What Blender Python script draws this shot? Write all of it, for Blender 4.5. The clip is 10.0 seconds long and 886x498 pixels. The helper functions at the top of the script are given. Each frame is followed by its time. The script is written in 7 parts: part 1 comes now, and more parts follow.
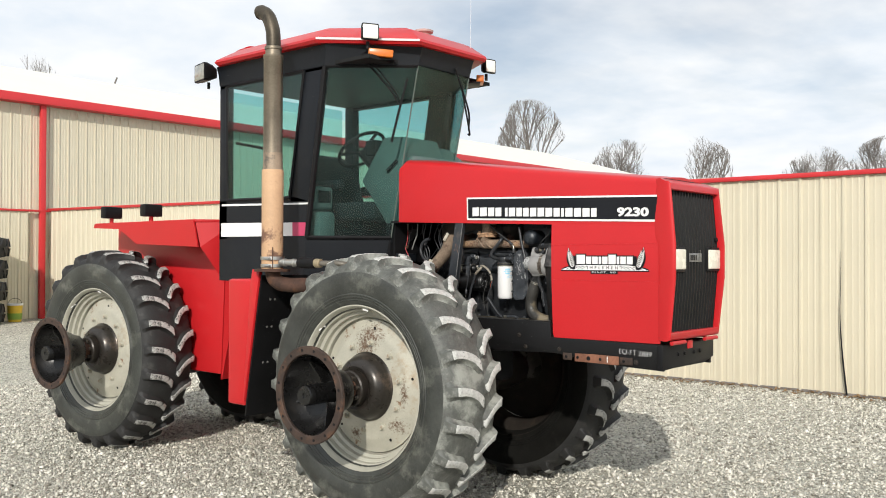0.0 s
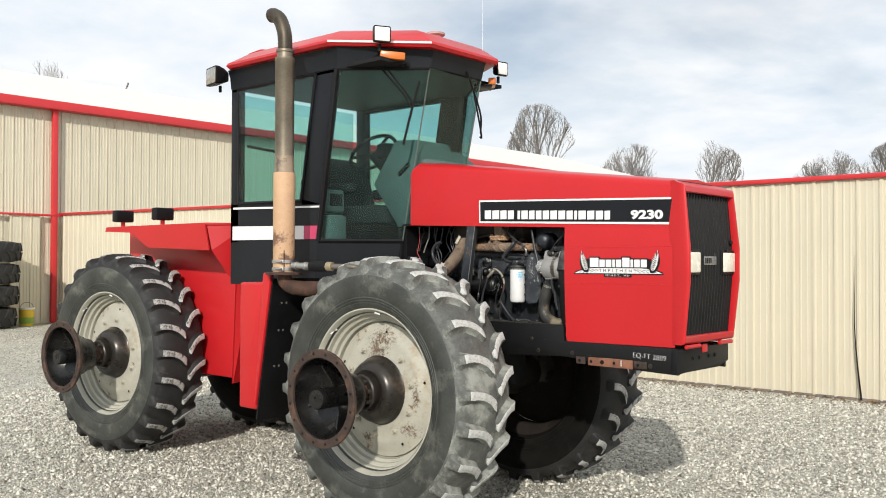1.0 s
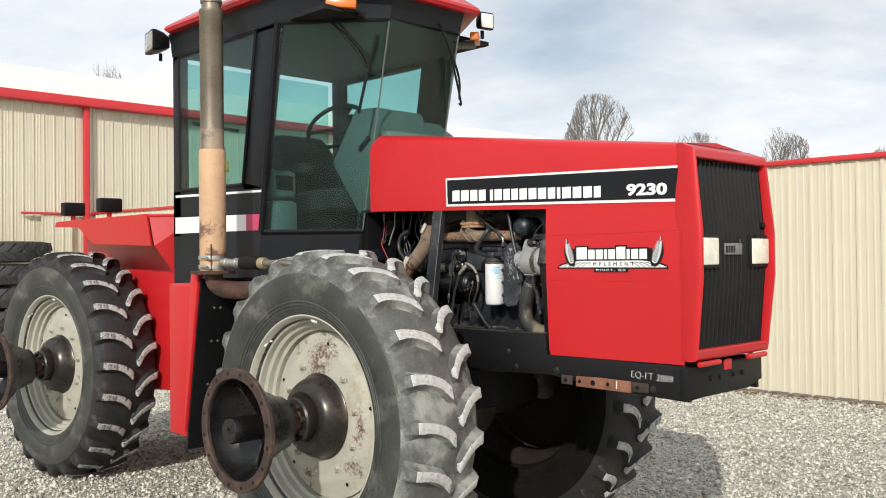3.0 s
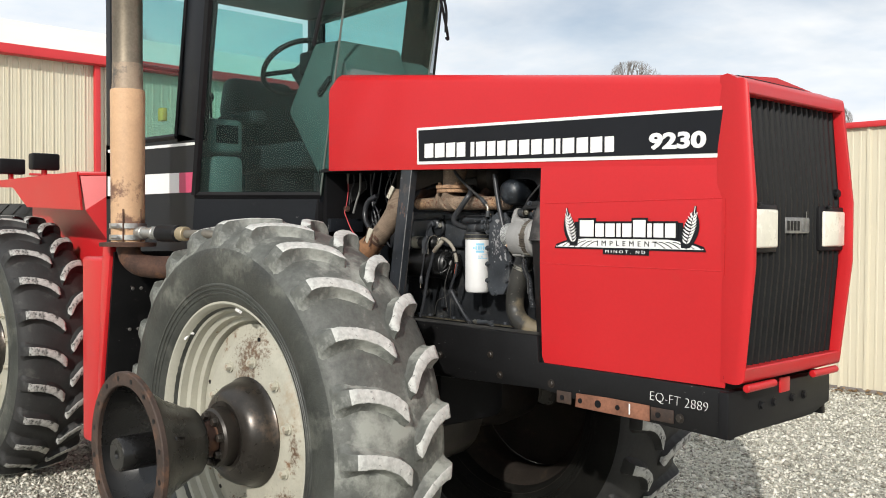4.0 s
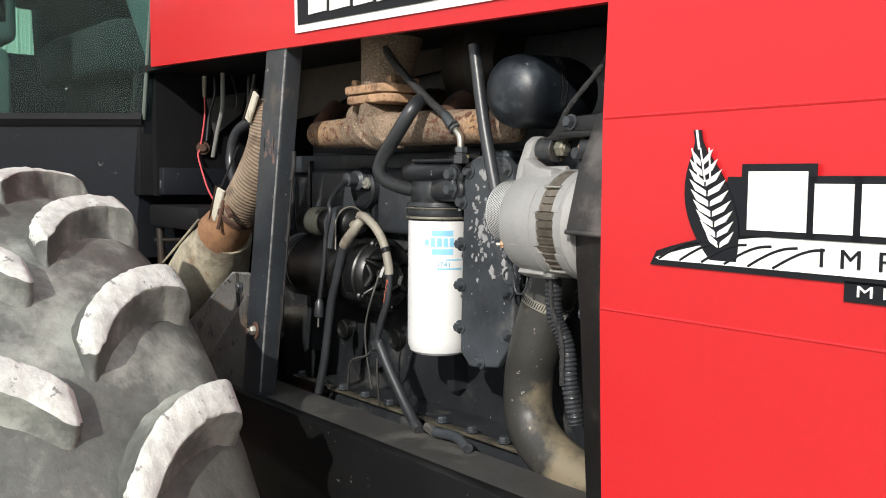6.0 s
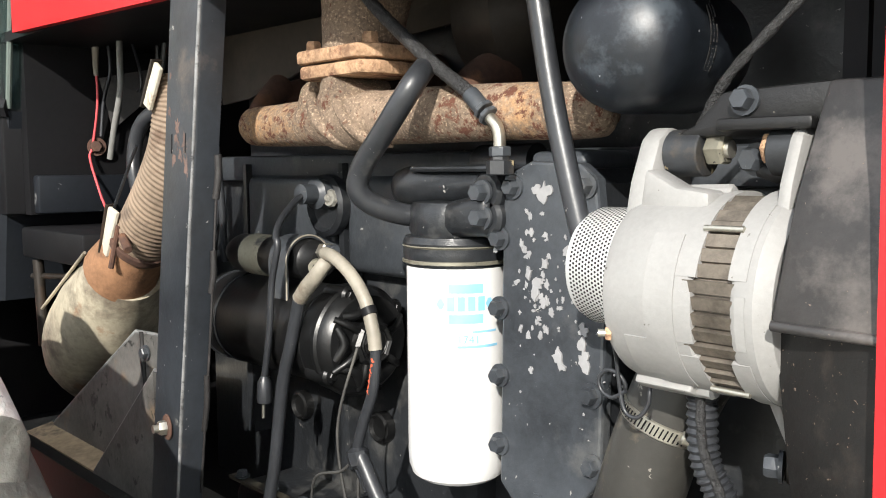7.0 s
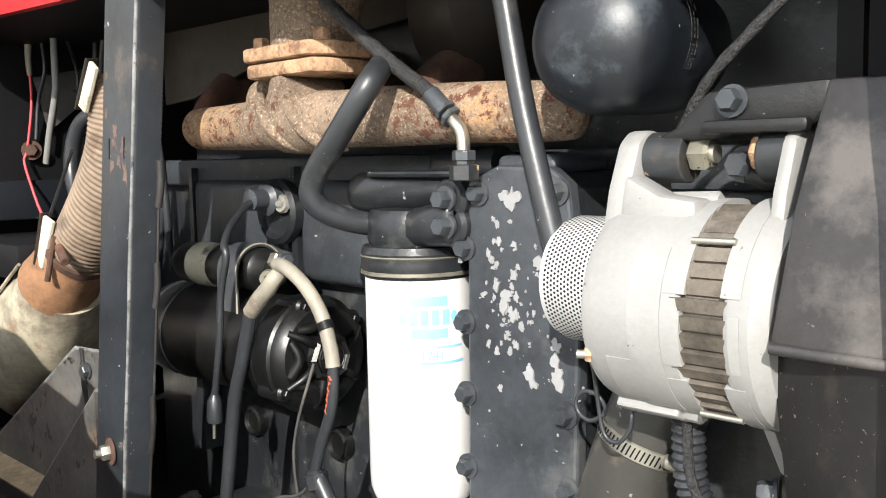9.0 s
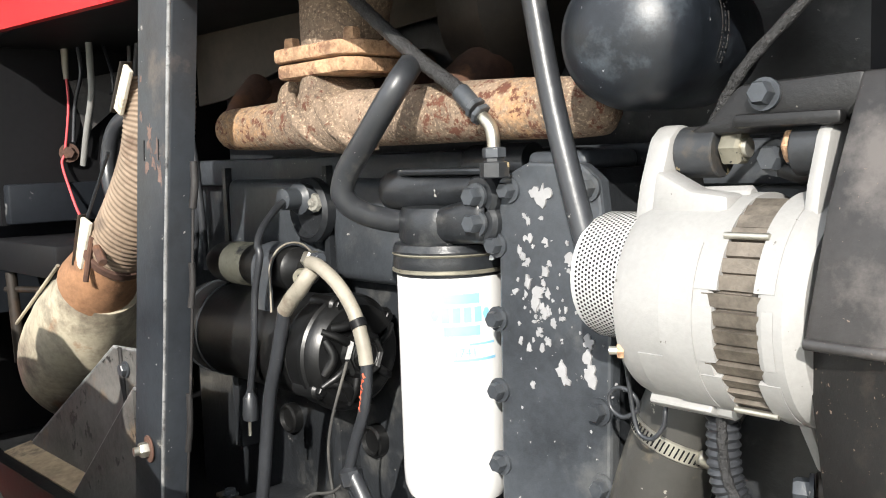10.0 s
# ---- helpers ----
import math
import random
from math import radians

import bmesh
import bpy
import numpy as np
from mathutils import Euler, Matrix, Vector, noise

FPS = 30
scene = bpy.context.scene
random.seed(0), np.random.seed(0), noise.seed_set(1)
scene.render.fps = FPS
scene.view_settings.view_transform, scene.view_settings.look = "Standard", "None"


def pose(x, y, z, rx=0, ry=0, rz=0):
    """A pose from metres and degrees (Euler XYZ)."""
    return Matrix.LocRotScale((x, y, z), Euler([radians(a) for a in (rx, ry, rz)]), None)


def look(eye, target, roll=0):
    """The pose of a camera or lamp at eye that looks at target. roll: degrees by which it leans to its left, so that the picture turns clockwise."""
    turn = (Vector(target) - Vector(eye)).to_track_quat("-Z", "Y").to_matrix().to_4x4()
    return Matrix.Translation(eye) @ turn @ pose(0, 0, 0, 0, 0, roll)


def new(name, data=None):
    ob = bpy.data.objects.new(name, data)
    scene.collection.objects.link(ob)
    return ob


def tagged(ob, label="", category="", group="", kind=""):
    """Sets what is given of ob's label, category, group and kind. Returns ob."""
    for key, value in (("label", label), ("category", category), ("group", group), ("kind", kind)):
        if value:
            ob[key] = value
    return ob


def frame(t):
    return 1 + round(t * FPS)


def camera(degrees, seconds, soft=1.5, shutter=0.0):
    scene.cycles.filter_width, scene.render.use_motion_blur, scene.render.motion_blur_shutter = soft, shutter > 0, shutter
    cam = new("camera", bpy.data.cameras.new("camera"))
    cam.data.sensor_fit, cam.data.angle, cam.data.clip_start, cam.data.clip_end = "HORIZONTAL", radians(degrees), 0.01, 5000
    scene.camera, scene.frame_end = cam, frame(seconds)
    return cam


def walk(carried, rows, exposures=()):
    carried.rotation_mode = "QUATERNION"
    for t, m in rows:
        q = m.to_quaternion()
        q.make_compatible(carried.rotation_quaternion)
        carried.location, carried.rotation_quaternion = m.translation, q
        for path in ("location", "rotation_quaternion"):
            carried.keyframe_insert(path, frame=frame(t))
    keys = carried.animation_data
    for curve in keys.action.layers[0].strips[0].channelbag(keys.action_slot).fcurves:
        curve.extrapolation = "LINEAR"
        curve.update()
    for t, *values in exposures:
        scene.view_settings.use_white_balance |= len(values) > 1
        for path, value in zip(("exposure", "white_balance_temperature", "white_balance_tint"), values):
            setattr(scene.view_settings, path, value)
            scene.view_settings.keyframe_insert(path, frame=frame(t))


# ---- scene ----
cam = camera(52.2, 10.0, 1.0)
PATH = [
    (0, (4.263, -4.932, 1.645), (2.954, -3.42, 1.667), 0.2),
    (0.5, (4.255, -4.935, 1.643), (2.94, -3.428, 1.67), 0.1),
    (1, (4.232, -4.918, 1.636), (2.907, -3.421, 1.668), 0.2),
    (1.5, (4.173, -4.839, 1.638), (2.84, -3.348, 1.646), -0.2),
    (2, (4.093, -4.551, 1.627), (2.723, -3.094, 1.625), -0.1),
    (2.2, (4.062, -4.388, 1.633), (2.672, -2.95, 1.628), 0.0),
    (3.3, (3.715, -3.368, 1.626), (2.282, -1.974, 1.648), -0.5),
    (3.5, (3.596, -3.164, 1.653), (2.16, -1.771, 1.656), -0.1),
    (4, (3.273, -2.729, 1.645), (1.799, -1.379, 1.598), 0.3),
    (4.5, (2.947, -2.291, 1.658), (1.454, -0.963, 1.575), -0.7),
    (5, (2.626, -1.864, 1.65), (1.113, -0.561, 1.536), -0.2),
    (5.5, (2.191, -1.474, 1.653), (0.652, -0.204, 1.505), 0.9),
    (6, (1.801, -1.082, 1.661), (0.263, 0.188, 1.511), 0.6),
    (6.2, (1.673, -0.983, 1.655), (0.135, 0.288, 1.516), 0.9),
    (7.3, (1.275, -0.757, 1.704), (-0.148, 0.634, 1.505), -0.8),
    (7.5, (1.271, -0.751, 1.702), (-0.138, 0.653, 1.499), -0.7),
    (8, (1.265, -0.748, 1.702), (-0.132, 0.668, 1.49), -0.6),
    (8.5, (1.27, -0.746, 1.704), (-0.121, 0.677, 1.5), -0.8),
    (9, (1.277, -0.748, 1.704), (-0.108, 0.682, 1.509), -1.1),
    (9.5, (1.279, -0.752, 1.708), (-0.109, 0.676, 1.514), -1.6),
    (10, (1.279, -0.748, 1.705), (-0.156, 0.629, 1.504), -1.9),
]
walk(cam, [(t, look(eye, target, roll)) for t, eye, target, roll in PATH],
     exposures=[(0, -0.22), (3.5, -0.24), (4.5, -0.08), (5.0, 0.1), (6.2, 0.24), (7.3, 0.94), (9, 1.0), (10, 1.08)])

# ---- world, sun, exposure ----
SUN_EL, SUN_AZ = 27.0, (0.55, -0.835)      # elevation in degrees, way to the sun on the ground
world = bpy.data.worlds.new("sky")
scene.world = world
world.use_nodes = True
wn, wl = world.node_tree.nodes, world.node_tree.links
wn.clear()


def node(tree, kind, **inputs):
    n = tree.nodes.new(kind)
    for key, value in inputs.items():
        n.inputs[key.replace("_", " ")].default_value = value
    return n


def sky_world():
    tr = world.node_tree
    out = tr.nodes.new("ShaderNodeOutputWorld")
    bg = tr.nodes.new("ShaderNodeBackground")
    sky = tr.nodes.new("ShaderNodeTexSky")
    sky.sky_type = "NISHITA"
    sky.sun_disc = False
    sky.sun_elevation = radians(SUN_EL)
    sky.sun_rotation = math.atan2(SUN_AZ[0], SUN_AZ[1])
    sky.dust_density = 0.6
    co = tr.nodes.new("ShaderNodeTexCoord")
    sep = tr.nodes.new("ShaderNodeSeparateXYZ")
    wl.new(co.outputs["Generated"], sep.inputs[0])
    up = tr.nodes.new("ShaderNodeMath")
    up.operation = "MAXIMUM"
    up.inputs[1].default_value = 0.0
    wl.new(sep.outputs["Z"], up.inputs[0])
    lift = tr.nodes.new("ShaderNodeMath")
    lift.operation = "ADD"
    lift.inputs[1].default_value = 0.16
    wl.new(up.outputs[0], lift.inputs[0])
    flat = tr.nodes.new("ShaderNodeCombineXYZ")
    for axis in "XY":
        d = tr.nodes.new("ShaderNodeMath")
        d.operation = "DIVIDE"
        wl.new(sep.outputs[axis], d.inputs[0])
        wl.new(lift.outputs[0], d.inputs[1])
        wl.new(d.outputs[0], flat.inputs[axis])
    big = node(tr, "ShaderNodeTexNoise", Scale=0.75, Detail=6.0, Roughness=0.5, Distortion=0.3)
    wl.new(flat.outputs[0], big.inputs["Vector"])
    ramp = tr.nodes.new("ShaderNodeValToRGB")
    ramp.color_ramp.elements[0].position = 0.33
    ramp.color_ramp.elements[0].color = (0.36, 0.36, 0.36, 1)
    ramp.color_ramp.elements[1].position = 0.51
    wl.new(big.outputs["Fac"], ramp.inputs[0])
    soft = node(tr, "ShaderNodeTexNoise", Scale=1.7, Detail=6.0, Roughness=0.6)
    wl.new(flat.outputs[0], soft.inputs["Vector"])
    cloud = tr.nodes.new("ShaderNodeValToRGB")
    cloud.color_ramp.elements[0].position = 0.35
    cloud.color_ramp.elements[0].color = (9.4, 10.3, 11.3, 1)
    cloud.color_ramp.elements[1].position = 0.66
    cloud.color_ramp.elements[1].color = (12.4, 12.4, 12.3, 1)
    wl.new(soft.outputs["Fac"], cloud.inputs[0])
    mix = tr.nodes.new("ShaderNodeMix")
    mix.data_type = "RGBA"
    wl.new(ramp.outputs[0], mix.inputs["Factor"])
    wl.new(sky.outputs[0], mix.inputs["A"])
    wl.new(cloud.outputs[0], mix.inputs["B"])
    wl.new(mix.outputs["Result"], bg.inputs[0])
    bg.inputs[1].default_value = 0.1
    wl.new(bg.outputs[0], out.inputs[0])


sky_world()
sun = new("sun", bpy.data.lights.new("sun", "SUN"))
sun.data.energy, sun.data.angle, sun.data.color = 4.0, radians(0.7), (1.0, 0.95, 0.87)
sun.matrix_world = look(Vector((SUN_AZ[0], SUN_AZ[1], math.tan(radians(SUN_EL)))) * 30, (0, 0, 0))


# ---- materials ----
def paint(name, col, rough=0.5, metal=0.0, var=0.12, scale=3.0, grain=90.0, bump=0.05, dirt=None, amount=0.0, dscale=2.5,
          coat=0.0, spots=None, spot_amount=0.0, spot_scale=18.0, dist=0.002, spec=0.5, spot_edge=0.03):
    """A procedural surface: base colour that drifts at two scales, dirt patches, small chips, fine relief."""
    m = bpy.data.materials.new(name)
    m.use_nodes = True
    tr = m.node_tree
    ln = tr.links.new
    b = tr.nodes["Principled BSDF"]
    co = tr.nodes.new("ShaderNodeTexCoord")
    big = node(tr, "ShaderNodeTexNoise", Scale=scale, Detail=5.0, Roughness=0.6)
    fine = node(tr, "ShaderNodeTexNoise", Scale=grain, Detail=4.0, Roughness=0.65)
    for n in (big, fine):
        ln(co.outputs["Object"], n.inputs["Vector"])
    both = tr.nodes.new("ShaderNodeMath")
    both.operation = "MULTIPLY_ADD"
    both.inputs[1].default_value = 0.45
    ln(fine.outputs["Fac"], both.inputs[0])
    ln(big.outputs["Fac"], both.inputs[2])
    span = tr.nodes.new("ShaderNodeMapRange")
    span.inputs["From Min"].default_value, span.inputs["From Max"].default_value = 0.5, 0.95
    ln(both.outputs[0], span.inputs["Value"])
    mix = tr.nodes.new("ShaderNodeMix")
    mix.data_type = "RGBA"
    mix.inputs["A"].default_value = (*[c * (1 - var) for c in col], 1)
    mix.inputs["B"].default_value = (*[min(1, c * (1 + var)) for c in col], 1)
    ln(span.outputs[0], mix.inputs["Factor"])
    last = mix.outputs["Result"]
    for tint, amt, sc, edge in ((dirt, amount, dscale, 0.12), (spots, spot_amount, spot_scale, spot_edge)):
        if tint and amt > 0:
            speck = sc >= 40 and edge < 0.05
            dn = node(tr, "ShaderNodeTexNoise", Scale=sc * 1.9 if speck else sc, Detail=3.0 if speck else 8.0, Roughness=0.68)
            ln(co.outputs["Object"], dn.inputs["Vector"])
            r = tr.nodes.new("ShaderNodeMapRange")
            cut = 0.78 - 0.4 * amt if speck else 0.72 - 0.4 * amt
            r.inputs["From Min"].default_value, r.inputs["From Max"].default_value = cut, cut + edge
            ln(dn.outputs["Fac"], r.inputs["Value"])
            mm = tr.nodes.new("ShaderNodeMix")
            mm.data_type = "RGBA"
            ln(r.outputs[0], mm.inputs["Factor"])
            ln(last, mm.inputs["A"])
            mm.inputs["B"].default_value = (*tint, 1)
            last = mm.outputs["Result"]
    ln(last, b.inputs["Base Color"])
    rr = tr.nodes.new("ShaderNodeMapRange")
    rr.inputs["To Min"].default_value, rr.inputs["To Max"].default_value = max(0.02, rough - 0.08), min(1, rough + 0.12)
    ln(big.outputs["Fac"], rr.inputs["Value"])
    ln(rr.outputs[0], b.inputs["Roughness"])
    b.inputs["Metallic"].default_value = metal
    b.inputs["Coat Weight"].default_value = coat
    b.inputs["Specular IOR Level"].default_value = spec
    b.inputs["Coat Roughness"].default_value = 0.12
    if bump:
        bp = tr.nodes.new("ShaderNodeBump")
        bp.inputs["Strength"].default_value = bump
        bp.inputs["Distance"].default_value = dist
        ln(fine.outputs["Fac"], bp.inputs["Height"])
        ln(bp.outputs[0], b.inputs["Normal"])
    return m


def glass(name, col, rough=0.02):
    """Thin tinted pane: mostly clear, with a sharp reflection that grows at grazing angles."""
    m = bpy.data.materials.new(name)
    m.use_nodes = True
    tr = m.node_tree
    tr.nodes.clear()
    out = tr.nodes.new("ShaderNodeOutputMaterial")
    mix = tr.nodes.new("ShaderNodeMixShader")
    clear = tr.nodes.new("ShaderNodeBsdfTransparent")
    clear.inputs[0].default_value = (*col, 1)
    shine = tr.nodes.new("ShaderNodeBsdfGlossy")
    shine.inputs["Roughness"].default_value = rough
    lw = tr.nodes.new("ShaderNodeLayerWeight")
    pw = tr.nodes.new("ShaderNodeMath")
    pw.operation = "POWER"
    pw.inputs[1].default_value = 4.0
    ad = tr.nodes.new("ShaderNodeMath")
    ad.operation = "MULTIPLY_ADD"
    ad.inputs[1].default_value, ad.inputs[2].default_value = 0.75, 0.022
    tr.links.new(lw.outputs["Facing"], pw.inputs[0])
    tr.links.new(pw.outputs[0], ad.inputs[0])
    tr.links.new(ad.outputs[0], mix.inputs[0])
    # a thin film of dust with a few specks
    film = tr.nodes.new("ShaderNodeBsdfDiffuse")
    film.inputs[0].default_value = (0.36, 0.44, 0.41, 1)
    co = tr.nodes.new("ShaderNodeTexCoord")
    cloud = node(tr, "ShaderNodeTexNoise", Scale=3.0, Detail=6.0, Roughness=0.6)
    speck = node(tr, "ShaderNodeTexNoise", Scale=42.0, Detail=3.0, Roughness=0.5)
    for n in (cloud, speck):
        tr.links.new(co.outputs["Object"], n.inputs["Vector"])
    haze = tr.nodes.new("ShaderNodeMapRange")
    haze.inputs["From Min"].default_value, haze.inputs["From Max"].default_value = 0.35, 0.75
    haze.inputs["To Min"].default_value, haze.inputs["To Max"].default_value = 0.002, 0.018
    tr.links.new(cloud.outputs["Fac"], haze.inputs["Value"])
    dot = tr.nodes.new("ShaderNodeMapRange")
    dot.inputs["From Min"].default_value, dot.inputs["From Max"].default_value = 0.745, 0.78
    dot.inputs["To Max"].default_value = 0.5
    tr.links.new(speck.outputs["Fac"], dot.inputs["Value"])
    dust = tr.nodes.new("ShaderNodeMath")
    dust.operation = "MAXIMUM"
    tr.links.new(haze.outputs[0], dust.inputs[0])
    tr.links.new(dot.outputs[0], dust.inputs[1])
    pane = tr.nodes.new("ShaderNodeMixShader")
    tr.links.new(dust.outputs[0], pane.inputs[0])
    tr.links.new(clear.outputs[0], pane.inputs[1])
    tr.links.new(film.outputs[0], pane.inputs[2])
    tr.links.new(pane.outputs[0], mix.inputs[1])
    tr.links.new(shine.outputs[0], mix.inputs[2])
    tr.links.new(mix.outputs[0], out.inputs[0])
    return m


def gravel_material():
    m = bpy.data.materials.new("gravel")
    m.use_nodes = True
    tr = m.node_tree
    ln = tr.links.new
    b = tr.nodes["Principled BSDF"]
    co = tr.nodes.new("ShaderNodeTexCoord")
    cells = node(tr, "ShaderNodeTexVoronoi", Scale=30.0, Randomness=1.0)
    fine = node(tr, "ShaderNodeTexVoronoi", Scale=75.0, Randomness=1.0)
    big = node(tr, "ShaderNodeTexNoise", Scale=0.6, Detail=6.0, Roughness=0.6)
    for n in (cells, fine, big):
        ln(co.outputs["Object"], n.inputs["Vector"])
    tone = tr.nodes.new("ShaderNodeSeparateColor")
    ln(cells.outputs["Color"], tone.inputs[0])
    ramp = tr.nodes.new("ShaderNodeValToRGB")
    els = ramp.color_ramp.elements
    els[0].color, els[1].color = (0.2, 0.195, 0.16, 1), (0.9, 0.88, 0.78, 1)
    mid = els.new(0.5)
    mid.color = (0.64, 0.62, 0.525, 1)
    ln(tone.outputs[0], ramp.inputs[0])
    tone2 = tr.nodes.new("ShaderNodeSeparateColor")
    ln(fine.outputs["Color"], tone2.inputs[0])
    ramp2 = tr.nodes.new("ShaderNodeValToRGB")
    els = ramp2.color_ramp.elements
    els[0].color, els[1].color = (0.335, 0.322, 0.268, 1), (0.855, 0.835, 0.72, 1)
    ln(tone2.outputs[1], ramp2.inputs[0])
    mix = tr.nodes.new("ShaderNodeMix")
    mix.data_type = "RGBA"
    mix.inputs["Factor"].default_value = 0.45
    ln(ramp.outputs[0], mix.inputs["A"])
    ln(ramp2.outputs[0], mix.inputs["B"])
    wide = tr.nodes.new("ShaderNodeMix")
    wide.data_type = "RGBA"
    wide.blend_type = "MULTIPLY"
    wide.inputs["Factor"].default_value = 0.8
    shade = tr.nodes.new("ShaderNodeMapRange")
    shade.inputs["From Min"].default_value, shade.inputs["From Max"].default_value = 0.3, 0.7
    shade.inputs["To Min"].default_value, shade.inputs["To Max"].default_value = 0.85, 1.18
    ln(big.outputs["Fac"], shade.inputs["Value"])
    ln(mix.outputs["Result"], wide.inputs["A"])
    ln(shade.outputs[0], wide.inputs["B"])
    ln(wide.outputs["Result"], b.inputs["Base Color"])
    b.inputs["Roughness"].default_value = 0.9
    sum_h = tr.nodes.new("ShaderNodeMath")
    ln(cells.outputs["Distance"], sum_h.inputs[0])
    ln(fine.outputs["Distance"], sum_h.inputs[1])
    bp = tr.nodes.new("ShaderNodeBump")
    bp.invert = True
    bp.inputs["Strength"].default_value = 1.0
    bp.inputs["Distance"].default_value = 0.03
    ln(sum_h.outputs[0], bp.inputs["Height"])
    ln(bp.outputs[0], b.inputs["Normal"])
    return m


RED = paint("red_paint", (0.51, 0.015, 0.019), 0.36, var=0.06, scale=1.5, bump=0.02, coat=0.12, spec=0.34, dirt=(0.44, 0.032, 0.026), amount=0.25, dscale=1.2)
RED_DULL = paint("faded_red_paint", (0.55, 0.03, 0.03), 0.5, var=0.1, scale=2.0, dirt=(0.42, 0.07, 0.05), amount=0.3)
BLACK = paint("black_paint", (0.009, 0.009, 0.01), 0.45, var=0.3, scale=3.0, dirt=(0.016, 0.015, 0.014), amount=0.3, bump=0.06, spec=0.17)
BLACK_SATIN = paint("satin_black_paint", (0.01, 0.012, 0.0155), 0.46, var=0.3, scale=1.5, dirt=(0.019, 0.02, 0.022), amount=0.34, spec=0.24, spots=(0.12, 0.12, 0.12), spot_amount=0.13, spot_scale=30)
WHITE = paint("white_paint", (0.78, 0.78, 0.77), 0.45, var=0.04)
PINK = paint("faded_magenta_paint", (0.52, 0.05, 0.13), 0.45, var=0.1, scale=5)
DECAL_BLACK = paint("decal_black", (0.01, 0.011, 0.014), 0.42, var=0.15, spec=0.2)
RUBBER = paint("tyre_rubber", (0.1, 0.105, 0.095), 0.6, var=0.5, scale=4.0, grain=55, bump=0.6, dist=0.003, dirt=(0.3, 0.312, 0.28), amount=0.53, dscale=4.0, spots=(0.03, 0.031, 0.029), spot_amount=0.34, spot_scale=5.0, spot_edge=0.14, spec=0.65)
RUBBER_FLANK = paint("weathered_flank_rubber", (0.034, 0.037, 0.032), 0.5, var=0.5, scale=6.0, grain=70, bump=0.6, dist=0.003, dirt=(0.11, 0.114, 0.097), amount=0.49, dscale=5.0, spots=(0.015, 0.015, 0.0145), spot_amount=0.36, spot_scale=3.4, spot_edge=0.2, spec=0.75)
# near-black stand-in for the shade on the far tyre flanks
RUBBER_SHADED = paint("shade_black_rubber", (0.008, 0.0079, 0.007), 0.75, var=0.4, scale=6.0, grain=60, bump=0.2, dirt=(0.016, 0.0155, 0.013), amount=0.36, dscale=5.0, spec=0.12)
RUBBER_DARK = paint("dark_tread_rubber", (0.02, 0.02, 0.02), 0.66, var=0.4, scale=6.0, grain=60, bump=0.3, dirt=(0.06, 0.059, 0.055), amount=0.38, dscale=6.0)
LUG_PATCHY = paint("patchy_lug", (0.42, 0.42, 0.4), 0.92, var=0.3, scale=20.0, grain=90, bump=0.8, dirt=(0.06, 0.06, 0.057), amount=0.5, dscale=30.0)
LUG_TOP = paint("worn_dusty_lug", (0.5, 0.505, 0.48), 0.92, var=0.3, scale=22.0, grain=60, bump=0.8, dist=0.003, dirt=(0.36, 0.362, 0.345), amount=0.48, dscale=26.0, spots=(0.22, 0.22, 0.21), spot_amount=0.27, spot_scale=38)
RIM = paint("silver_rim_paint", (0.43, 0.42, 0.355), 0.5, metal=0.1, var=0.12, scale=5, dirt=(0.25, 0.13, 0.07), amount=0.2, dscale=5.0, spots=(0.2, 0.08, 0.035), spot_amount=0.16, spot_scale=16)
RUST = paint("rusty_iron", (0.07, 0.036, 0.025), 0.85, var=0.5, scale=12, grain=120, bump=0.5, dirt=(0.14, 0.064, 0.032), amount=0.48, dscale=14)
CAST = paint("worn_black_casting", (0.03, 0.025, 0.021), 0.36, metal=0.3, var=0.4, scale=8, bump=0.2, dirt=(0.08, 0.048, 0.032), amount=0.34, dscale=6, spec=0.5)
SPOOL_BLACK = paint("glossy_spool_black", (0.007, 0.0068, 0.0068), 0.26, var=0.4, scale=9, bump=0.1, dirt=(0.022, 0.019, 0.017), amount=0.32, dscale=5, spec=0.5)
GRILLE_BLACK = paint("grille_black", (0.008, 0.008, 0.009), 0.55, var=0.3, spec=0.1)
GRILLE_SLAT = paint("grille_slat_black", (0.009, 0.0095, 0.01), 0.42, var=0.4, scale=5, spec=0.15, dirt=(0.015, 0.0145, 0.0135), amount=0.25, dscale=6)
DISC = paint("rust_stained_disc", (0.47, 0.455, 0.38), 0.52, metal=0.1, var=0.14, scale=5, dirt=(0.36, 0.27, 0.18), amount=0.42, dscale=3.2, spots=(0.22, 0.12, 0.065), spot_amount=0.3, spot_scale=9, spot_edge=0.07)
RING_RUST = paint("dark_rust", (0.045, 0.028, 0.021), 0.7, var=0.5, scale=12, grain=120, bump=0.4, dirt=(0.11, 0.055, 0.032), amount=0.46, dscale=11)
RAIL = paint("greasy_rail_black", (0.0075, 0.0075, 0.008), 0.42, var=0.4, scale=3, bump=0.12, dirt=(0.02, 0.019, 0.018), amount=0.34, dscale=4, spec=0.22, spots=(0.2, 0.2, 0.19), spot_amount=0.18, spot_scale=42)
LEDGE = paint("dusty_ledge", (0.05, 0.049, 0.047), 0.5, var=0.4, scale=5, bump=0.2, dirt=(0.11, 0.105, 0.095), amount=0.4, dscale=7)
# brown rim, darkened further to paint in the far wheels' shade
RIM_SHADED = paint("shaded_brown_rim", (0.022, 0.018, 0.015), 0.75, var=0.4, scale=6, bump=0.2, dirt=(0.05, 0.038, 0.026), amount=0.38, dscale=6, spec=0.2)
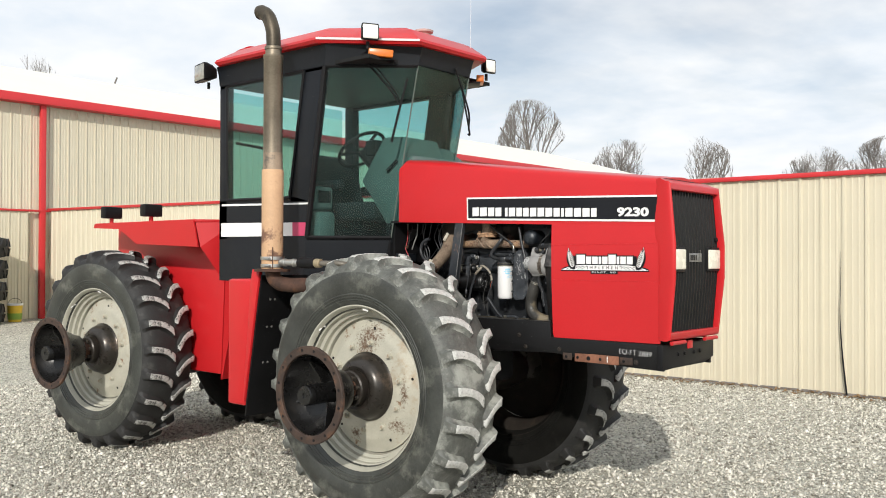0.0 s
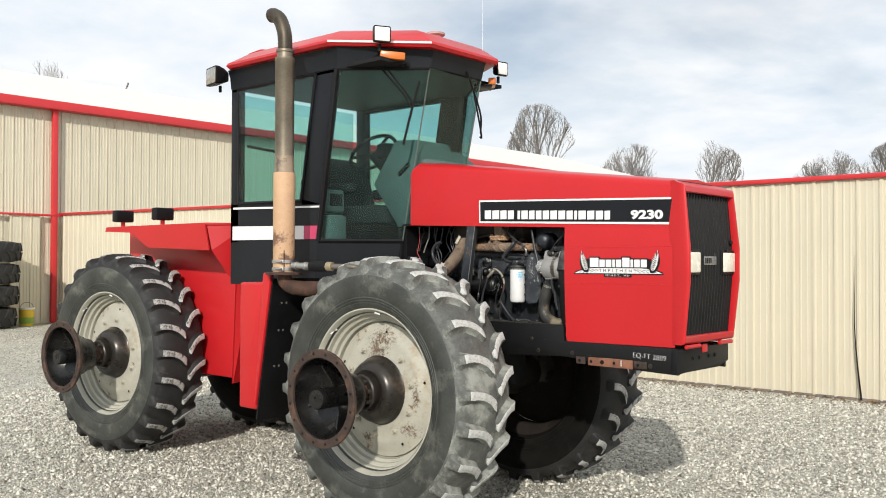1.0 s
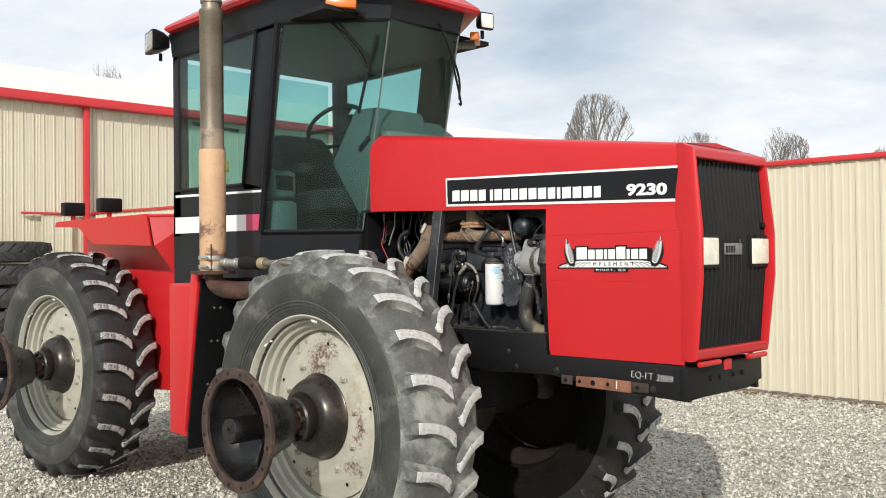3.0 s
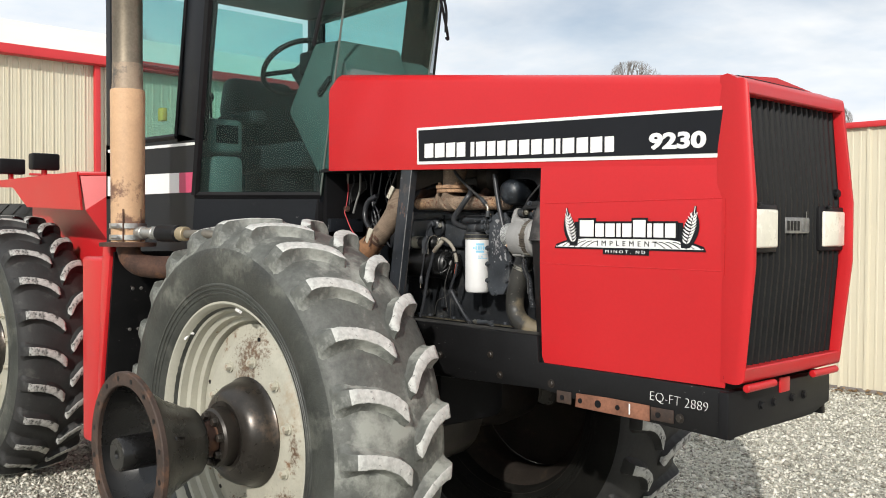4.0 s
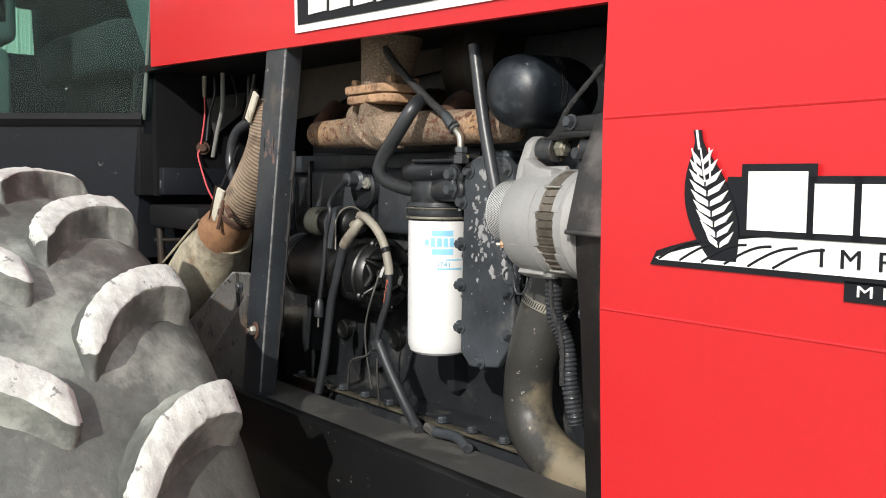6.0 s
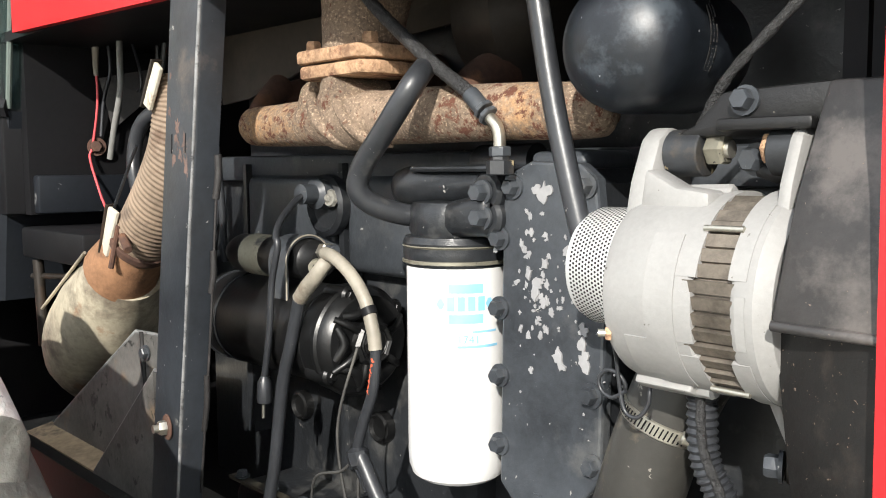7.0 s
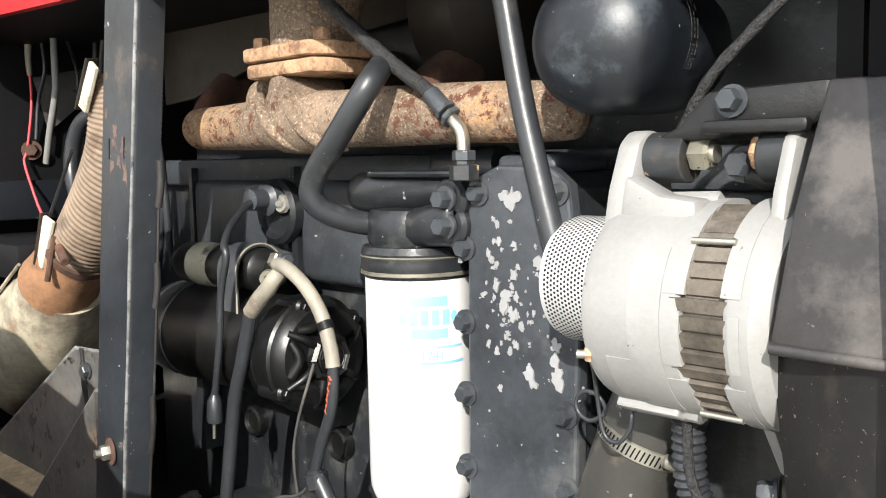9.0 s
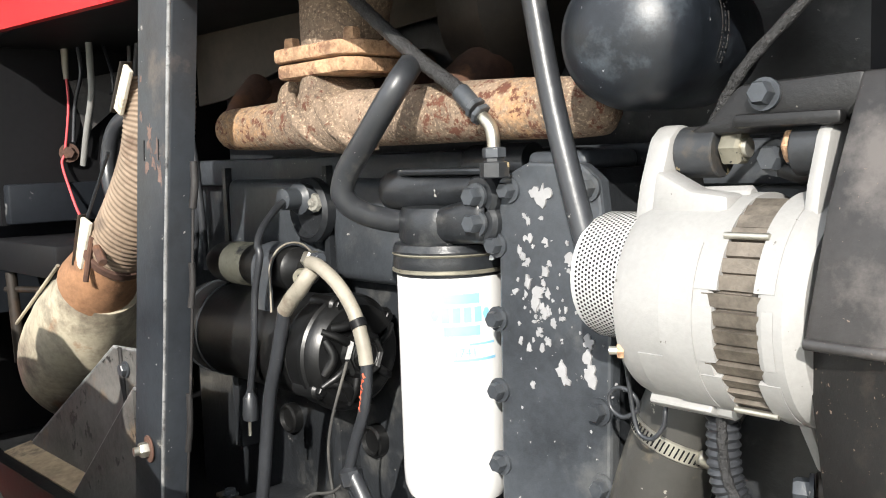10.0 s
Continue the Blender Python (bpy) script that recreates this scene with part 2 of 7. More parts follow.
SHROUD_GREY = paint("dusty_rivet_grey", (0.09, 0.088, 0.082), 0.6, var=0.3, scale=20)
GLASS = glass("tinted_glass", (0.68, 0.85, 0.84))
CREAM = paint("cream_siding", (0.62, 0.57, 0.44), 0.45, var=0.05, scale=0.8, bump=0.02, dirt=(0.5, 0.45, 0.35), amount=0.2, dscale=0.7)
ROOF_WHITE = paint("white_roof_steel", (0.8, 0.77, 0.68), 0.5, var=0.04, scale=0.5)
TRIM_RED = paint("red_trim", (0.55, 0.03, 0.035), 0.45, var=0.08, scale=1.0)
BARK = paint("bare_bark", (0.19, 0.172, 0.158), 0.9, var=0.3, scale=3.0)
GRAVEL = gravel_material()


def stained(name, base, stains, tint, tint2, ragged=34.0, soft=0.12):
    """A copy of a paint with ragged stains round given places, each (x, y, z, size along x, size along z)."""
    m = base.copy()
    m.name = name
    tr = m.node_tree
    ln = tr.links.new
    b = tr.nodes["Principled BSDF"]
    last = b.inputs["Base Color"].links[0].from_socket
    co = tr.nodes.new("ShaderNodeTexCoord")
    rag = node(tr, "ShaderNodeTexNoise", Scale=ragged, Detail=8.0, Roughness=0.75)
    fleck = node(tr, "ShaderNodeTexNoise", Scale=60.0, Detail=4.0, Roughness=0.6)
    for n in (rag, fleck):
        ln(co.outputs["Object"], n.inputs["Vector"])
    tone = tr.nodes.new("ShaderNodeMix")
    tone.data_type = "RGBA"
    tone.inputs["A"].default_value, tone.inputs["B"].default_value = (*tint, 1), (*tint2, 1)
    ln(fleck.outputs["Fac"], tone.inputs["Factor"])
    for x, y, z, wx, wz in stains:
        mp = tr.nodes.new("ShaderNodeMapping")
        mp.vector_type = "TEXTURE"
        mp.inputs["Location"].default_value = (x, y, z)
        mp.inputs["Scale"].default_value = (wx, 0.5, wz)
        ln(co.outputs["Object"], mp.inputs["Vector"])
        far = tr.nodes.new("ShaderNodeVectorMath")
        far.operation = "LENGTH"
        ln(mp.outputs[0], far.inputs[0])
        sub = tr.nodes.new("ShaderNodeMath")
        sub.operation = "MULTIPLY_ADD"
        sub.inputs[1].default_value = -0.22
        ln(far.outputs["Value"], sub.inputs[0])
        ln(rag.outputs["Fac"], sub.inputs[2])
        r = tr.nodes.new("ShaderNodeMapRange")
        r.inputs["From Min"].default_value, r.inputs["From Max"].default_value = 0.34, 0.34 + soft
        ln(sub.outputs[0], r.inputs["Value"])
        mm = tr.nodes.new("ShaderNodeMix")
        mm.data_type = "RGBA"
        ln(r.outputs[0], mm.inputs["Factor"])
        ln(last, mm.inputs["A"])
        ln(tone.outputs["Result"], mm.inputs["B"])
        last = mm.outputs["Result"]
    ln(last, b.inputs["Base Color"])
    return m


DISC_FRONT = stained("rust_patched_disc", DISC, ((0.02, -0.1, 0.32, 0.14, 0.1), (-0.02, -0.1, 0.25, 0.1, 0.12), (0.3, -0.1, -0.02, 0.04, 0.12), (0.24, -0.1, -0.22, 0.09, 0.06), (-0.1, -0.1, -0.3, 0.07, 0.05)), (0.21, 0.13, 0.078), (0.06, 0.036, 0.026), ragged=52.0, soft=0.16)


def stone_material():
    m = bpy.data.materials.new("limestone_chips")
    m.use_nodes = True
    tr = m.node_tree
    b = tr.nodes["Principled BSDF"]
    geo = tr.nodes.new("ShaderNodeNewGeometry")
    ramp = tr.nodes.new("ShaderNodeValToRGB")
    els = ramp.color_ramp.elements
    els[0].color, els[1].color = (0.2, 0.19, 0.155, 1), (0.84, 0.81, 0.72, 1)
    mid = els.new(0.45)
    mid.color = (0.53, 0.51, 0.44, 1)
    tr.links.new(geo.outputs["Random Per Island"], ramp.inputs[0])
    tr.links.new(ramp.outputs[0], b.inputs["Base Color"])
    b.inputs["Roughness"].default_value = 0.92
    return m


STONE = stone_material()


# ---- mesh helpers ----
def link_mesh(name, bm, materials, parent=None, label="", smooth=32, matrix=None):
    me = bpy.data.meshes.new(name)
    bmesh.ops.recalc_face_normals(bm, faces=bm.faces[:])
    bm.to_mesh(me)
    bm.free()
    for m in materials if isinstance(materials, (list, tuple)) else [materials]:
        me.materials.append(m)
    if smooth:
        me.shade_smooth()
        me.set_sharp_from_angle(angle=radians(smooth))
    ob = new(name, me)
    ob.parent = parent
    if matrix:
        ob.matrix_local = matrix
    if label:
        ob["label"] = label
    return ob


def part(name, bm, material, parent, label="", smooth=32, matrix=None):
    return link_mesh(name, bm, material, parent, label, smooth, matrix)


def thing(name, label, category, group="", kind="", at=(0, 0, 0), turn=0):
    ob = new(name)
    ob.matrix_local = pose(*at, 0, 0, turn)
    return tagged(ob, label, category, group, kind)


def bevel(bm, width, seg=2, angle=30):
    bm.normal_update()
    es = [e for e in bm.edges if len(e.link_faces) == 2 and e.calc_face_angle(0) > radians(angle)]
    if width:
        bmesh.ops.bevel(bm, geom=es, offset=width, segments=seg, affect="EDGES", profile=0.5, clamp_overlap=True)
    return bm


def add_box(bm, lo, hi):
    m = Matrix.LocRotScale([(a + b) / 2 for a, b in zip(lo, hi)], None, [abs(b - a) for a, b in zip(lo, hi)])
    bmesh.ops.create_cube(bm, size=1, matrix=m)
    return bm


def box(lo, hi, w=0.004, seg=2):
    return bevel(add_box(bmesh.new(), lo, hi), w, seg)


def loft(rings, bm=None, closed=True, caps=True):
    """Skin through rings of equally many points."""
    bm = bm or bmesh.new()
    vs = [[bm.verts.new(p) for p in r] for r in rings]
    n = len(rings[0])
    for a, b in zip(vs, vs[1:]):
        for i in range(n if closed else n - 1):
            bm.faces.new((a[i], a[(i + 1) % n], b[(i + 1) % n], b[i]))
    if caps and closed:
        bm.faces.new(vs[0][::-1])
        bm.faces.new(vs[-1])
    return bm


def prism(poly, a, b, axis="y", w=0.0, seg=2):
    """A flat outline pushed along an axis; the outline is (x, z) for y, (x, y) for z, (y, z) for x."""
    put = {"y": lambda p, h: (p[0], h, p[1]), "z": lambda p, h: (p[0], p[1], h), "x": lambda p, h: (h, p[0], p[1])}[axis]
    bm = loft([[put(p, h) for p in poly] for h in (a, b)])
    return bevel(bm, w, seg) if w else bm


def slab(quad, thick, w=0.0):
    """A plate: outline of 3D points, thickened away from its normal."""
    q = [Vector(p) for p in quad]
    n = (q[1] - q[0]).cross(q[2] - q[0]).normalized() * thick
    bm = loft([q, [p - n for p in q]])
    return bevel(bm, w, 1) if w else bm


def frame_for(d):
    d = Vector(d).normalized()
    a = Vector((0, 0, 1)) if abs(d.z) < 0.9 else Vector((1, 0, 0))
    u = d.cross(a).normalized()
    return u, d.cross(u).normalized(), d


def lathe(profile, n=32, at=(0, 0, 0), way=(0, 1, 0), bm=None, closed=False):
    """Profile of (radius, height) spun round an axis through at."""
    u, v, d = frame_for(way)
    c = Vector(at)
    bm = bm or bmesh.new()
    rings = []
    for r, h in profile:
        rings.append([bm.verts.new(c + d * h + (u * math.cos(k) + v * math.sin(k)) * max(r, 1e-4)) for k in (2 * math.pi * i / n for i in range(n))])
    pairs = list(zip(rings, rings[1:])) + ([(rings[-1], rings[0])] if closed else [])
    for a, b in pairs:
        for i in range(n):
            bm.faces.new((a[i], a[(i + 1) % n], b[(i + 1) % n], b[i]))
    if not closed:
        bm.faces.new(rings[0][::-1])
        bm.faces.new(rings[-1])
    return bm


def rod(p, q, r, r2=None, n=14, bm=None, w=0.0):
    p, q = Vector(p), Vector(q)
    h = (q - p).length
    r2 = r if r2 is None else r2
    prof = [(r - w, 0), (r, w), (r2, h - w), (r2 - w, h)] if w else [(r, 0), (r2, h)]
    return lathe(prof, n, p, q - p, bm)


def smooth_path(pts, steps=6):
    ps = [Vector(p) for p in pts]
    ps = [2 * ps[0] - ps[1], *ps, 2 * ps[-1] - ps[-2]]
    out = []
    for i in range(1, len(ps) - 2):
        a, b, c, d = ps[i - 1:i + 3]
        for k in range(steps):
            t = k / steps
            out.append(0.5 * (2 * b + (c - a) * t + (2 * a - 5 * b + 4 * c - d) * t * t + (3 * b - 3 * c + d - a) * t ** 3))
    return out + [ps[-2]]


def tube(pts, r, n=10, steps=6, bm=None, ripple=0.0, waves=0):
    """A round hose or pipe through points; r may be a list, one a point."""
    n = max(n, 12)
    path = smooth_path(pts, steps) if steps > 1 else [Vector(p) for p in pts]
    bm = bm or bmesh.new()
    rings, side = [], None
    for i, p in enumerate(path):
        d = (path[min(i + 1, len(path) - 1)] - path[max(i - 1, 0)]).normalized()
        if side is None:
            side = frame_for(d)[0]
        side = (side - d * side.dot(d)).normalized()
        w = d.cross(side)
        f = i / (len(path) - 1)
        if isinstance(r, (list, tuple)):
            g = f * (len(r) - 1)
            j = min(int(g), len(r) - 2)
            rad = r[j] * (1 - g + j) + r[j + 1] * (g - j)
        else:
            rad = r
        rad *= 1 + ripple * math.sin(2 * math.pi * waves * f)
        rings.append([p + (side * math.cos(k) + w * math.sin(k)) * rad for k in (2 * math.pi * m / n for m in range(n))])
    return loft(rings, bm)


def bolt(p, way, r=0.012, h=0.01, washer=1.35, bm=None):
    """A hexagon head on a washer."""
    bm = bm or bmesh.new()
    d = Vector(way).normalized()
    lathe([(r * washer, 0), (r * washer, h * 0.25)], 16, p, d, bm)
    lathe([(r, h * 0.25), (r, h * 0.9), (r * 0.85, h * 1.1)], 6, p, d, bm)
    return bm


def lettering(text, size, m, material, parent, depth=0.0012, name="lettering", spread=1.0, bold=0.0, width=0, height=0):
    """Raised writing in the built-in font; m sets its place, x along the line, z out of the face."""
    cu = bpy.data.curves.new(name, "FONT")
    cu.body, cu.size, cu.extrude, cu.space_character, cu.offset, cu.resolution_u = text, size, depth, spread, bold, 3
    tmp = bpy.data.objects.new(name, cu)
    scene.collection.objects.link(tmp)
    bpy.context.view_layer.update()
    me = bpy.data.meshes.new_from_object(tmp.evaluated_get(bpy.context.evaluated_depsgraph_get()))
    bpy.data.objects.remove(tmp)
    me.materials.clear()
    me.materials.append(material)
    if width:
        xs, ys = [v.co.x for v in me.vertices], [v.co.y for v in me.vertices]
        me.transform(Matrix.Diagonal((width / (max(xs) - min(xs)), height / (max(ys) - min(ys)), 1, 1)) @ Matrix.Translation((-min(xs), -min(ys), 0)))
    ob = new(name, me)
    ob.parent = parent
    ob.matrix_local = m
    return ob


# ---- ground ----
def ground():
    bm = bmesh.new()
    bmesh.ops.create_grid(bm, x_segments=60, y_segments=60, size=250)
    for v in bm.verts:
        r = v.co.xy.length
        v.co.z = -0.002 + (0.0 if r < 30 else 0.25 * noise.noise(v.co * 0.03))
    tagged(link_mesh("ground", bm, GRAVEL, smooth=60), "grey crushed limestone gravel yard", "ground", kind="structure")


ground()


def loose_stones(count=190000):
    """Angular chips strewn over the part of the yard that lies round the tractor."""
    rng = np.random.default_rng(4)
    base = np.array([(1, 0, 0), (-1, 0, 0), (0, 1, 0), (0, -1, 0), (0, 0, 1), (0, 0, -1)], float)
    tris = np.array([(0, 2, 4), (2, 1, 4), (1, 3, 4), (3, 0, 4), (2, 0, 5), (1, 2, 5), (3, 1, 5), (0, 3, 5)])
    near = rng.random(count) < 0.8
    x = np.where(near, rng.uniform(-7.5, 4.0, count), rng.uniform(-19, 6, count))
    y = np.where(near, rng.uniform(-3.2, 6.5, count), rng.uniform(-5, 6.5, count))
    size = 0.0055 + 0.0085 * rng.random(count) ** 2.0
    size *= np.where(rng.random(count) < 0.14, 1.75, 1.0)
    v = base[None] * (1 + 0.45 * rng.uniform(-1, 1, (count, 6, 1))) + 0.25 * rng.uniform(-1, 1, (count, 6, 3))
    v *= size[:, None, None] * rng.uniform(0.7, 1.3, (count, 1, 3))
    v[:, :, 2] *= 0.75
    a = rng.uniform(0, 2 * np.pi, count)
    c, s = np.cos(a)[:, None], np.sin(a)[:, None]
    vx, vy = v[:, :, 0] * c - v[:, :, 1] * s, v[:, :, 0] * s + v[:, :, 1] * c
    v = np.stack([vx + x[:, None], vy + y[:, None], v[:, :, 2] + 0.3 * size[:, None]], 2).reshape(-1, 3)
    f = (tris[None] + 6 * np.arange(count)[:, None, None]).reshape(-1, 3)
    me = bpy.data.meshes.new("gravel_chips")
    me.vertices.add(len(v))
    me.vertices.foreach_set("co", v.ravel())
    me.loops.add(f.size)
    me.loops.foreach_set("vertex_index", f.ravel())
    me.polygons.add(len(f))
    me.polygons.foreach_set("loop_start", np.arange(0, f.size, 3))
    me.polygons.foreach_set("loop_total", np.full(len(f), 3))
    me.update(calc_edges=True)
    me.materials.append(STONE)
    tagged(new("gravel_chips", me), "loose angular grey and white limestone chips", "gravel", kind="stuff")


loose_stones()


# ---- buildings ----
def sheet_mesh(height, width=0.786):
    """One ribbed steel siding sheet, standing, facing -y, from x = 0 to its width."""
    prof = []
    for k in range(3):
        o = k * width / 3
        prof += [(o, 0.0), (o + 0.006, 0.022), (o + 0.034, 0.022), (o + 0.05, 0.0), (o + 0.098, 0.0), (o + 0.105, 0.005), (o + 0.12, 0.005), (o + 0.127, 0.0),
                 (o + 0.178, 0.0), (o + 0.185, 0.005), (o + 0.2, 0.005), (o + 0.207, 0.0)]
    prof.append((width - 0.003, 0.0))
    front = [(x, -y) for x, y in prof]
    outline = front + [(width - 0.003, 0.03), (0, 0.03)]
    bm = loft([[(x, y, z) for x, y in outline] for z in (0.0, height)])
    me = bpy.data.meshes.new("siding_sheet")
    bmesh.ops.recalc_face_normals(bm, faces=bm.faces[:])
    bm.to_mesh(me)
    bm.free()
    me.materials.append(CREAM)
    return me


def low_wall():
    wall = thing("wall_low", "low cream ribbed steel wall with red top trim", "wall", kind="structure")
    me = sheet_mesh(2.72)
    x = -0.068 - 25 * 0.786
    while x < 24:
        ob = new("siding_sheet", me)
        ob.parent = wall
        ob.location = (x, 6.62, 0.02)
        ob.scale.z = 1 + 0.0045 * max(0, -x - 1)
        x += 0.786
    cap = loft([[(xx, y, z * (1 + 0.0045 * max(0, -xx - 1))) for y, z in ((6.56, 2.68), (6.56, 2.738), (6.72, 2.752), (6.72, 2.68))] for xx in (-19.9, -1, 24.6)])
    part("top_trim", bevel(cap, 0.01), TRIM_RED, wall, "red steel cap trim")
    part("wall_back", box((-19.9, 6.68, 0.0), (24.6, 6.85, 2.7), 0), CREAM, wall)
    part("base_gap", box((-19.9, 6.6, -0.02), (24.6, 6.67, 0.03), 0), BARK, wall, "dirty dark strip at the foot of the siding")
    # a loose dark cord hangs from one seam
    part("cord", tube([(0.712, 6.584, 1.75), (0.71, 6.58, 1.4), (0.706, 6.572, 0.93), (0.735, 6.565, 0.5), (0.79, 6.55, 0.01)], [0.0015, 0.004, 0.008, 0.011]), BLACK, wall, "thin black cord hanging down the siding")


def barn():
    b = thing("barn", "large cream steel barn with white roof and red trim", "building", kind="structure")
    me = sheet_mesh(5.85)
    y = -24.0
    while y < 44:
        ob = new("siding_sheet", me)
        ob.parent = b
        ob.matrix_local = pose(-20.0, y, 0, 0, 0, 90)
        y += 0.786
    part("wall_back", box((-20.3, -24, 0), (-20.06, 45, 5.85), 0), CREAM, b)
    roof = loft([[(x, yy, z) for x, z in ((-19.82, 5.98), (-30, 8.75), (-41, 5.9), (-41, 5.78), (-30, 8.6), (-19.82, 5.84))] for yy in (-25, 45)])
    part("roof", roof, ROOF_WHITE, b, "white sheet steel roof", smooth=0)
    part("gutter", bevel(loft([[(x, yy, z) for x, z in ((-19.8, 5.99), (-19.7, 5.99), (-19.67, 5.76), (-19.8, 5.74), (-19.94, 5.74), (-19.94, 5.8))] for yy in (-25, 45)]), 0.01), TRIM_RED, b, "red eave gutter")
    for yy in (6.42,):
        part("downspout", box((-19.93, yy - 0.075, 0.0), (-19.8, yy + 0.075, 5.78), 0.02), TRIM_RED, b, "red downspout")
    me2 = sheet_mesh(2.9)
    for k in range(1):
        ob = new("lower_panel", me2)
        ob.parent = b
        ob.matrix_local = pose(-19.86, 5.25 + k * 0.9, 0, 0, 0, 90)
    part("panel_trim", box((-19.9, 4.75, 2.87), (-19.8, 6.7, 2.925), 0.01), TRIM_RED, b)
    part("gable", prism([(-20.2, 5.8), (-30, 8.55), (-40.8, 5.8), (-40.8, 0), (-20.2, 0)], 44.6, 44.8), CREAM, b, smooth=0)


low_wall()
barn()


def leaf_litter():
    rng = random.Random(14)
    bm = bmesh.new()
    for k in range(1500):
        x = rng.uniform(-6.0, 9.0)
        y = 6.56 - abs(rng.gauss(0, 0.16))
        a, r = rng.uniform(0, 6.3), rng.uniform(0.012, 0.032)
        u, v = Vector((math.cos(a), math.sin(a), rng.uniform(-0.5, 0.5))) * r, Vector((-math.sin(a), math.cos(a), rng.uniform(-0.5, 0.5))) * r * 0.6
        c = Vector((x, y, rng.uniform(0.008, 0.03)))
        bm.faces.new([bm.verts.new(c + d) for d in (u, v + Vector((0, 0, 0.006)), -u, -v + Vector((0, 0, 0.006)))])
    tagged(link_mesh("dead_leaves", bm, paint("dry_leaf_brown", (0.2, 0.125, 0.06), 0.85, var=0.5, scale=4.0), smooth=0), "dry brown leaves blown against the steel wall", "leaves", kind="stuff")


leaf_litter()


# ---- bare trees far behind the wall ----
def bare_tree(at, height, seed, label, wide=0.34):
    rng = random.Random(seed)
    tree = thing("bare_tree", label, "tree", "bare trees beyond the yard", at=at)
    trunk, crown = bmesh.new(), bmesh.new()

    def inside(p):
        """Keeps the twigs within an uneven egg-shaped crown."""
        h = p.z / height
        if h > 1.02:
            return False
        r = wide * height * (math.sin(math.pi * min(1, max(0, (h - 0.12) / 0.9))) ** 0.42) * (0.8 + 0.35 * noise.noise(p * 0.25 + Vector((seed, 0, 0))))
        return p.xy.length < max(r, 0.25)

    def limb(bm, p, d, length, r, depth):
        pts, q, dd = [Vector(p)], Vector(p), Vector(d)
        for k in range(3):
            dd = (dd + Vector((rng.gauss(0, 0.12), rng.gauss(0, 0.12), rng.gauss(0.05, 0.06)))).normalized()
            q = q + dd * length / 3
            if depth > 1 and not inside(q):
                break
            pts.append(q)
        if len(pts) < 2:
            return
        tube(pts, [r, r * 0.55], n=6 if depth < 2 else 3, steps=1, bm=bm)
        if depth >= 5:
            return
        kids = (7, 5, 4, 4, 4)[depth]
        for k in range(kids):
            a = rng.uniform(0, 2 * math.pi)
            u, v, w = frame_for(dd)
            spread = rng.uniform(0.3, 0.78)
            nd = (w + (u * math.cos(a) + v * math.sin(a)) * spread + Vector((0, 0, 0.32))).normalized()
            g = rng.uniform(0.3, 1.0) * (len(pts) - 1)
            i = min(int(g), len(pts) - 2)
            limb(crown, pts[i].lerp(pts[i + 1], g - i), nd, length * rng.uniform(0.5, 0.72), max(r * 0.5, 0.0085), depth + 1)

    limb(trunk, (0, 0, -0.3), (0, 0, 1), height * 0.62, height * 0.014, 0)
    part("trunk", trunk, BARK, tree, smooth=60)
    part("crown", crown, BARK, tree, "leafless grey-brown branches and twigs", smooth=60)


for (tx, ty, th, ts, tw) in ((-50.9, 72.4, 18.1, 1, 0.29), (-42.9, 77.6, 13.8, 12, 0.44), (-36.2, 81.0, 14.1, 3, 0.36), (-25.5, 85.4, 12.6, 15, 0.36), (-22.6, 86.0, 11.4, 7, 0.2), (-19.6, 86.9, 13.2, 6, 0.42), (-82.0, 34.8, 21.0, 8, 0.22)):
    bare_tree((tx, ty, 0), th, ts, "leafless deciduous tree with fine grey-brown twigs behind the buildings", tw)


# ---- stack of tyres and a bucket by the barn ----
def lying_tyre(at, turn, parent_group):
    t = thing("stacked_tyre", "used black tractor tyre lying flat in a stack by the barn", "tyre", parent_group, at=at, turn=turn)
    prof = [(0.5, -0.2), (0.64, -0.25), (0.79, -0.22), (0.84, -0.1), (0.84, 0.1), (0.79, 0.22), (0.64, 0.25), (0.5, 0.2), (0.52, 0.0)]
    bm = lathe(prof, 40, way=(0, 0, 1), closed=True)
    for k in range(20):
        for s in (-1, 1):
            a = 2 * math.pi * (k + 0.25 * s) / 20
            rings = []
            for f in (0, 0.5, 1):
                z, ang = s * (0.02 + 0.2 * f), a + 0.2 * f
                rings.append([(r * math.cos(ang + w), r * math.sin(ang + w), z) for r, w in ((0.8, -0.04), (0.88 - 0.04 * f, -0.03), (0.88 - 0.04 * f, 0.03), (0.8, 0.04))])
            loft(rings, bm)
    part("casing", bm, RUBBER_DARK, t)


for k in range(4):
    lying_tyre((-19.0 + 0.04 * (k % 2), 4.15 + 0.03 * k, 0.27 + 0.54 * k), 13 * k, "tyres stacked by the barn")


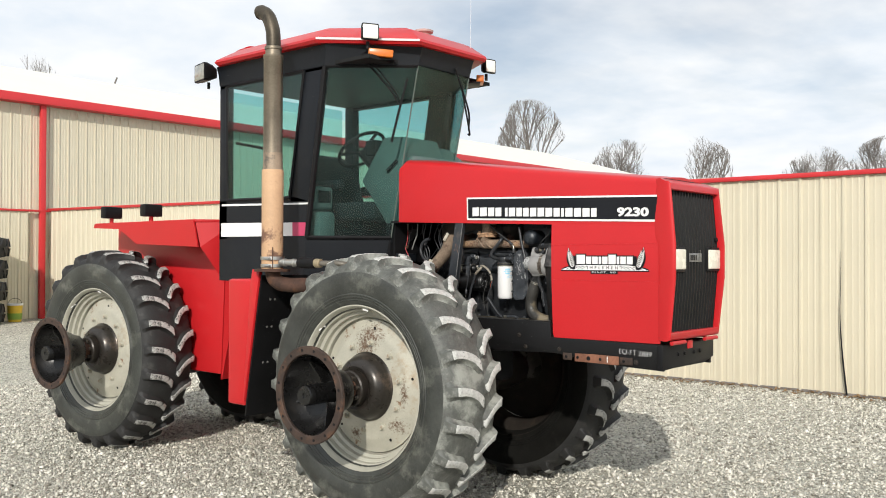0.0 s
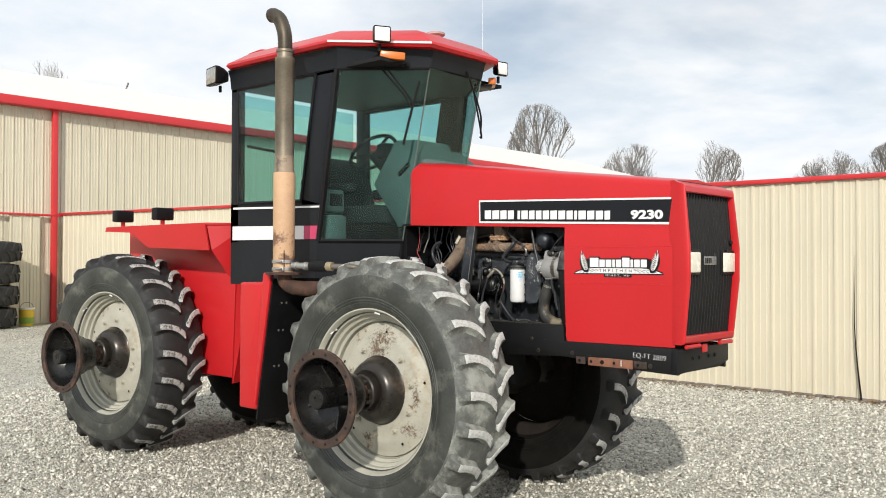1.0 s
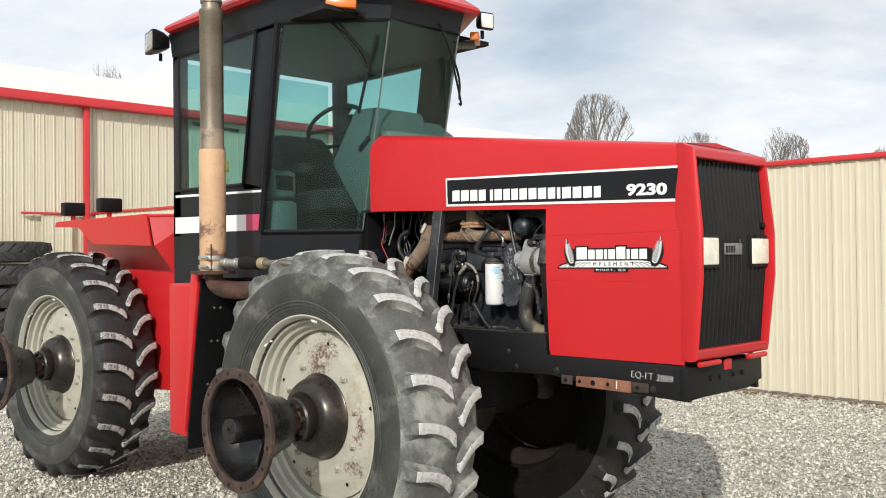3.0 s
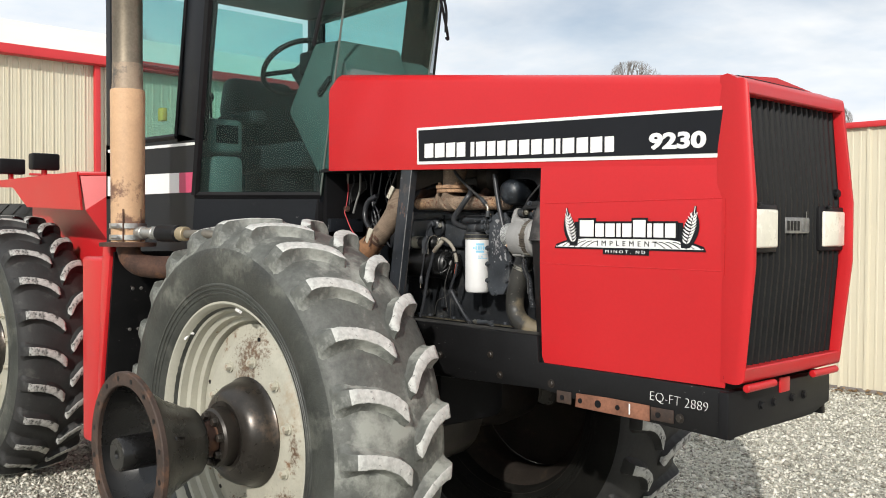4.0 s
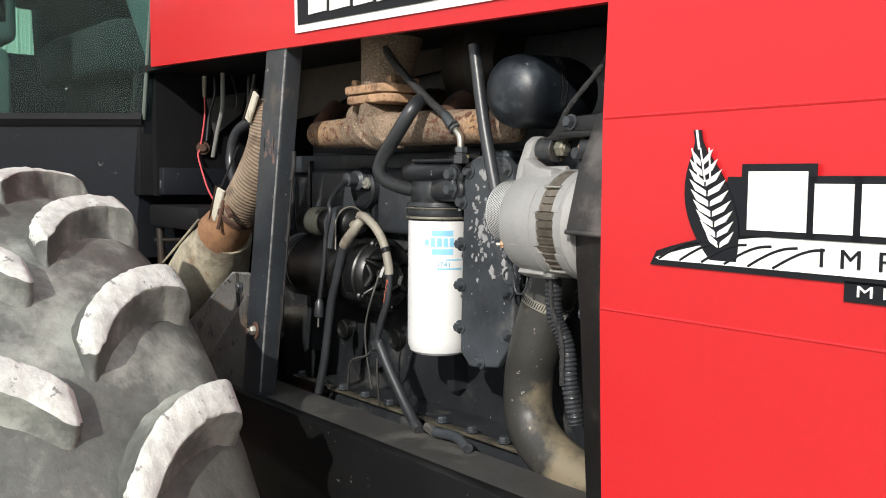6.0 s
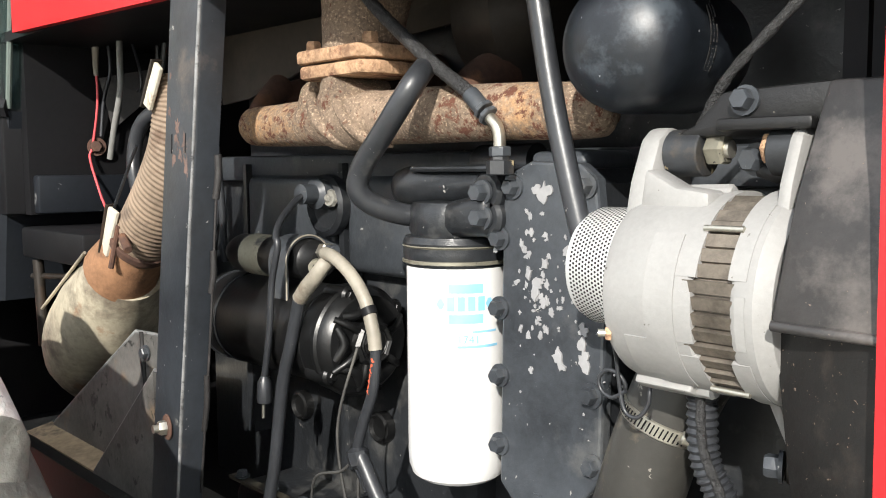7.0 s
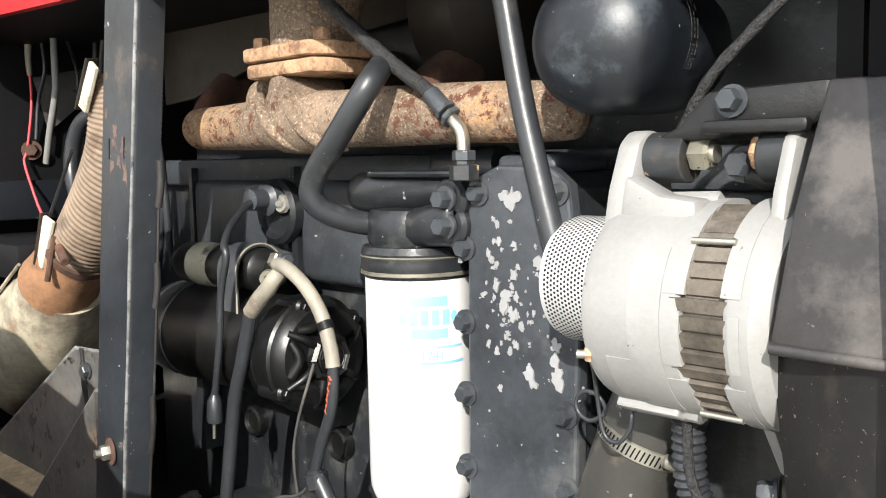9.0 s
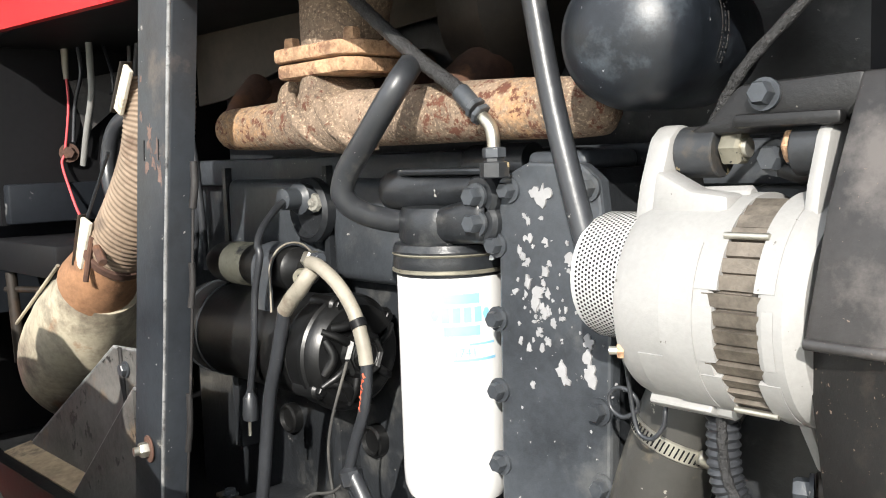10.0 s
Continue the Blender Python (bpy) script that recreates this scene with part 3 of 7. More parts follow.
def bucket():
    b = thing("plastic_bucket", "small yellow plastic bucket with green label and white rim", "bucket", at=(-19.2, 5.42, 0))
    part("pail", lathe([(0.15, 0.0), (0.155, 0.02), (0.185, 0.44), (0.17, 0.44), (0.145, 0.03)], 28, way=(0, 0, 1)), paint("yellow_plastic", (0.75, 0.5, 0.04), 0.45), b)
    part("rim", lathe([(0.186, 0.42), (0.196, 0.42), (0.196, 0.47), (0.18, 0.47)], 28, way=(0, 0, 1), closed=True), WHITE, b, "white rim")
    part("label_band", lathe([(0.162, 0.06), (0.177, 0.22), (0.179, 0.22), (0.164, 0.06)], 28, way=(0, 0, 1), closed=True), paint("green_print", (0.25, 0.4, 0.06), 0.5), b, "green printed label")
    part("handle", tube([(0, -0.19, 0.44), (0.0, -0.12, 0.56), (0, 0, 0.6), (0, 0.12, 0.56), (0, 0.19, 0.44)], 0.006), BLACK, b, "thin wire handle")


bucket()


# ---- the tractor ----
# x forward, y to its far side, z up; the bonnet's near flank stands at y = -0.30
tractor = thing("tractor", "red and black articulated four-wheel-drive farm tractor on gravel", "tractor")
AXLE_F, AXLE_R, AXLE_Z, TRACK = 0.132, -3.17, 0.815, 0.775


def tyre_mesh():
    """A bar-lug tyre casing with moulded rings on its flanks; its axis is y, its outer flank at -y."""
    half = [(0.492, 0.2), (0.52, 0.222), (0.534, 0.2265), (0.536, 0.2305), (0.541, 0.2315), (0.543, 0.229), (0.55, 0.2315), (0.552, 0.2355), (0.557, 0.2365), (0.559, 0.234), (0.567, 0.236), (0.569, 0.24), (0.575, 0.2405), (0.578, 0.2385),
            (0.6, 0.246), (0.64, 0.2495), (0.68, 0.25), (0.71, 0.2445), (0.735, 0.231), (0.752, 0.21), (0.767, 0.18), (0.783, 0.12), (0.792, 0.0)]
    prof = [(r, -y) for r, y in half] + [(r, y) for r, y in half[-2::-1]] + [(0.47, 0.15), (0.47, -0.15)]
    bm = lathe(prof, 96, closed=True)
    for f in bm.faces:
        p = f.calc_center_median()
        f.material_index = 1 if math.hypot(p.x, p.z) < 0.722 else 0
    return bm


HUB = paint("greasy_hub", (0.032, 0.028, 0.024), 0.27, metal=0.3, var=0.4, scale=8, bump=0.15, dirt=(0.11, 0.08, 0.058), amount=0.38, dscale=7)
LUGS = 24


def lug_mesh(s, seed):
    """One worn tread bar with filleted flanks, from the shoulder to just past the middle; s: the side it is on."""
    bm = bmesh.new()
    rng = random.Random(seed)
    keys = ((-0.10, 0.236, 0.69, 0.698, 0.03), (-0.03, 0.240, 0.71, 0.735, 0.028), (0.04, 0.232, 0.735, 0.775, 0.026), (0.12, 0.216, 0.75, 0.80, 0.024), (0.22, 0.195, 0.757, 0.812, 0.022), (0.45, 0.135, 0.768, 0.82, 0.0205),
            (0.65, 0.085, 0.775, 0.823, 0.0215), (0.82, 0.04, 0.778, 0.824, 0.0245), (0.94, 0.004, 0.778, 0.823, 0.0285), (0.985, -0.012, 0.778, 0.8225, 0.0285), (1.01, -0.021, 0.778, 0.82, 0.0255), (1.03, -0.0275, 0.778, 0.815, 0.0195), (1.045, -0.031, 0.777, 0.8, 0.011))
    rings = []
    tops = []
    for a, b in zip(keys[:-1], keys[1:]):
        n = max(2, int(abs(b[1] - a[1]) / 0.009))
        for i in range(n):
            g = i / n
            rings.append([p * (1 - g) + q * g for p, q in zip(a, b)])
    rings.append(list(keys[-1]))
    out = []
    for f, y, r0, r1, half in rings:
        g = min(max(f, 0), 1)
        y = -0.01 + (y + 0.032) * 0.92 if s < 0 else 0.034 + (y + 0.032) * 0.7
        half *= 1.1
        ang = radians(4.6 if s < 0 else 6.4) * (1 - g ** 2.6) - radians(1.2) * max(0, (g - 0.75) / 0.25) ** 2
        tops.append(f > 0.1)
        left, right = half + rng.uniform(-0.0016, 0.0012), half + rng.uniform(-0.0016, 0.0012)
        lift = rng.uniform(-0.0016, 0.0012)
        r0 += 0.007 * g ** 0.5
        h = max(r1 - r0, 0.004)
        steps = ((-0.016, 0.046), (0.0, 0.024), (0.2 * h, 0.0125), (0.5 * h, 0.005), (0.84 * h, 0.0012), (0.95 * h, -0.0004), (h + lift, -0.004))
        ring = [(r0 + dr, -(left + dw)) for dr, dw in steps] + [(r0 + dr, right + dw) for dr, dw in steps[::-1]]
        yy = y + rng.uniform(-0.0008, 0.0008)
        out.append([(r * math.cos(ang + w / 0.8), s * yy, r * math.sin(ang + w / 0.8)) for r, w in ring])
    loft(out, bm)
    bm.faces.ensure_lookup_table()
    for i in range(len(out) - 1):
        if tops[i]:
            for k in (5, 6, 7):
                bm.faces[i * 14 + k].material_index = 1
    return bm


def rim_mesh():
    prof = [(0.513, -0.212), (0.52, -0.204), (0.516, -0.196), (0.5, -0.19), (0.494, -0.17), (0.49, -0.13), (0.46, -0.11), (0.45, -0.05), (0.43, 0.0), (0.437, 0.1), (0.482, 0.15), (0.515, 0.21),
            (0.506, 0.212), (0.468, 0.15), (0.42, 0.1), (0.405, 0.0), (0.41, -0.045), (0.424, -0.055), (0.427, -0.085), (0.444, -0.092), (0.447, -0.122), (0.466, -0.13), (0.469, -0.16), (0.482, -0.17), (0.487, -0.198), (0.5, -0.213)]
    return lathe(prof, 72, closed=True)


def disc_mesh():
    return lathe([(0.12, -0.114), (0.31, -0.114), (0.335, -0.108), (0.375, -0.082), (0.412, -0.07), (0.412, -0.055), (0.375, -0.068), (0.3, -0.1), (0.12, -0.1)], 72, closed=True)


def wheel_parts():
    """Meshes of one wheel with its planetary hub and the spool for an outer wheel."""
    parts = []
    parts.append(("tyre", tyre_mesh(), [RUBBER, RUBBER_FLANK], "worn bar-lug tyre, dusty grey on the lugs"))
    parts.append(("rim", rim_mesh(), [RIM], "faded silver rim"))
    parts.append(("disc", disc_mesh(), [DISC_FRONT], "faded silver wheel disc with rust stains"))
    hub = lathe([(0.21, -0.11), (0.213, -0.12), (0.205, -0.128), (0.199, -0.15), (0.19, -0.18), (0.172, -0.208), (0.15, -0.226), (0.132, -0.23), (0.124, -0.224), (0.02, -0.224)], 48)
    parts.append(("hub", hub, [HUB], "greasy black planetary hub"))
    flange = lathe([(0.02, -0.215), (0.106, -0.215), (0.11, -0.226), (0.11, -0.276), (0.102, -0.285), (0.062, -0.285), (0.052, -0.3), (0.05, -0.36), (0.02, -0.36)], 32)
    parts.append(("hub_flange", flange, [CAST], ""))
    parts.append(("neck_collar", lathe([(0.048, -0.28), (0.068, -0.286), (0.064, -0.306), (0.068, -0.33), (0.048, -0.334)], 24, closed=True), [RUST], "rusty neck"))
    spool = lathe([(0.045, -0.32), (0.064, -0.325), (0.072, -0.342), (0.112, -0.354), (0.126, -0.366), (0.129, -0.395), (0.15, -0.435), (0.168, -0.478), (0.2, -0.526), (0.222, -0.565), (0.234, -0.59), (0.238, -0.605),
                   (0.228, -0.608), (0.222, -0.58), (0.205, -0.54), (0.17, -0.49), (0.13, -0.45), (0.09, -0.43), (0.06, -0.425), (0.045, -0.425)], 56)
    parts.append(("spool", spool, [SPOOL_BLACK], "black cast spool for an outer wheel"))
    ring = lathe([(0.234, -0.6), (0.28, -0.6), (0.284, -0.604), (0.284, -0.62), (0.28, -0.624), (0.238, -0.624), (0.234, -0.62)], 64, closed=True)
    parts.append(("spool_ring", ring, [RING_RUST], "rusty spool flange with bolt holes"))
    stub = lathe([(0.066, -0.41), (0.06, -0.46), (0.06, -0.646), (0.055, -0.654), (0.016, -0.654), (0.012, -0.646), (0.004, -0.646)], 28)
    parts.append(("axle_stub", stub, [SPOOL_BLACK], ""))
    for k in range(4):
        a = 2 * math.pi * k / 4 + 0.35
        u = Vector((math.cos(a), 0, math.sin(a)))
        v = Vector((-math.sin(a), 0, math.cos(a))) * 0.006
        web = loft([[u * 0.055 + Vector((0, -0.41, 0)) + q, u * 0.135 + Vector((0, -0.435, 0)) + q, u * 0.205 + Vector((0, -0.525, 0)) + q, u * 0.19 + Vector((0, -0.55, 0)) + q, u * 0.06 + Vector((0, -0.485, 0)) + q] for q in (v, -v)])
        parts.append(("spool_web", web, [SPOOL_BLACK], ""))
    parts.append(("balance_clip", rod((0.03, -0.19, 0.478), (0.075, -0.2, 0.472), 0.006), [WHITE], "pale balance clip"))
    parts.append(("wire_clip", tube([(-0.35, -0.2, 0.33), (-0.34, -0.18, 0.355), (-0.315, -0.18, 0.357)], 0.005, 8, steps=1), [WHITE], "bent pale wire clip"))
    return parts


def wheels():
    first, dark = None, {}
    for ax, side in ((AXLE_F, 1), (AXLE_R, 1), (AXLE_F, -1), (AXLE_R, -1)):
        w = new("wheel")
        w.parent = tractor
        w["label"] = "tractor wheel with dusty lugs, faded silver rim and black spool" if side > 0 else "tractor wheel with a browned rim, coloured dark for the tractor's shade"
        m = pose(ax, -TRACK * side, AXLE_Z, 0, 0, 1.5 if ax == AXLE_F else 4.5) @ pose(0, 0, 0, 0, 0 if ax == AXLE_F else 0.2, 0)
        size = 1.025 if ax == AXLE_F else 1.045
        w.matrix_local = Matrix.Translation((0, 0, AXLE_Z * (size - 1))) @ m @ Matrix.Diagonal((size, side, size, 1))
        if first is None:
            first = [part(nm, bm, mats, w, lb, smooth=40) for nm, bm, mats, lb in wheel_parts()]
            rng = random.Random(3)
            for s in (-1, 1):
                kinds = [part("lug", lug_mesh(s, 5 + i), [RUBBER, LUG_TOP], w, smooth=62) for i in range(4)]
                for k in range(LUGS):
                    c = kinds[k] if k < 4 else kinds[k % 4].copy()
                    if k > 3:
                        scene.collection.objects.link(c)
                    turn = 360 * (k + (0.0 if s < 0 else -0.45)) / LUGS + (13.8 if s < 0 else 11.8) + rng.uniform(-0.25, 0.25)
                    c.matrix_local = pose(0, 0, 0, 0, -turn, 0)
                    first.append(c)
            for name, radius, count, y, r, h in (("flange_bolt", 0.084, 8, -0.285, 0.0145, 0.02), ("wheel_bolt", 0.272, 10, -0.114, 0.016, 0.026), ("bolt_hole", 0.26, 16, -0.6235, 0.0, 0.0), ("disc_hole", 0.36, 5, -0.0955, 0.0, 0.0)):
                if r:
                    b = part(name, bolt((0, 0, 0), (0, -1, 0), r, h), HUB if name == "flange_bolt" else DISC, w)
                else:
                    b = part(name, lathe([(0.009, 0.0), (0.009, 0.0018)], 10, way=(0, -1, 0)), BLACK, w)
                for k in range(count):
                    c = b if k == 0 else b.copy()
                    if k:
                        scene.collection.objects.link(c)
                    a = 2 * math.pi * k / count + 0.2
                    c.matrix_local = pose(radius * math.cos(a), y, radius * math.sin(a))
                    first.append(c)
        else:
            for o in first:
                c = o.copy()
                scene.collection.objects.link(c)
                c.parent = w
                if side > 0 and o.data.name.startswith("disc") and "_" not in o.data.name:
                    c.data = o.data.copy()
                    c.data.materials[0] = DISC
                # far rims and discs are darkened in colour, for the tractor's shade
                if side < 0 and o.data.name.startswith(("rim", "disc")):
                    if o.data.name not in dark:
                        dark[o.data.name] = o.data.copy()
                        dark[o.data.name].materials[0] = RIM_SHADED
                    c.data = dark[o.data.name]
                # the rear tyres are darker, less dusty; far ones share this to look shaded
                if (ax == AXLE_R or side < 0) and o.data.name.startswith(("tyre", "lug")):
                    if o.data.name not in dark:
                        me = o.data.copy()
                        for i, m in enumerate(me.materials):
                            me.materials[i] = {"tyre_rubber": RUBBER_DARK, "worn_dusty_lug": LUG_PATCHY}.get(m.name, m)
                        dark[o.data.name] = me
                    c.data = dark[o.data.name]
                # the far flanks get near-black rubber: the tractor's shade put into their colour
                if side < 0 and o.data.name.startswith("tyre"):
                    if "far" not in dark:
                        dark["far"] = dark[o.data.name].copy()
                        dark["far"].materials[0], dark["far"].materials[1] = RUBBER_DARK, RUBBER_SHADED
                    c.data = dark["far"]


wheels()

# bonnet
HOOD_Y = 0.30


def panel_bulge(x):
    """How far the side panel stands out between its two creases."""
    return 0.007 + 0.012 * (x - 1.134) / 0.738


def bonnet():
    s = HOOD_Y
    top = lambda x: 2.34 - 0.1205 * (x + 0.09)
    low = lambda x: 1.904 - 0.0345 * (x + 0.16)
    # upper shell: flanks and crowned top, open below
    rings = []
    for x in (-0.16, -0.10, 0.3, 0.7, 1.134, 1.5, 1.858):
        zt = top(x) if x > -0.15 else 2.30
        zl = low(x)
        xx = x
        rings.append([(xx, -s, zl), (xx, -s, zt - 0.035), (xx, -s + 0.01, zt - 0.012), (xx, -s + 0.035, zt), (xx, 0, zt + 0.022), (xx, s - 0.035, zt), (xx, s - 0.01, zt - 0.012),
                      (xx, s, zt - 0.035), (xx, s, zl), (xx, s - 0.012, zl), (xx, s - 0.012, zt - 0.06), (xx, 0, zt - 0.03), (xx, -s + 0.012, zt - 0.06), (xx, -s + 0.012, zl)])
    part("bonnet_top", loft(rings), RED, tractor, "glossy red sloping bonnet", smooth=50)
    # front side panels, with two soft creases
    for side in (-1, 1):
        poly = [(1.139, low(1.139)), (1.141, 1.73), (1.143, 1.52), (1.15, 1.19), (1.16, 1.172), (1.862, 1.176), (1.872, 1.52), (1.872, 1.735), (1.864, low(1.864))]
        outer = [(x, side * (s + (panel_bulge(x) if 1.5 < z < 1.74 else 0.0)), z) for x, z in poly]
        inner = [(x, side * (s - 0.014), z) for x, z in poly]
        bm = bmesh.new()
        a = [bm.verts.new(p) for p in outer]
        b = [bm.verts.new(p) for p in inner]
        for grp in (a, b):
            bm.faces.new((grp[0], grp[1], grp[7], grp[8]))
            bm.faces.new((grp[1], grp[2], grp[6], grp[7]))
            bm.faces.new((grp[2], grp[3], grp[4], grp[5], grp[6]))
        for i in range(9):
            bm.faces.new((a[i], a[(i + 1) % 9], b[(i + 1) % 9], b[i]))
        part("side_panel", bevel(bm, 0.004, 2, 40), RED, tractor, "red side panel of the bonnet", smooth=30)
        for z0, z1 in ((1.732, 1.737), (1.521, 1.521)):
            part("pressed_crease", rod((1.14, side * (s + panel_bulge(1.14) - 0.001), z0), (1.868, side * (s + panel_bulge(1.868) - 0.001), z1), 0.0022, n=8), RED, tractor)
    # grille surround: six-sided frame, proud in its middle
    zs = [2.085, 1.735, 1.54, 1.19]

    def front(z):
        f = 1.0 if 1.5 < z < 1.8 else 0.0
        return 1.936 + 0.034 * f, 0.326 + 0.012 * f

    def ring(in_y, in_z, dx):
        pts = []
        for sy in (-1, 1):
            for z in (zs if sy < 0 else zs[::-1]):
                zz = z - in_z * (1 if z > 2 else -1 if z < 1.3 else 0)
                x, y = front(z)
                pts.append((x + dx, sy * (y - in_y * (1.0 if 1.5 < z < 1.8 else 0.9)), zz))
        return pts

    back = [(1.862, p[1] * (0.304 / 0.326 if abs(p[1]) < 0.33 else 0.32 / 0.338), p[2] + (0.02 if p[2] > 2 else 0)) for p in ring(0, 0, 0)]
    hidden = [(1.835, p[1] * 0.975, p[2] * 0.998) for p in back]
    bm = loft([hidden, back, ring(0.004, 0.0, -0.03), ring(0.004, 0.002, -0.016), ring(0.008, 0.008, -0.005), ring(0.014, 0.018, 0.0), ring(0.02, 0.044, 0.0), ring(0.022, 0.048, -0.004), ring(0.022, 0.048, -0.06)], caps=False)
    part("grille_surround", bm, RED, tractor, "red six-sided grille surround", smooth=40)
    gap = [(1.863, -0.3008, 2.09), (1.865, -0.3012, 1.76), (1.8735, -0.3195, 1.73), (1.8735, -0.3195, 1.525), (1.865, -0.3012, 1.49), (1.863, -0.3008, 1.19)]
    part("panel_gap", tube(gap, 0.0016, 6, steps=1), paint("shadowed_red_edge", (0.12, 0.008, 0.01), 0.6), tractor, "thin seam beside the grille surround")
    part("bonnet_seam", box((1.852, -0.25, 2.07), (1.866, 0.18, 2.107), 0.003), BLACK, tractor, "dark seam at the top of the grille")
    # grille: corrugated black slats
    y = -0.292
    while y < 0.3:
        bm = bmesh.new()
        rings = []
        for z in (2.05, 1.735, 1.54, 1.215):
            f = 1.0 if 1.5 < z < 1.8 else 0.0
            x = 1.905 + 0.028 * f
            rings.append([(x - 0.026, y - 0.0145, z), (x - 0.004, y - 0.0085, z), (x, y - 0.005, z), (x, y + 0.005, z), (x - 0.004, y + 0.0085, z), (x - 0.026, y + 0.0145, z)])
        loft(rings, bm)
        part("grille_slat", bm, GRILLE_SLAT, tractor)
        y += 0.0365
    part("grille_back", box((1.862, -0.305, 1.2), (1.882, 0.305, 2.07), 0), GRILLE_BLACK, tractor)
    lens = paint("headlight_lens", (0.8, 0.77, 0.66), 0.25, var=0.08, scale=12, coat=0.6, dirt=(0.66, 0.6, 0.45), amount=0.35, dscale=14)
    for sy in (-1, 1):
        c = sy * 0.228
        bez = bevel(add_box(bmesh.new(), (1.905, c - 0.09, 1.576), (1.943, c + 0.082, 1.72)), 0.006)
        h = part("headlight", bez, BLACK, tractor, "rectangular headlight in a black bezel")
        part("lens", box((1.938, c - 0.076, 1.59), (1.951, c + 0.076, 1.705), 0.012, 3), lens, h, "pale yellowed lens")
        part("bezel_clip", box((1.943, c - 0.05, 1.712), (1.953, c - 0.03, 1.724), 0.003), BLACK, h)
    chrome = paint("dull_chrome", (0.3, 0.3, 0.295), 0.4, metal=0.7, var=0.3, scale=40)
    bad = part("badge", box((1.93, -0.078, 1.633), (1.9365, 0.078, 1.683), 0.003), chrome, tractor, "dull chrome maker's badge")
    for k in range(6):
        part("badge_bar", box((1.9366, 0.026 + 0.0085 * k, 1.638), (1.9385, 0.0295 + 0.0085 * k, 1.678 + (0.024 if k == 3 else 0)), 0), chrome, bad)
    for k in range(4):
        part("badge_bar", box((1.9366, -0.07 + 0.022 * k, 1.642), (1.938, -0.056 + 0.022 * k, 1.672), 0), BLACK, bad)
    part("latch_arm", box((1.93, 0.235, 1.715), (1.938, 0.25, 1.765), 0.003), BLACK, tractor, matrix=pose(1.92, 0.245, 1.745, 35, 0, 0) @ pose(-1.93, -0.26, -1.745))
    part("latch", rod((1.915, 0.278, 1.765), (1.942, 0.278, 1.765), 0.015, n=16, w=0.004), BLACK, tractor, "black grille latch")


bonnet()


def decals():
    y = -HOOD_Y - 0.0015
    put = lambda x, z, dy=0.0: pose(x, y - dy, z, 90, 0, 0)
    tilt = math.degrees(math.atan2(-0.045, 1.4))
    # black band with a white border along the bonnet
    a, b, c, d = (0.462, 2.052), (1.857, 2.01), (1.862, 1.858), (0.466, 1.903)
    band = part("name_band", slab([(p[0], y, p[1]) for p in (d, c, b, a)], -0.002), WHITE, tractor, "white-edged band on the bonnet", smooth=0)
    ins = [(0.474, 2.041), (1.8565, 1.999), (1.8615, 1.871), (0.478, 1.915)]
    part("band_face", slab([(p[0], y - 0.0025, p[1]) for p in ins[::-1]], -0.0015), DECAL_BLACK, band, "black band face", smooth=0)
    # the maker's name as plain white blocks, one a letter
    for x0, x1, widths in ((0.515, 0.752, (1.0, 1.05, 0.95, 0.9)), (0.782, 1.456, (0.42, 1.05, 0.9, 0.9, 1.0, 1.05, 1.05, 0.95, 0.42, 1.1, 1.05, 1.05, 0.8))):
        gap = 0.011
        unit = (x1 - x0 - gap * (len(widths) - 1)) / sum(widths)
        x = x0
        for w in widths:
            z, h = 1.927 - 0.032 * (x - 0.5), 0.057 - 0.006 * (x - 0.5)
            part("name_block", add_box(bmesh.new(), (x, y - 0.006, z), (x + w * unit, y - 0.0038, z + h)), WHITE, band, smooth=0)
            x += w * unit + gap
    lettering("9230", 0.08, put(1.591, 1.8945, 0.0042) @ pose(0, 0, 0, 0, 0, tilt), WHITE, band, name="model_number", bold=0.0035, width=0.205, height=0.054)
    # yard number written by hand on the frame
    lettering("EQ-FT 2889", 0.045, pose(1.612, -0.3135, 1.098, 90, 0, 0) @ pose(0, 0, 0, 0, 0, -2.2), WHITE, tractor, name="yard_number", bold=-0.0014, width=0.205, height=0.033)


decals()


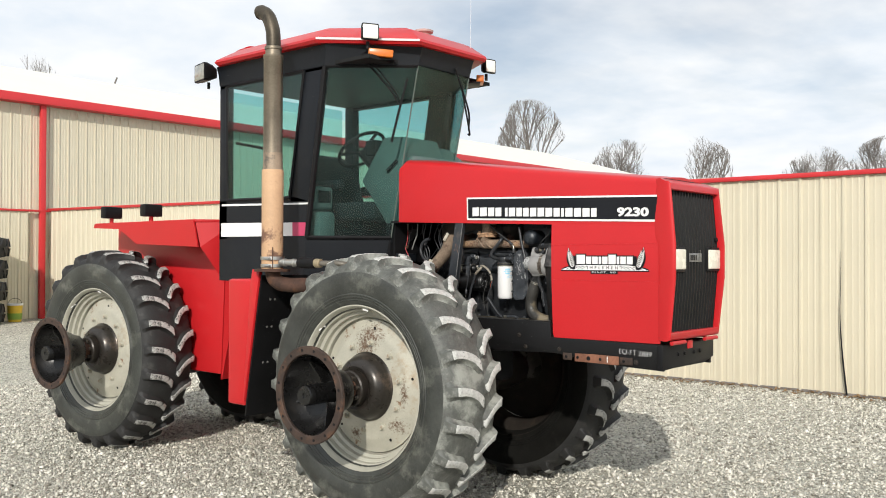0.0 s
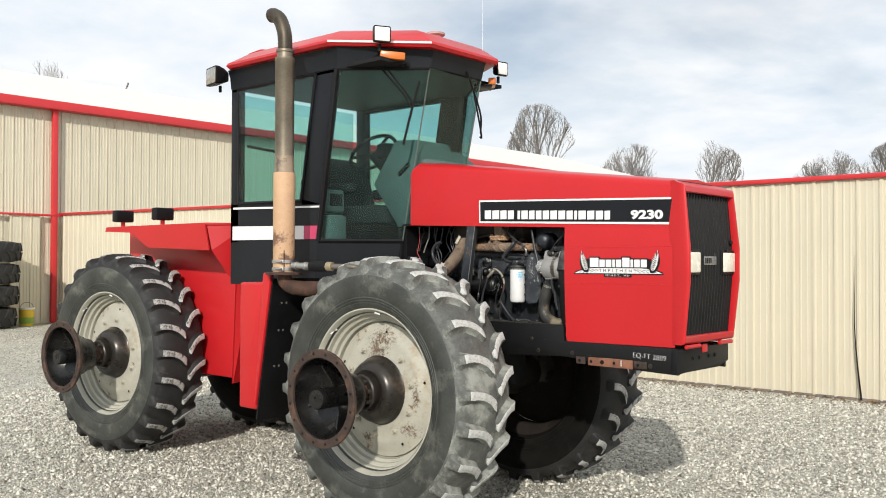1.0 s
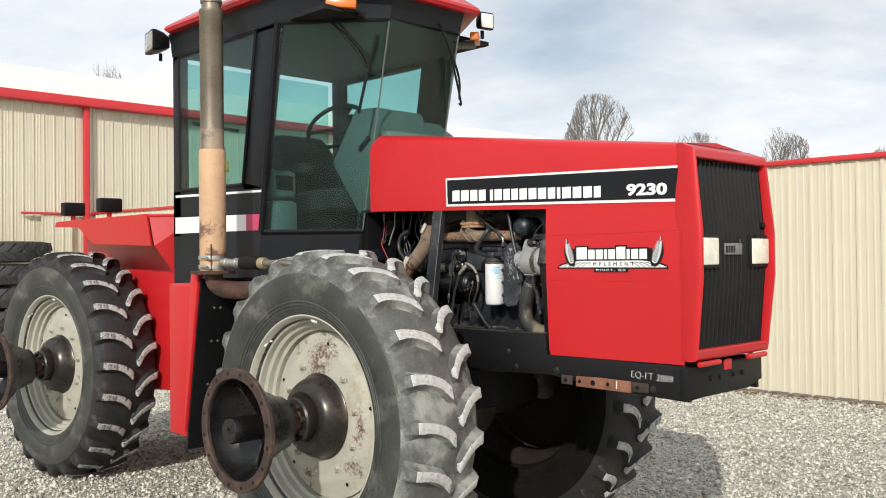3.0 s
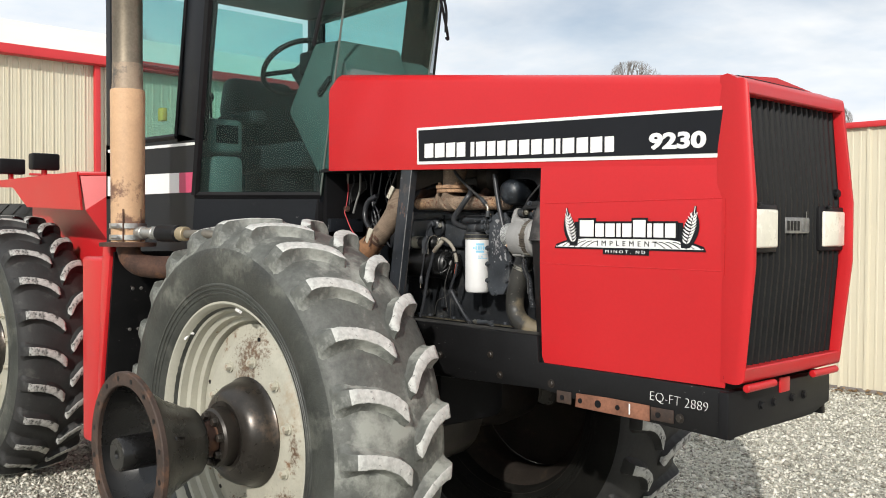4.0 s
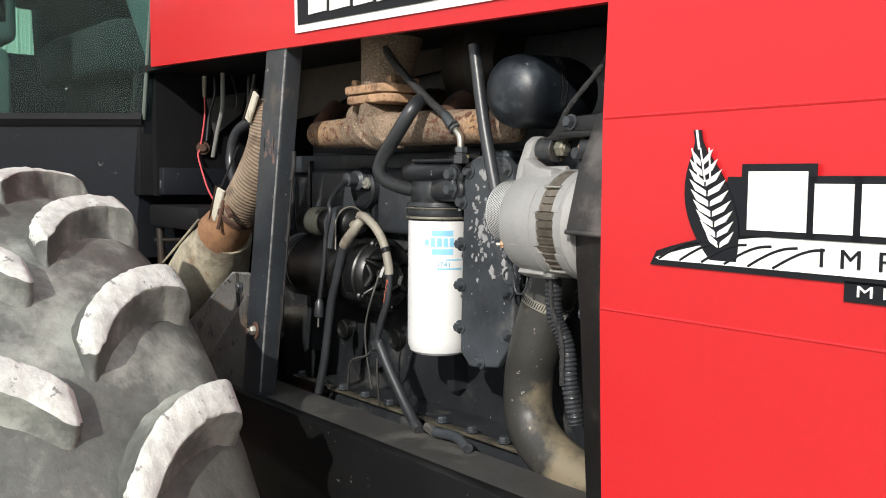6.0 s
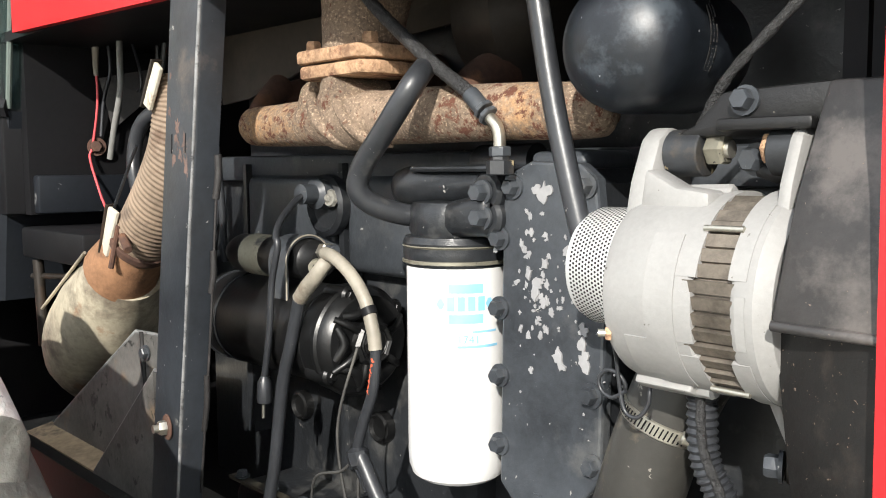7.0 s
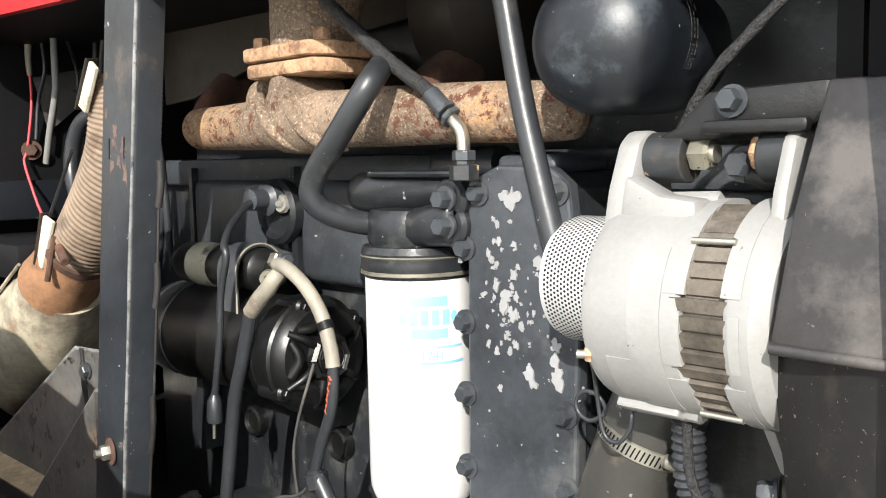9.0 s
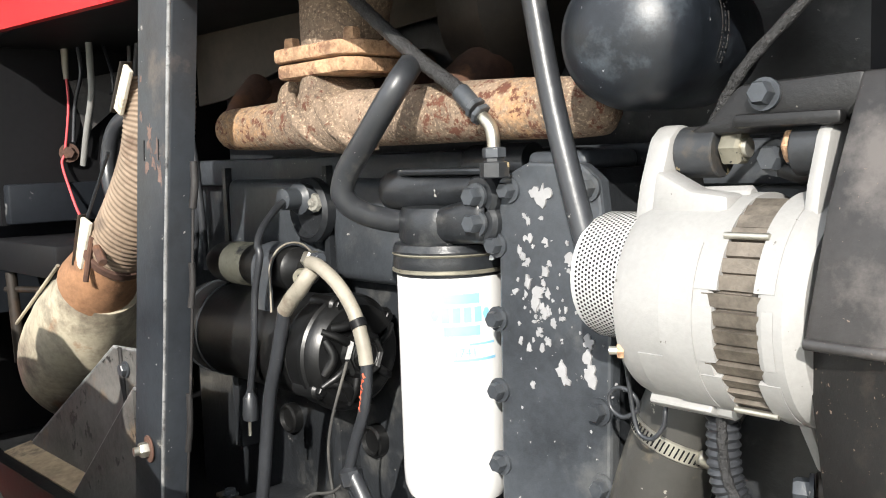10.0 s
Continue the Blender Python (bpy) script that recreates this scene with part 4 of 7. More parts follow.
def badge_decal():
    """The dealer's badge: a light ribbon with plain blocks, an ear of grain at each end."""
    face = lambda x: -HOOD_Y - panel_bulge(x) - 0.001
    cx = 1.509
    plate = lambda pts, a, b: loft([[(x, face(x) - d, z) for x, z in pts] for d in (a, b)])
    hill = [(cx + 0.292 * (2 * k / 32 - 1), 1.584 + 0.034 * (1 - abs(2 * k / 32 - 1) ** 3)) for k in range(33)]
    badge = part("dealer_badge", plate([(x, z + 0.007) for x, z in hill] + [(cx + 0.3, 1.576), (cx - 0.3, 1.576)], 0.0, 0.0015), DECAL_BLACK, tractor, "black and white dealer badge with two ears of grain", smooth=0)
    part("ribbon", plate(hill + [(cx + 0.288, 1.582), (cx - 0.288, 1.582)], 0.0017, 0.003), WHITE, badge, "white ribbon", smooth=0)
    part("name_backing", plate([(1.29, 1.6), (1.728, 1.6), (1.728, 1.664), (1.59, 1.668), (1.45, 1.668), (1.3, 1.668)], 0.0004, 0.0016), DECAL_BLACK, badge, smooth=0)
    x, blocks = 1.325, (1.5, 0.9, 0.95, 0.42, 0.9, 1.2, 0.42, 0.9, 0.95)
    unit = (1.704 - 1.325 - 0.007 * 8) / sum(blocks)
    for k, w in enumerate(blocks):
        top = 1.673 if k in (0, 5) else 1.662
        part("block_edge", plate([(x - 0.008, 1.612), (x + w * unit + 0.008, 1.612), (x + w * unit + 0.008, top + 0.007), (x - 0.008, top + 0.007)], 0.0032, 0.0045), DECAL_BLACK, badge, smooth=0)
        part("name_block", plate([(x, 1.618), (x + w * unit, 1.618), (x + w * unit, top), (x, top)], 0.0047, 0.006), WHITE, badge, smooth=0)
        x += w * unit + 0.007
    def line(text, x, z, width, height, d, mat, name, spread=1.9):
        turn = math.degrees(math.atan2(face(x + width) - face(x), width))
        lettering(text, height * 1.4, pose(x, face(x) - d, z, 90, 0, 0) @ pose(0, 0, 0, 0, turn, 0), mat, badge, 0.0009, name, spread, 0.0, width, height)

    line("IMPLEMENT", 1.398, 1.5885, 0.238, 0.0165, 0.0032, DECAL_BLACK, "ribbon_word")
    part("tab", plate([(1.42, 1.56), (1.604, 1.56), (1.604, 1.578), (1.42, 1.578)], 0.0, 0.0015), DECAL_BLACK, badge, smooth=0)
    line("MINOT, ND", 1.432, 1.5635, 0.158, 0.0115, 0.0017, WHITE, "tab_word", 1.6)
    for s in (-1, 1):
        # a bent ear: the stem leans outwards, grains in pairs along it
        stem = lambda f: (cx + 0.009 + s * (0.22 + 0.046 * f - 0.012 * f * f), 1.586 + 0.128 * f)
        wide = lambda f: 0.004 + 0.0245 * math.sin(math.pi * min(1, f * 1.02 + 0.12)) ** 0.8
        fs = [k / 12 for k in range(13)]
        ol = [(stem(f)[0] + wide(f), stem(f)[1]) for f in fs] + [(stem(f)[0] - wide(f), stem(f)[1]) for f in fs[::-1]]
        part("grain_outline", plate(ol, 0.0005, 0.0031), DECAL_BLACK, badge, smooth=0)
        for k in range(9):
            f = 0.1 + k * 0.078
            px, pz = stem(f)
            for side in (-1, 1):
                w = wide(f) * 0.8
                pts = [(px + side * 0.0012, pz), (px + side * w * 0.62, pz + 0.0055), (px + side * w * 0.95, pz + 0.0165), (px + side * w * 0.62, pz + 0.012), (px + side * 0.0016, pz + 0.0055)]
                part("grain", plate(pts, 0.0032, 0.0045), WHITE, badge, smooth=0)
        part("grain_awn", rod((stem(0.85)[0], face(stem(0.85)[0]) - 0.0035, stem(0.85)[1]), (stem(1.0)[0], face(stem(1.0)[0]) - 0.0035, stem(1.0)[1]), 0.0013, n=6), WHITE, badge)
        for d in (-0.008, 0.002, 0.012):
            part("grain_awn", rod((stem(0.6)[0] + d * 0.6, face(stem(0.6)[0]) - 0.0042, stem(0.6)[1]), (stem(0.86)[0] + d, face(stem(0.86)[0]) - 0.0042, stem(0.86)[1]), 0.0008, n=6), WHITE, badge)
        for k in range(6):
            arc = [(cx + s * (0.287 - 0.026 * k - 0.05 * t), 1.5835 + 0.02 * math.sin(math.pi * 0.5 * t)) for t in (0, 0.25, 0.5, 0.75, 1.0)]
            part("ribbon_line", tube([(x, face(x) - 0.003, z) for x, z in arc], 0.0013, 6), DECAL_BLACK, badge)


badge_decal()


def chassis():
    # frame rails, stepped down towards the front
    for s in (-1, 1):
        poly = [(-0.5, 1.262), (1.13, 1.262), (1.136, 1.168), (1.884, 1.168), (1.89, 1.02), (1.6, 1.03), (1.15, 1.075), (0.75, 1.06), (-0.5, 1.0)]
        bm = prism(poly, s * 0.31 if s < 0 else 0.285, s * 0.285 if s < 0 else 0.31, w=0.003)
        part("frame_rail", bm, RAIL, tractor, "scuffed black frame rail")
    part("front_beam", prism([(-0.33, 1.025), (-0.33, 1.165), (0.33, 1.165), (0.33, 1.06), (0.2, 1.03), (-0.2, 1.03)], 1.86, 1.895, "x", 0.004), BLACK, tractor, "black front cross beam")
    for s in (-1, 1):
        part("surround_foot", rod((1.93, s * 0.21 - 0.085, 1.178), (1.93, s * 0.21 + 0.085, 1.178), 0.012, n=16, w=0.003), RED, tractor, "round red foot under the surround")
        for k in (0.06, 0.14):
            part("beam_bolt", bolt((1.895, s * k, 1.105), (1, 0, 0), 0.011, 0.008), BLACK, tractor)
    part("surround_tab", box((1.894, -0.03, 1.13), (1.902, 0.035, 1.178), 0.004), RED, tractor, "short red tab")
    strip = part("rust_strip", prism([(1.313, 1.036), (1.52, 1.034), (1.612, 1.034), (1.612, 1.084), (1.45, 1.086), (1.316, 1.083)], -0.319, -0.311, "y", 0.002), paint("bright_rust_strip", (0.2, 0.085, 0.05), 0.8, var=0.4, scale=14, grain=120, bump=0.3, dirt=(0.08, 0.045, 0.035), amount=0.42, dscale=12, spots=(0.03, 0.025, 0.022), spot_amount=0.3, spot_scale=20), tractor, "rust-worn strip on the frame rail")
    for x0, x1 in ((1.228, 1.292), (1.616, 1.7)):
        part("strip_end", box((x0, -0.317, 1.04), (x1, -0.311, 1.082), 0.003), RING_RUST, strip, "dark rust end piece")
    for x in (1.255, 1.335, 1.41, 1.49, 1.645):
        part("strip_hole", rod((x, -0.3202, 1.06), (x, -0.318, 1.06), 0.009 if x != 1.41 else 0.013), BLACK, strip)
    part("paint_dash", box((1.535, -0.3205, 1.045), (1.54, -0.3188, 1.08), 0.0005), WHITE, strip, "short white paint dash")
    for x, z in ((1.2, 1.1), (0.62, 1.14), (0.95, 1.1), (0.9, 1.17), (1.72, 1.06)):
        part("frame_bolt", bolt((x, -0.311, z), (0, -1, 0), 0.011, 0.008), CAST, tractor)
    part("belly", box((-0.6, -0.2, 0.8), (0.5, 0.2, 1.2), 0.05), GRILLE_BLACK, tractor, "black underside of the engine")
    for ax in (AXLE_F, AXLE_R):
        part("axle_housing", lathe([(0.12, -0.7), (0.15, -0.5), (0.13, -0.3), (0.24, -0.18), (0.26, 0.0), (0.24, 0.18), (0.13, 0.3), (0.15, 0.5), (0.12, 0.7)], 28, (ax, 0, AXLE_Z)), CAST, tractor, "black cast axle housing")
    part("drive_shaft", rod((-2.9, 0, 0.8), (0, 0, 0.8), 0.06), CAST, tractor)
    part("hinge_frame", box((-2.0, -0.3, 0.6), (-1.2, 0.3, 1.3), 0.04), BLACK, tractor, "black articulation joint")
    part("rear_frame", box((-4.1, -0.36, 0.75), (-3.5, 0.36, 1.3), 0.03), RED_DULL, tractor, "red rear frame")
    part("firewall", box((-0.3, -0.29, 1.62), (-0.262, 0.29, 1.9), 0.004), BLACK, tractor)


chassis()


def rear_body():
    # red body behind the cab with flared wings over the rear wheels
    part("rear_body", box((-3.7, -0.46, 0.68), (-1.86, 0.46, 1.95), 0.02), RED, tractor, "red rear bodywork")
    for s in (-1, 1):
        quad = [(-1.93, s * 0.46, 0.66), (-1.8, s * 0.46, 1.5), (-1.8, s * 0.46, 1.955), (-1.99, s * 0.75, 1.955), (-1.93, s * 0.74, 1.735), (-1.86, s * 0.56, 1.45), (-1.9, s * 0.56, 0.66)]
        part("wing_front", slab(quad if s < 0 else quad[::-1], 0.012), RED, tractor, "red front plate of the rear wing", smooth=0)
        part("wing_top", prism([(-3.56, 0.46), (-3.56, 0.76), (-1.98, 0.76), (-1.8, 0.46)] if s > 0 else [(-3.56, -0.76), (-3.56, -0.46), (-1.8, -0.46), (-1.98, -0.76)], 1.935, 1.958, "z", 0.004), RED, tractor, "red wing over the rear wheel")
        part("wing_skirt", slab([(p[0], s * 0.755, p[1]) for p in ((-3.575, 1.915), (-3.12, 1.898), (-2.845, 1.765), (-1.93, 1.735), (-1.99, 1.955), (-3.56, 1.952))][::(1 if s < 0 else -1)], 0.012), RED, tractor, "red skirt of the rear wing", smooth=0)
        for x in (-3.38, -2.72):
            lamp = part("wing_lamp", box((x - 0.045, s * 0.7 - 0.085, 2.0), (x + 0.045, s * 0.7 + 0.085, 2.105), 0.012), BLACK, tractor, "black rectangular work lamp on the wing")
            part("lamp_foot", rod((x, s * 0.7, 1.955), (x, s * 0.7, 2.005), 0.018), RED, lamp)
    # tall box by the cab: red flank, leaning black front with rivets
    for s in (-1, 1):
        y0, y1 = (-1.085, -0.62) if s < 0 else (0.62, 1.085)
        edge = -1.085 if s < 0 else 1.085
        part("step_box", prism([(-1.08, 0.62), (-0.885, 0.62), (-0.8, 1.42), (-0.815, 1.5), (-1.08, 1.5)], y0, y1, "y", 0.02, 3), RED, tractor, "tall red panel box beside the cab")
        part("box_edge", prism([(-0.886, 0.66), (-0.872, 0.66), (-0.712, 1.56), (-0.79, 1.57), (-0.81, 1.47)], edge - 0.012 if s < 0 else edge - 0.02, edge + 0.02 if s < 0 else edge + 0.012, "y", 0.005), RED, tractor, "red flange along the box's edge")
        lean = lambda z: -0.87 + 0.17 * (z - 0.57) / 0.96
        front = part("box_front", loft([[(lean(z), y0 + 0.004, z), (lean(z), y1, z), (lean(z) - 0.014, y1, z), (lean(z) - 0.014, y0 + 0.004, z)] for z in (0.55, 0.62, 1.0, 1.53)]), RAIL, tractor, "black riveted front of the box")
        for z in (1.36, 1.17, 0.92):
            for yy in (0.1, 0.14, 0.3, 0.34):
                part("rivet", lathe([(0.009, 0.0), (0.006, 0.005)], 8, (lean(z), y0 + yy if s < 0 else y1 - yy, z), (1, 0, -0.17)), SHROUD_GREY, front)


rear_body()


def exhaust():
    cx, cy = -0.63, -1.05
    heat = paint("heat_tinted_steel", (0.2, 0.17, 0.13), 0.42, metal=0.75, var=0.35, scale=5)
    tan = paint("tan_faded_stack", (0.53, 0.335, 0.195), 0.62, var=0.16, scale=6, dirt=(0.42, 0.25, 0.15), amount=0.4, dscale=4, bump=0.2, spots=(0.3, 0.16, 0.1), spot_amount=0.2, spot_scale=8, spot_edge=0.1)
    tan = stained("tan_burnt_stack", tan, ((cx, cy - 0.06, 1.8, 0.12, 0.1), (cx + 0.05, cy - 0.04, 1.66, 0.06, 0.05)), (0.24, 0.12, 0.07), (0.1, 0.055, 0.04), 9.0, 0.1)
    part("stack_flange", lathe([(0.02, 1.555), (0.12, 1.555), (0.122, 1.572), (0.08, 1.575)], 28, (cx, cy, 0), (0, 0, 1)), RUST, tractor, "rusty exhaust flange")
    part("exhaust_lower", lathe([(0.072, 1.57), (0.074, 2.24), (0.072, 2.245)], 32, (cx, cy, 0), (0, 0, 1)), tan, tractor, "tan heat-faded lower exhaust stack")
    part("heat_band", lathe([(0.072, 2.243), (0.067, 2.25), (0.0652, 2.29), (0.0648, 2.36), (0.05, 2.362)], 32, (cx, cy, 0), (0, 0, 1)), paint("heat_tinted_band", (0.3, 0.23, 0.165), 0.5, metal=0.2, var=0.3, scale=7, dirt=(0.1, 0.09, 0.08), amount=0.5, dscale=9, bump=0.15), tractor, "heat-tinted band of the stack")
    part("exhaust_upper", lathe([(0.05, 2.358), (0.0642, 2.36), (0.065, 3.0), (0.068, 3.005), (0.068, 3.025), (0.054, 3.03), (0.054, 3.06), (0.06, 3.065), (0.06, 3.08), (0.05, 3.085)], 32, (cx, cy, 0), (0, 0, 1)), heat, tractor, "heat-blued steel exhaust stack")
    part("stack_tip", tube([(cx, cy, 3.0), (cx, cy, 3.13), (cx - 0.012, cy, 3.21), (cx - 0.055, cy, 3.295), (cx - 0.115, cy, 3.338), (cx - 0.15, cy, 3.343)], 0.049, 20), paint("sooty_steel", (0.075, 0.062, 0.045), 0.45, metal=0.6, var=0.5, scale=6, dirt=(0.02, 0.018, 0.016), amount=0.4, dscale=5), tractor, "bent exhaust tip")
    part("tip_bore", rod((cx - 0.149, cy, 3.343), (cx - 0.153, cy, 3.3432), 0.045, n=20), BLACK, tractor)
    clamps = bmesh.new()
    for z in (1.635, 1.585):
        lathe([(0.073, z), (0.079, z), (0.079, z + 0.022), (0.073, z + 0.022)], 28, (cx, cy, 0), (0, 0, 1), bm=clamps, closed=True)
        rod((cx + 0.02, cy - 0.08, z + 0.01), (cx + 0.07, cy - 0.075, z + 0.01), 0.007, bm=clamps)
    part("stack_clamp", clamps, paint("zinc_steel", (0.5, 0.5, 0.48), 0.35, metal=0.9, var=0.2), tractor, "zinc band clamps")
    part("elbow", tube([(cx, cy, 1.57), (cx + 0.02, cy + 0.01, 1.5), (cx + 0.09, cy + 0.07, 1.465), (cx + 0.25, cy + 0.28, 1.47), (cx + 0.3, cy + 0.6, 1.48)], 0.05, 18), RUST, tractor, "rusty exhaust elbow")
    zinc = paint("dull_zinc", (0.42, 0.42, 0.4), 0.4, metal=0.8, var=0.2, scale=12)
    along = lambda d: (cx + d, cy + 0.17 * d, 1.618 - 0.01 * d)
    con = part("pipe_coupling", rod(along(0.07), along(0.235), 0.022, n=16), zinc, tractor, "dull zinc pipe coupling")
    for d in (0.1, 0.18):
        part("coupling_band", rod(along(d), along(d + 0.022), 0.028, n=18, w=0.003), zinc, con)
    part("rubber_sleeve", rod(along(0.23), along(0.37), 0.036, w=0.008, n=20), BLACK, con, "black rubber sleeve")
    part("brass_end", rod(along(0.37), along(0.415), 0.03, n=18, w=0.003), paint("worn_brass", (0.38, 0.31, 0.2), 0.5, metal=0.5), con)
    part("side_pipe", tube([along(0.41), along(0.5), along(0.56), (cx + 0.6, cy + 0.15, 1.605), (cx + 0.62, cy + 0.4, 1.59)], 0.018, 10), paint("dull_pipe", (0.16, 0.145, 0.12), 0.5, metal=0.3, var=0.2, scale=8), con, "thin dull pipe beside the stack")
    for dy in (-0.05, 0.03):
        part("clamp_rod", rod((cx + 0.065, cy + dy, 1.57), (cx + 0.065, cy + dy, 1.72), 0.003), RUST, tractor)


exhaust()


def cab():
    def plan(z):
        """Corners of the near half of the cab at a height, rear to front."""
        f = (z - 1.79) / 1.2
        return [(-1.73, -0.70), (-0.685 + 0.185 * f, -0.70), (-0.256 + 0.256 * f, -0.28)]

    def outline(z, grow=0.0):
        p = plan(z)
        pts = [(p[0][0] - grow, p[0][1] - grow), (p[1][0] + grow * 0.4, p[1][1] - grow), (p[2][0] + grow, p[2][1] - grow * 0.4)]
        return [(x, y, z) for x, y in pts] + [(x, -y, z) for x, y in pts[::-1]]

    # lower shell
    part("cab_base", loft([outline(1.47), outline(1.62), outline(1.79)]), BLACK_SATIN, tractor, "black lower cab body", smooth=20)
    # header band under the roof
    part("cab_header", loft([outline(3.0, 0.004), outline(3.09, 0.01), outline(3.15, 0.022)]), BLACK_SATIN, tractor, "black cab header", smooth=20)
    # side panels below the side windows, stripes on them
    for s in (-1, 1):
        y = s * 0.70
        part("side_lower_panel", prism([(-1.73, 1.79), (-0.69, 1.79), (-0.645, 2.05), (-0.83, 2.09), (-1.73, 2.09)], y - 0.02 * (s > 0), y + 0.02 * (s < 0)), BLACK_SATIN, tractor, smooth=0)
        ys = y + s * 0.003
        part("thin_stripe", slab([(p[0], ys, p[1]) for p in ((-1.7, 2.052), (-0.655, 2.03), (-0.652, 2.043), (-1.7, 2.068))][::(1 if s < 0 else -1)], 0.002), WHITE, tractor, smooth=0)
        part("thick_stripe", slab([(p[0], ys, p[1]) for p in ((-1.705, 1.812), (-0.84, 1.808), (-0.84, 1.905), (-1.705, 1.92))][::(1 if s < 0 else -1)], 0.002), WHITE, tractor, "white stripe on the cab", smooth=0)
        part("stripe_end", slab([(p[0], ys, p[1]) for p in ((-0.84, 1.808), (-0.70, 1.807), (-0.69, 1.902), (-0.84, 1.905))][::(1 if s < 0 else -1)], 0.002), PINK, tractor, "faded magenta end of the stripe", smooth=0)
    # posts: rear corner, wide middle post, windscreen corner
    def post(a, b, wa, wb, depth=0.06, label=""):
        """A post between plan points a (low) and b (high), each (x, y, z), as wide along x as wa, wb."""
        s = 1 if a[1] < 0 else -1
        rings = [[(a[0], a[1], a[2]), (a[0] + wa, a[1], a[2]), (a[0] + wa, a[1] + s * depth, a[2]), (a[0], a[1] + s * depth, a[2])],
                 [(b[0], b[1], b[2]), (b[0] + wb, b[1], b[2]), (b[0] + wb, b[1] + s * depth, b[2]), (b[0], b[1] + s * depth, b[2])]]
        return bevel(loft(rings), 0.006)

    for s in (-1, 1):
        y = s * 0.70
        part("rear_post", post((-1.73, y, 1.79), (-1.735, y, 3.0), 0.1, 0.1), BLACK_SATIN, tractor)
        part("middle_post", post((-0.875, y, 2.05), (-0.715, y, 3.0), 0.2, 0.205), BLACK_SATIN, tractor, "wide black cab post")
        part("window_top_rail", box((-1.73, y if s < 0 else y - 0.05, 2.97), (-0.5, y + 0.05 if s < 0 else y, 3.02), 0.004), BLACK_SATIN, tractor)
        # side window pane and its rubber seal
        pane = [(-1.625, 2.095), (-0.872, 2.085), (-0.72, 2.985), (-1.64, 2.985)]
        win = part("side_window", slab([(p[0], y + s * 0.006, p[1]) for p in pane][::(1 if s < 0 else -1)], 0.006), GLASS, tractor, "greenish tinted side window", smooth=0)
        win.visible_shadow = False
        seal = bmesh.new()
        for p, q in zip(pane, pane[1:] + pane[:1]):
            rod((p[0], y, p[1]), (q[0], y, q[1]), 0.014, n=6, bm=seal)
        part("seal", seal, BLACK, win)
        # angled front corner pane
        a, b, c, d = (-0.683, y, 1.795), (-0.258, s * 0.28, 1.795), (-0.002, s * 0.28, 2.99), (-0.5, y, 2.99)
        corner = part("corner_window", slab([a, b, c, d][::(1 if s < 0 else -1)], 0.006), GLASS, tractor, "tall tinted corner window of the cab", smooth=0)
        corner.visible_shadow = False
        seal = bmesh.new()
        for p, q, r in ((a, b, 0.016), (d, a, 0.02), (c, d, 0.012)):
            rod(p, q, r, n=6, bm=seal)
        part("seal", seal, BLACK, corner)
        part("glass_joint", rod(b, c, 0.005, n=8), paint("pale_seal", (0.1, 0.125, 0.11), 0.6), corner, "pale joint between the panes")
    a, b, c, d = (-0.258, -0.28, 1.795), (-0.258, 0.28, 1.795), (-0.002, 0.28, 2.99), (-0.002, -0.28, 2.99)
    wind = part("windscreen", slab([a, b, c, d], 0.006), GLASS, tractor, "tinted front windscreen", smooth=0)
    wind.visible_shadow = False
    rear = part("rear_window", slab([(-1.735, 0.6, 2.1), (-1.735, -0.6, 2.1), (-1.735, -0.6, 2.97), (-1.735, 0.6, 2.97)], 0.006), GLASS, tractor, "tinted rear window", smooth=0)
    rear.visible_shadow = False
    part("rear_lower_panel", box((-1.735, -0.7, 1.79), (-1.7, 0.7, 2.1), 0.004), BLACK_SATIN, tractor)
    # roof: faceted red cap
    def cap(z, g):
        pts = [(-1.80 - g, -0.60), (-1.66 - g, -0.755 - g), (-0.51 + g * 0.4, -0.755 - g), (0.07 + g, -0.36 - g * 0.3)]
        drop = lambda x: 0.018 + 0.03 * max(0, (x + 0.55) / 0.62)
        return [(x, y, z - drop(x)) for x, y in pts] + [(x, -y, z - drop(x)) for x, y in pts[::-1]]
    rf = part("cab_roof", loft([cap(3.165, 0.015), cap(3.185, 0.03), cap(3.205, 0.02), cap(3.285, -0.10), cap(3.31, -0.16), cap(3.32, -0.3)]), RED, tractor, "red faceted cab roof", smooth=25)
    part("roof_vent", lathe([(0.03, 3.25), (0.05, 3.3), (0.068, 3.312), (0.07, 3.326), (0.05, 3.332), (0.01, 3.333)], 24, (-0.2, 0.0, 0), (0, 0, 1)), paint("faded_pink_vent", (0.5, 0.36, 0.33), 0.6, var=0.2, scale=12), rf, "pale faded round roof vent")
    # pale strip painted in for the highlight along the roof's lower edge
    part("roof_front_strip", slab([(-0.498, -0.79, 3.165), (0.103, -0.376, 3.135), (0.1, -0.374, 3.15), (-0.5, -0.786, 3.181)], 0.003), paint("roof_edge_glint", (0.7, 0.6, 0.58), 0.5), rf, smooth=0)
    part("headliner", box((-1.68, -0.66, 3.005), (-0.1, 0.66, 3.03), 0), paint("dark_headliner", (0.008, 0.0085, 0.009), 0.95, bump=0.5, grain=40), tractor)
    part("aerial", rod((0.0, 0.3, 3.2), (-0.03, 0.34, 4.3), 0.0014, 0.0009, n=6), WHITE, rf, "thin pale whip aerial")


cab()


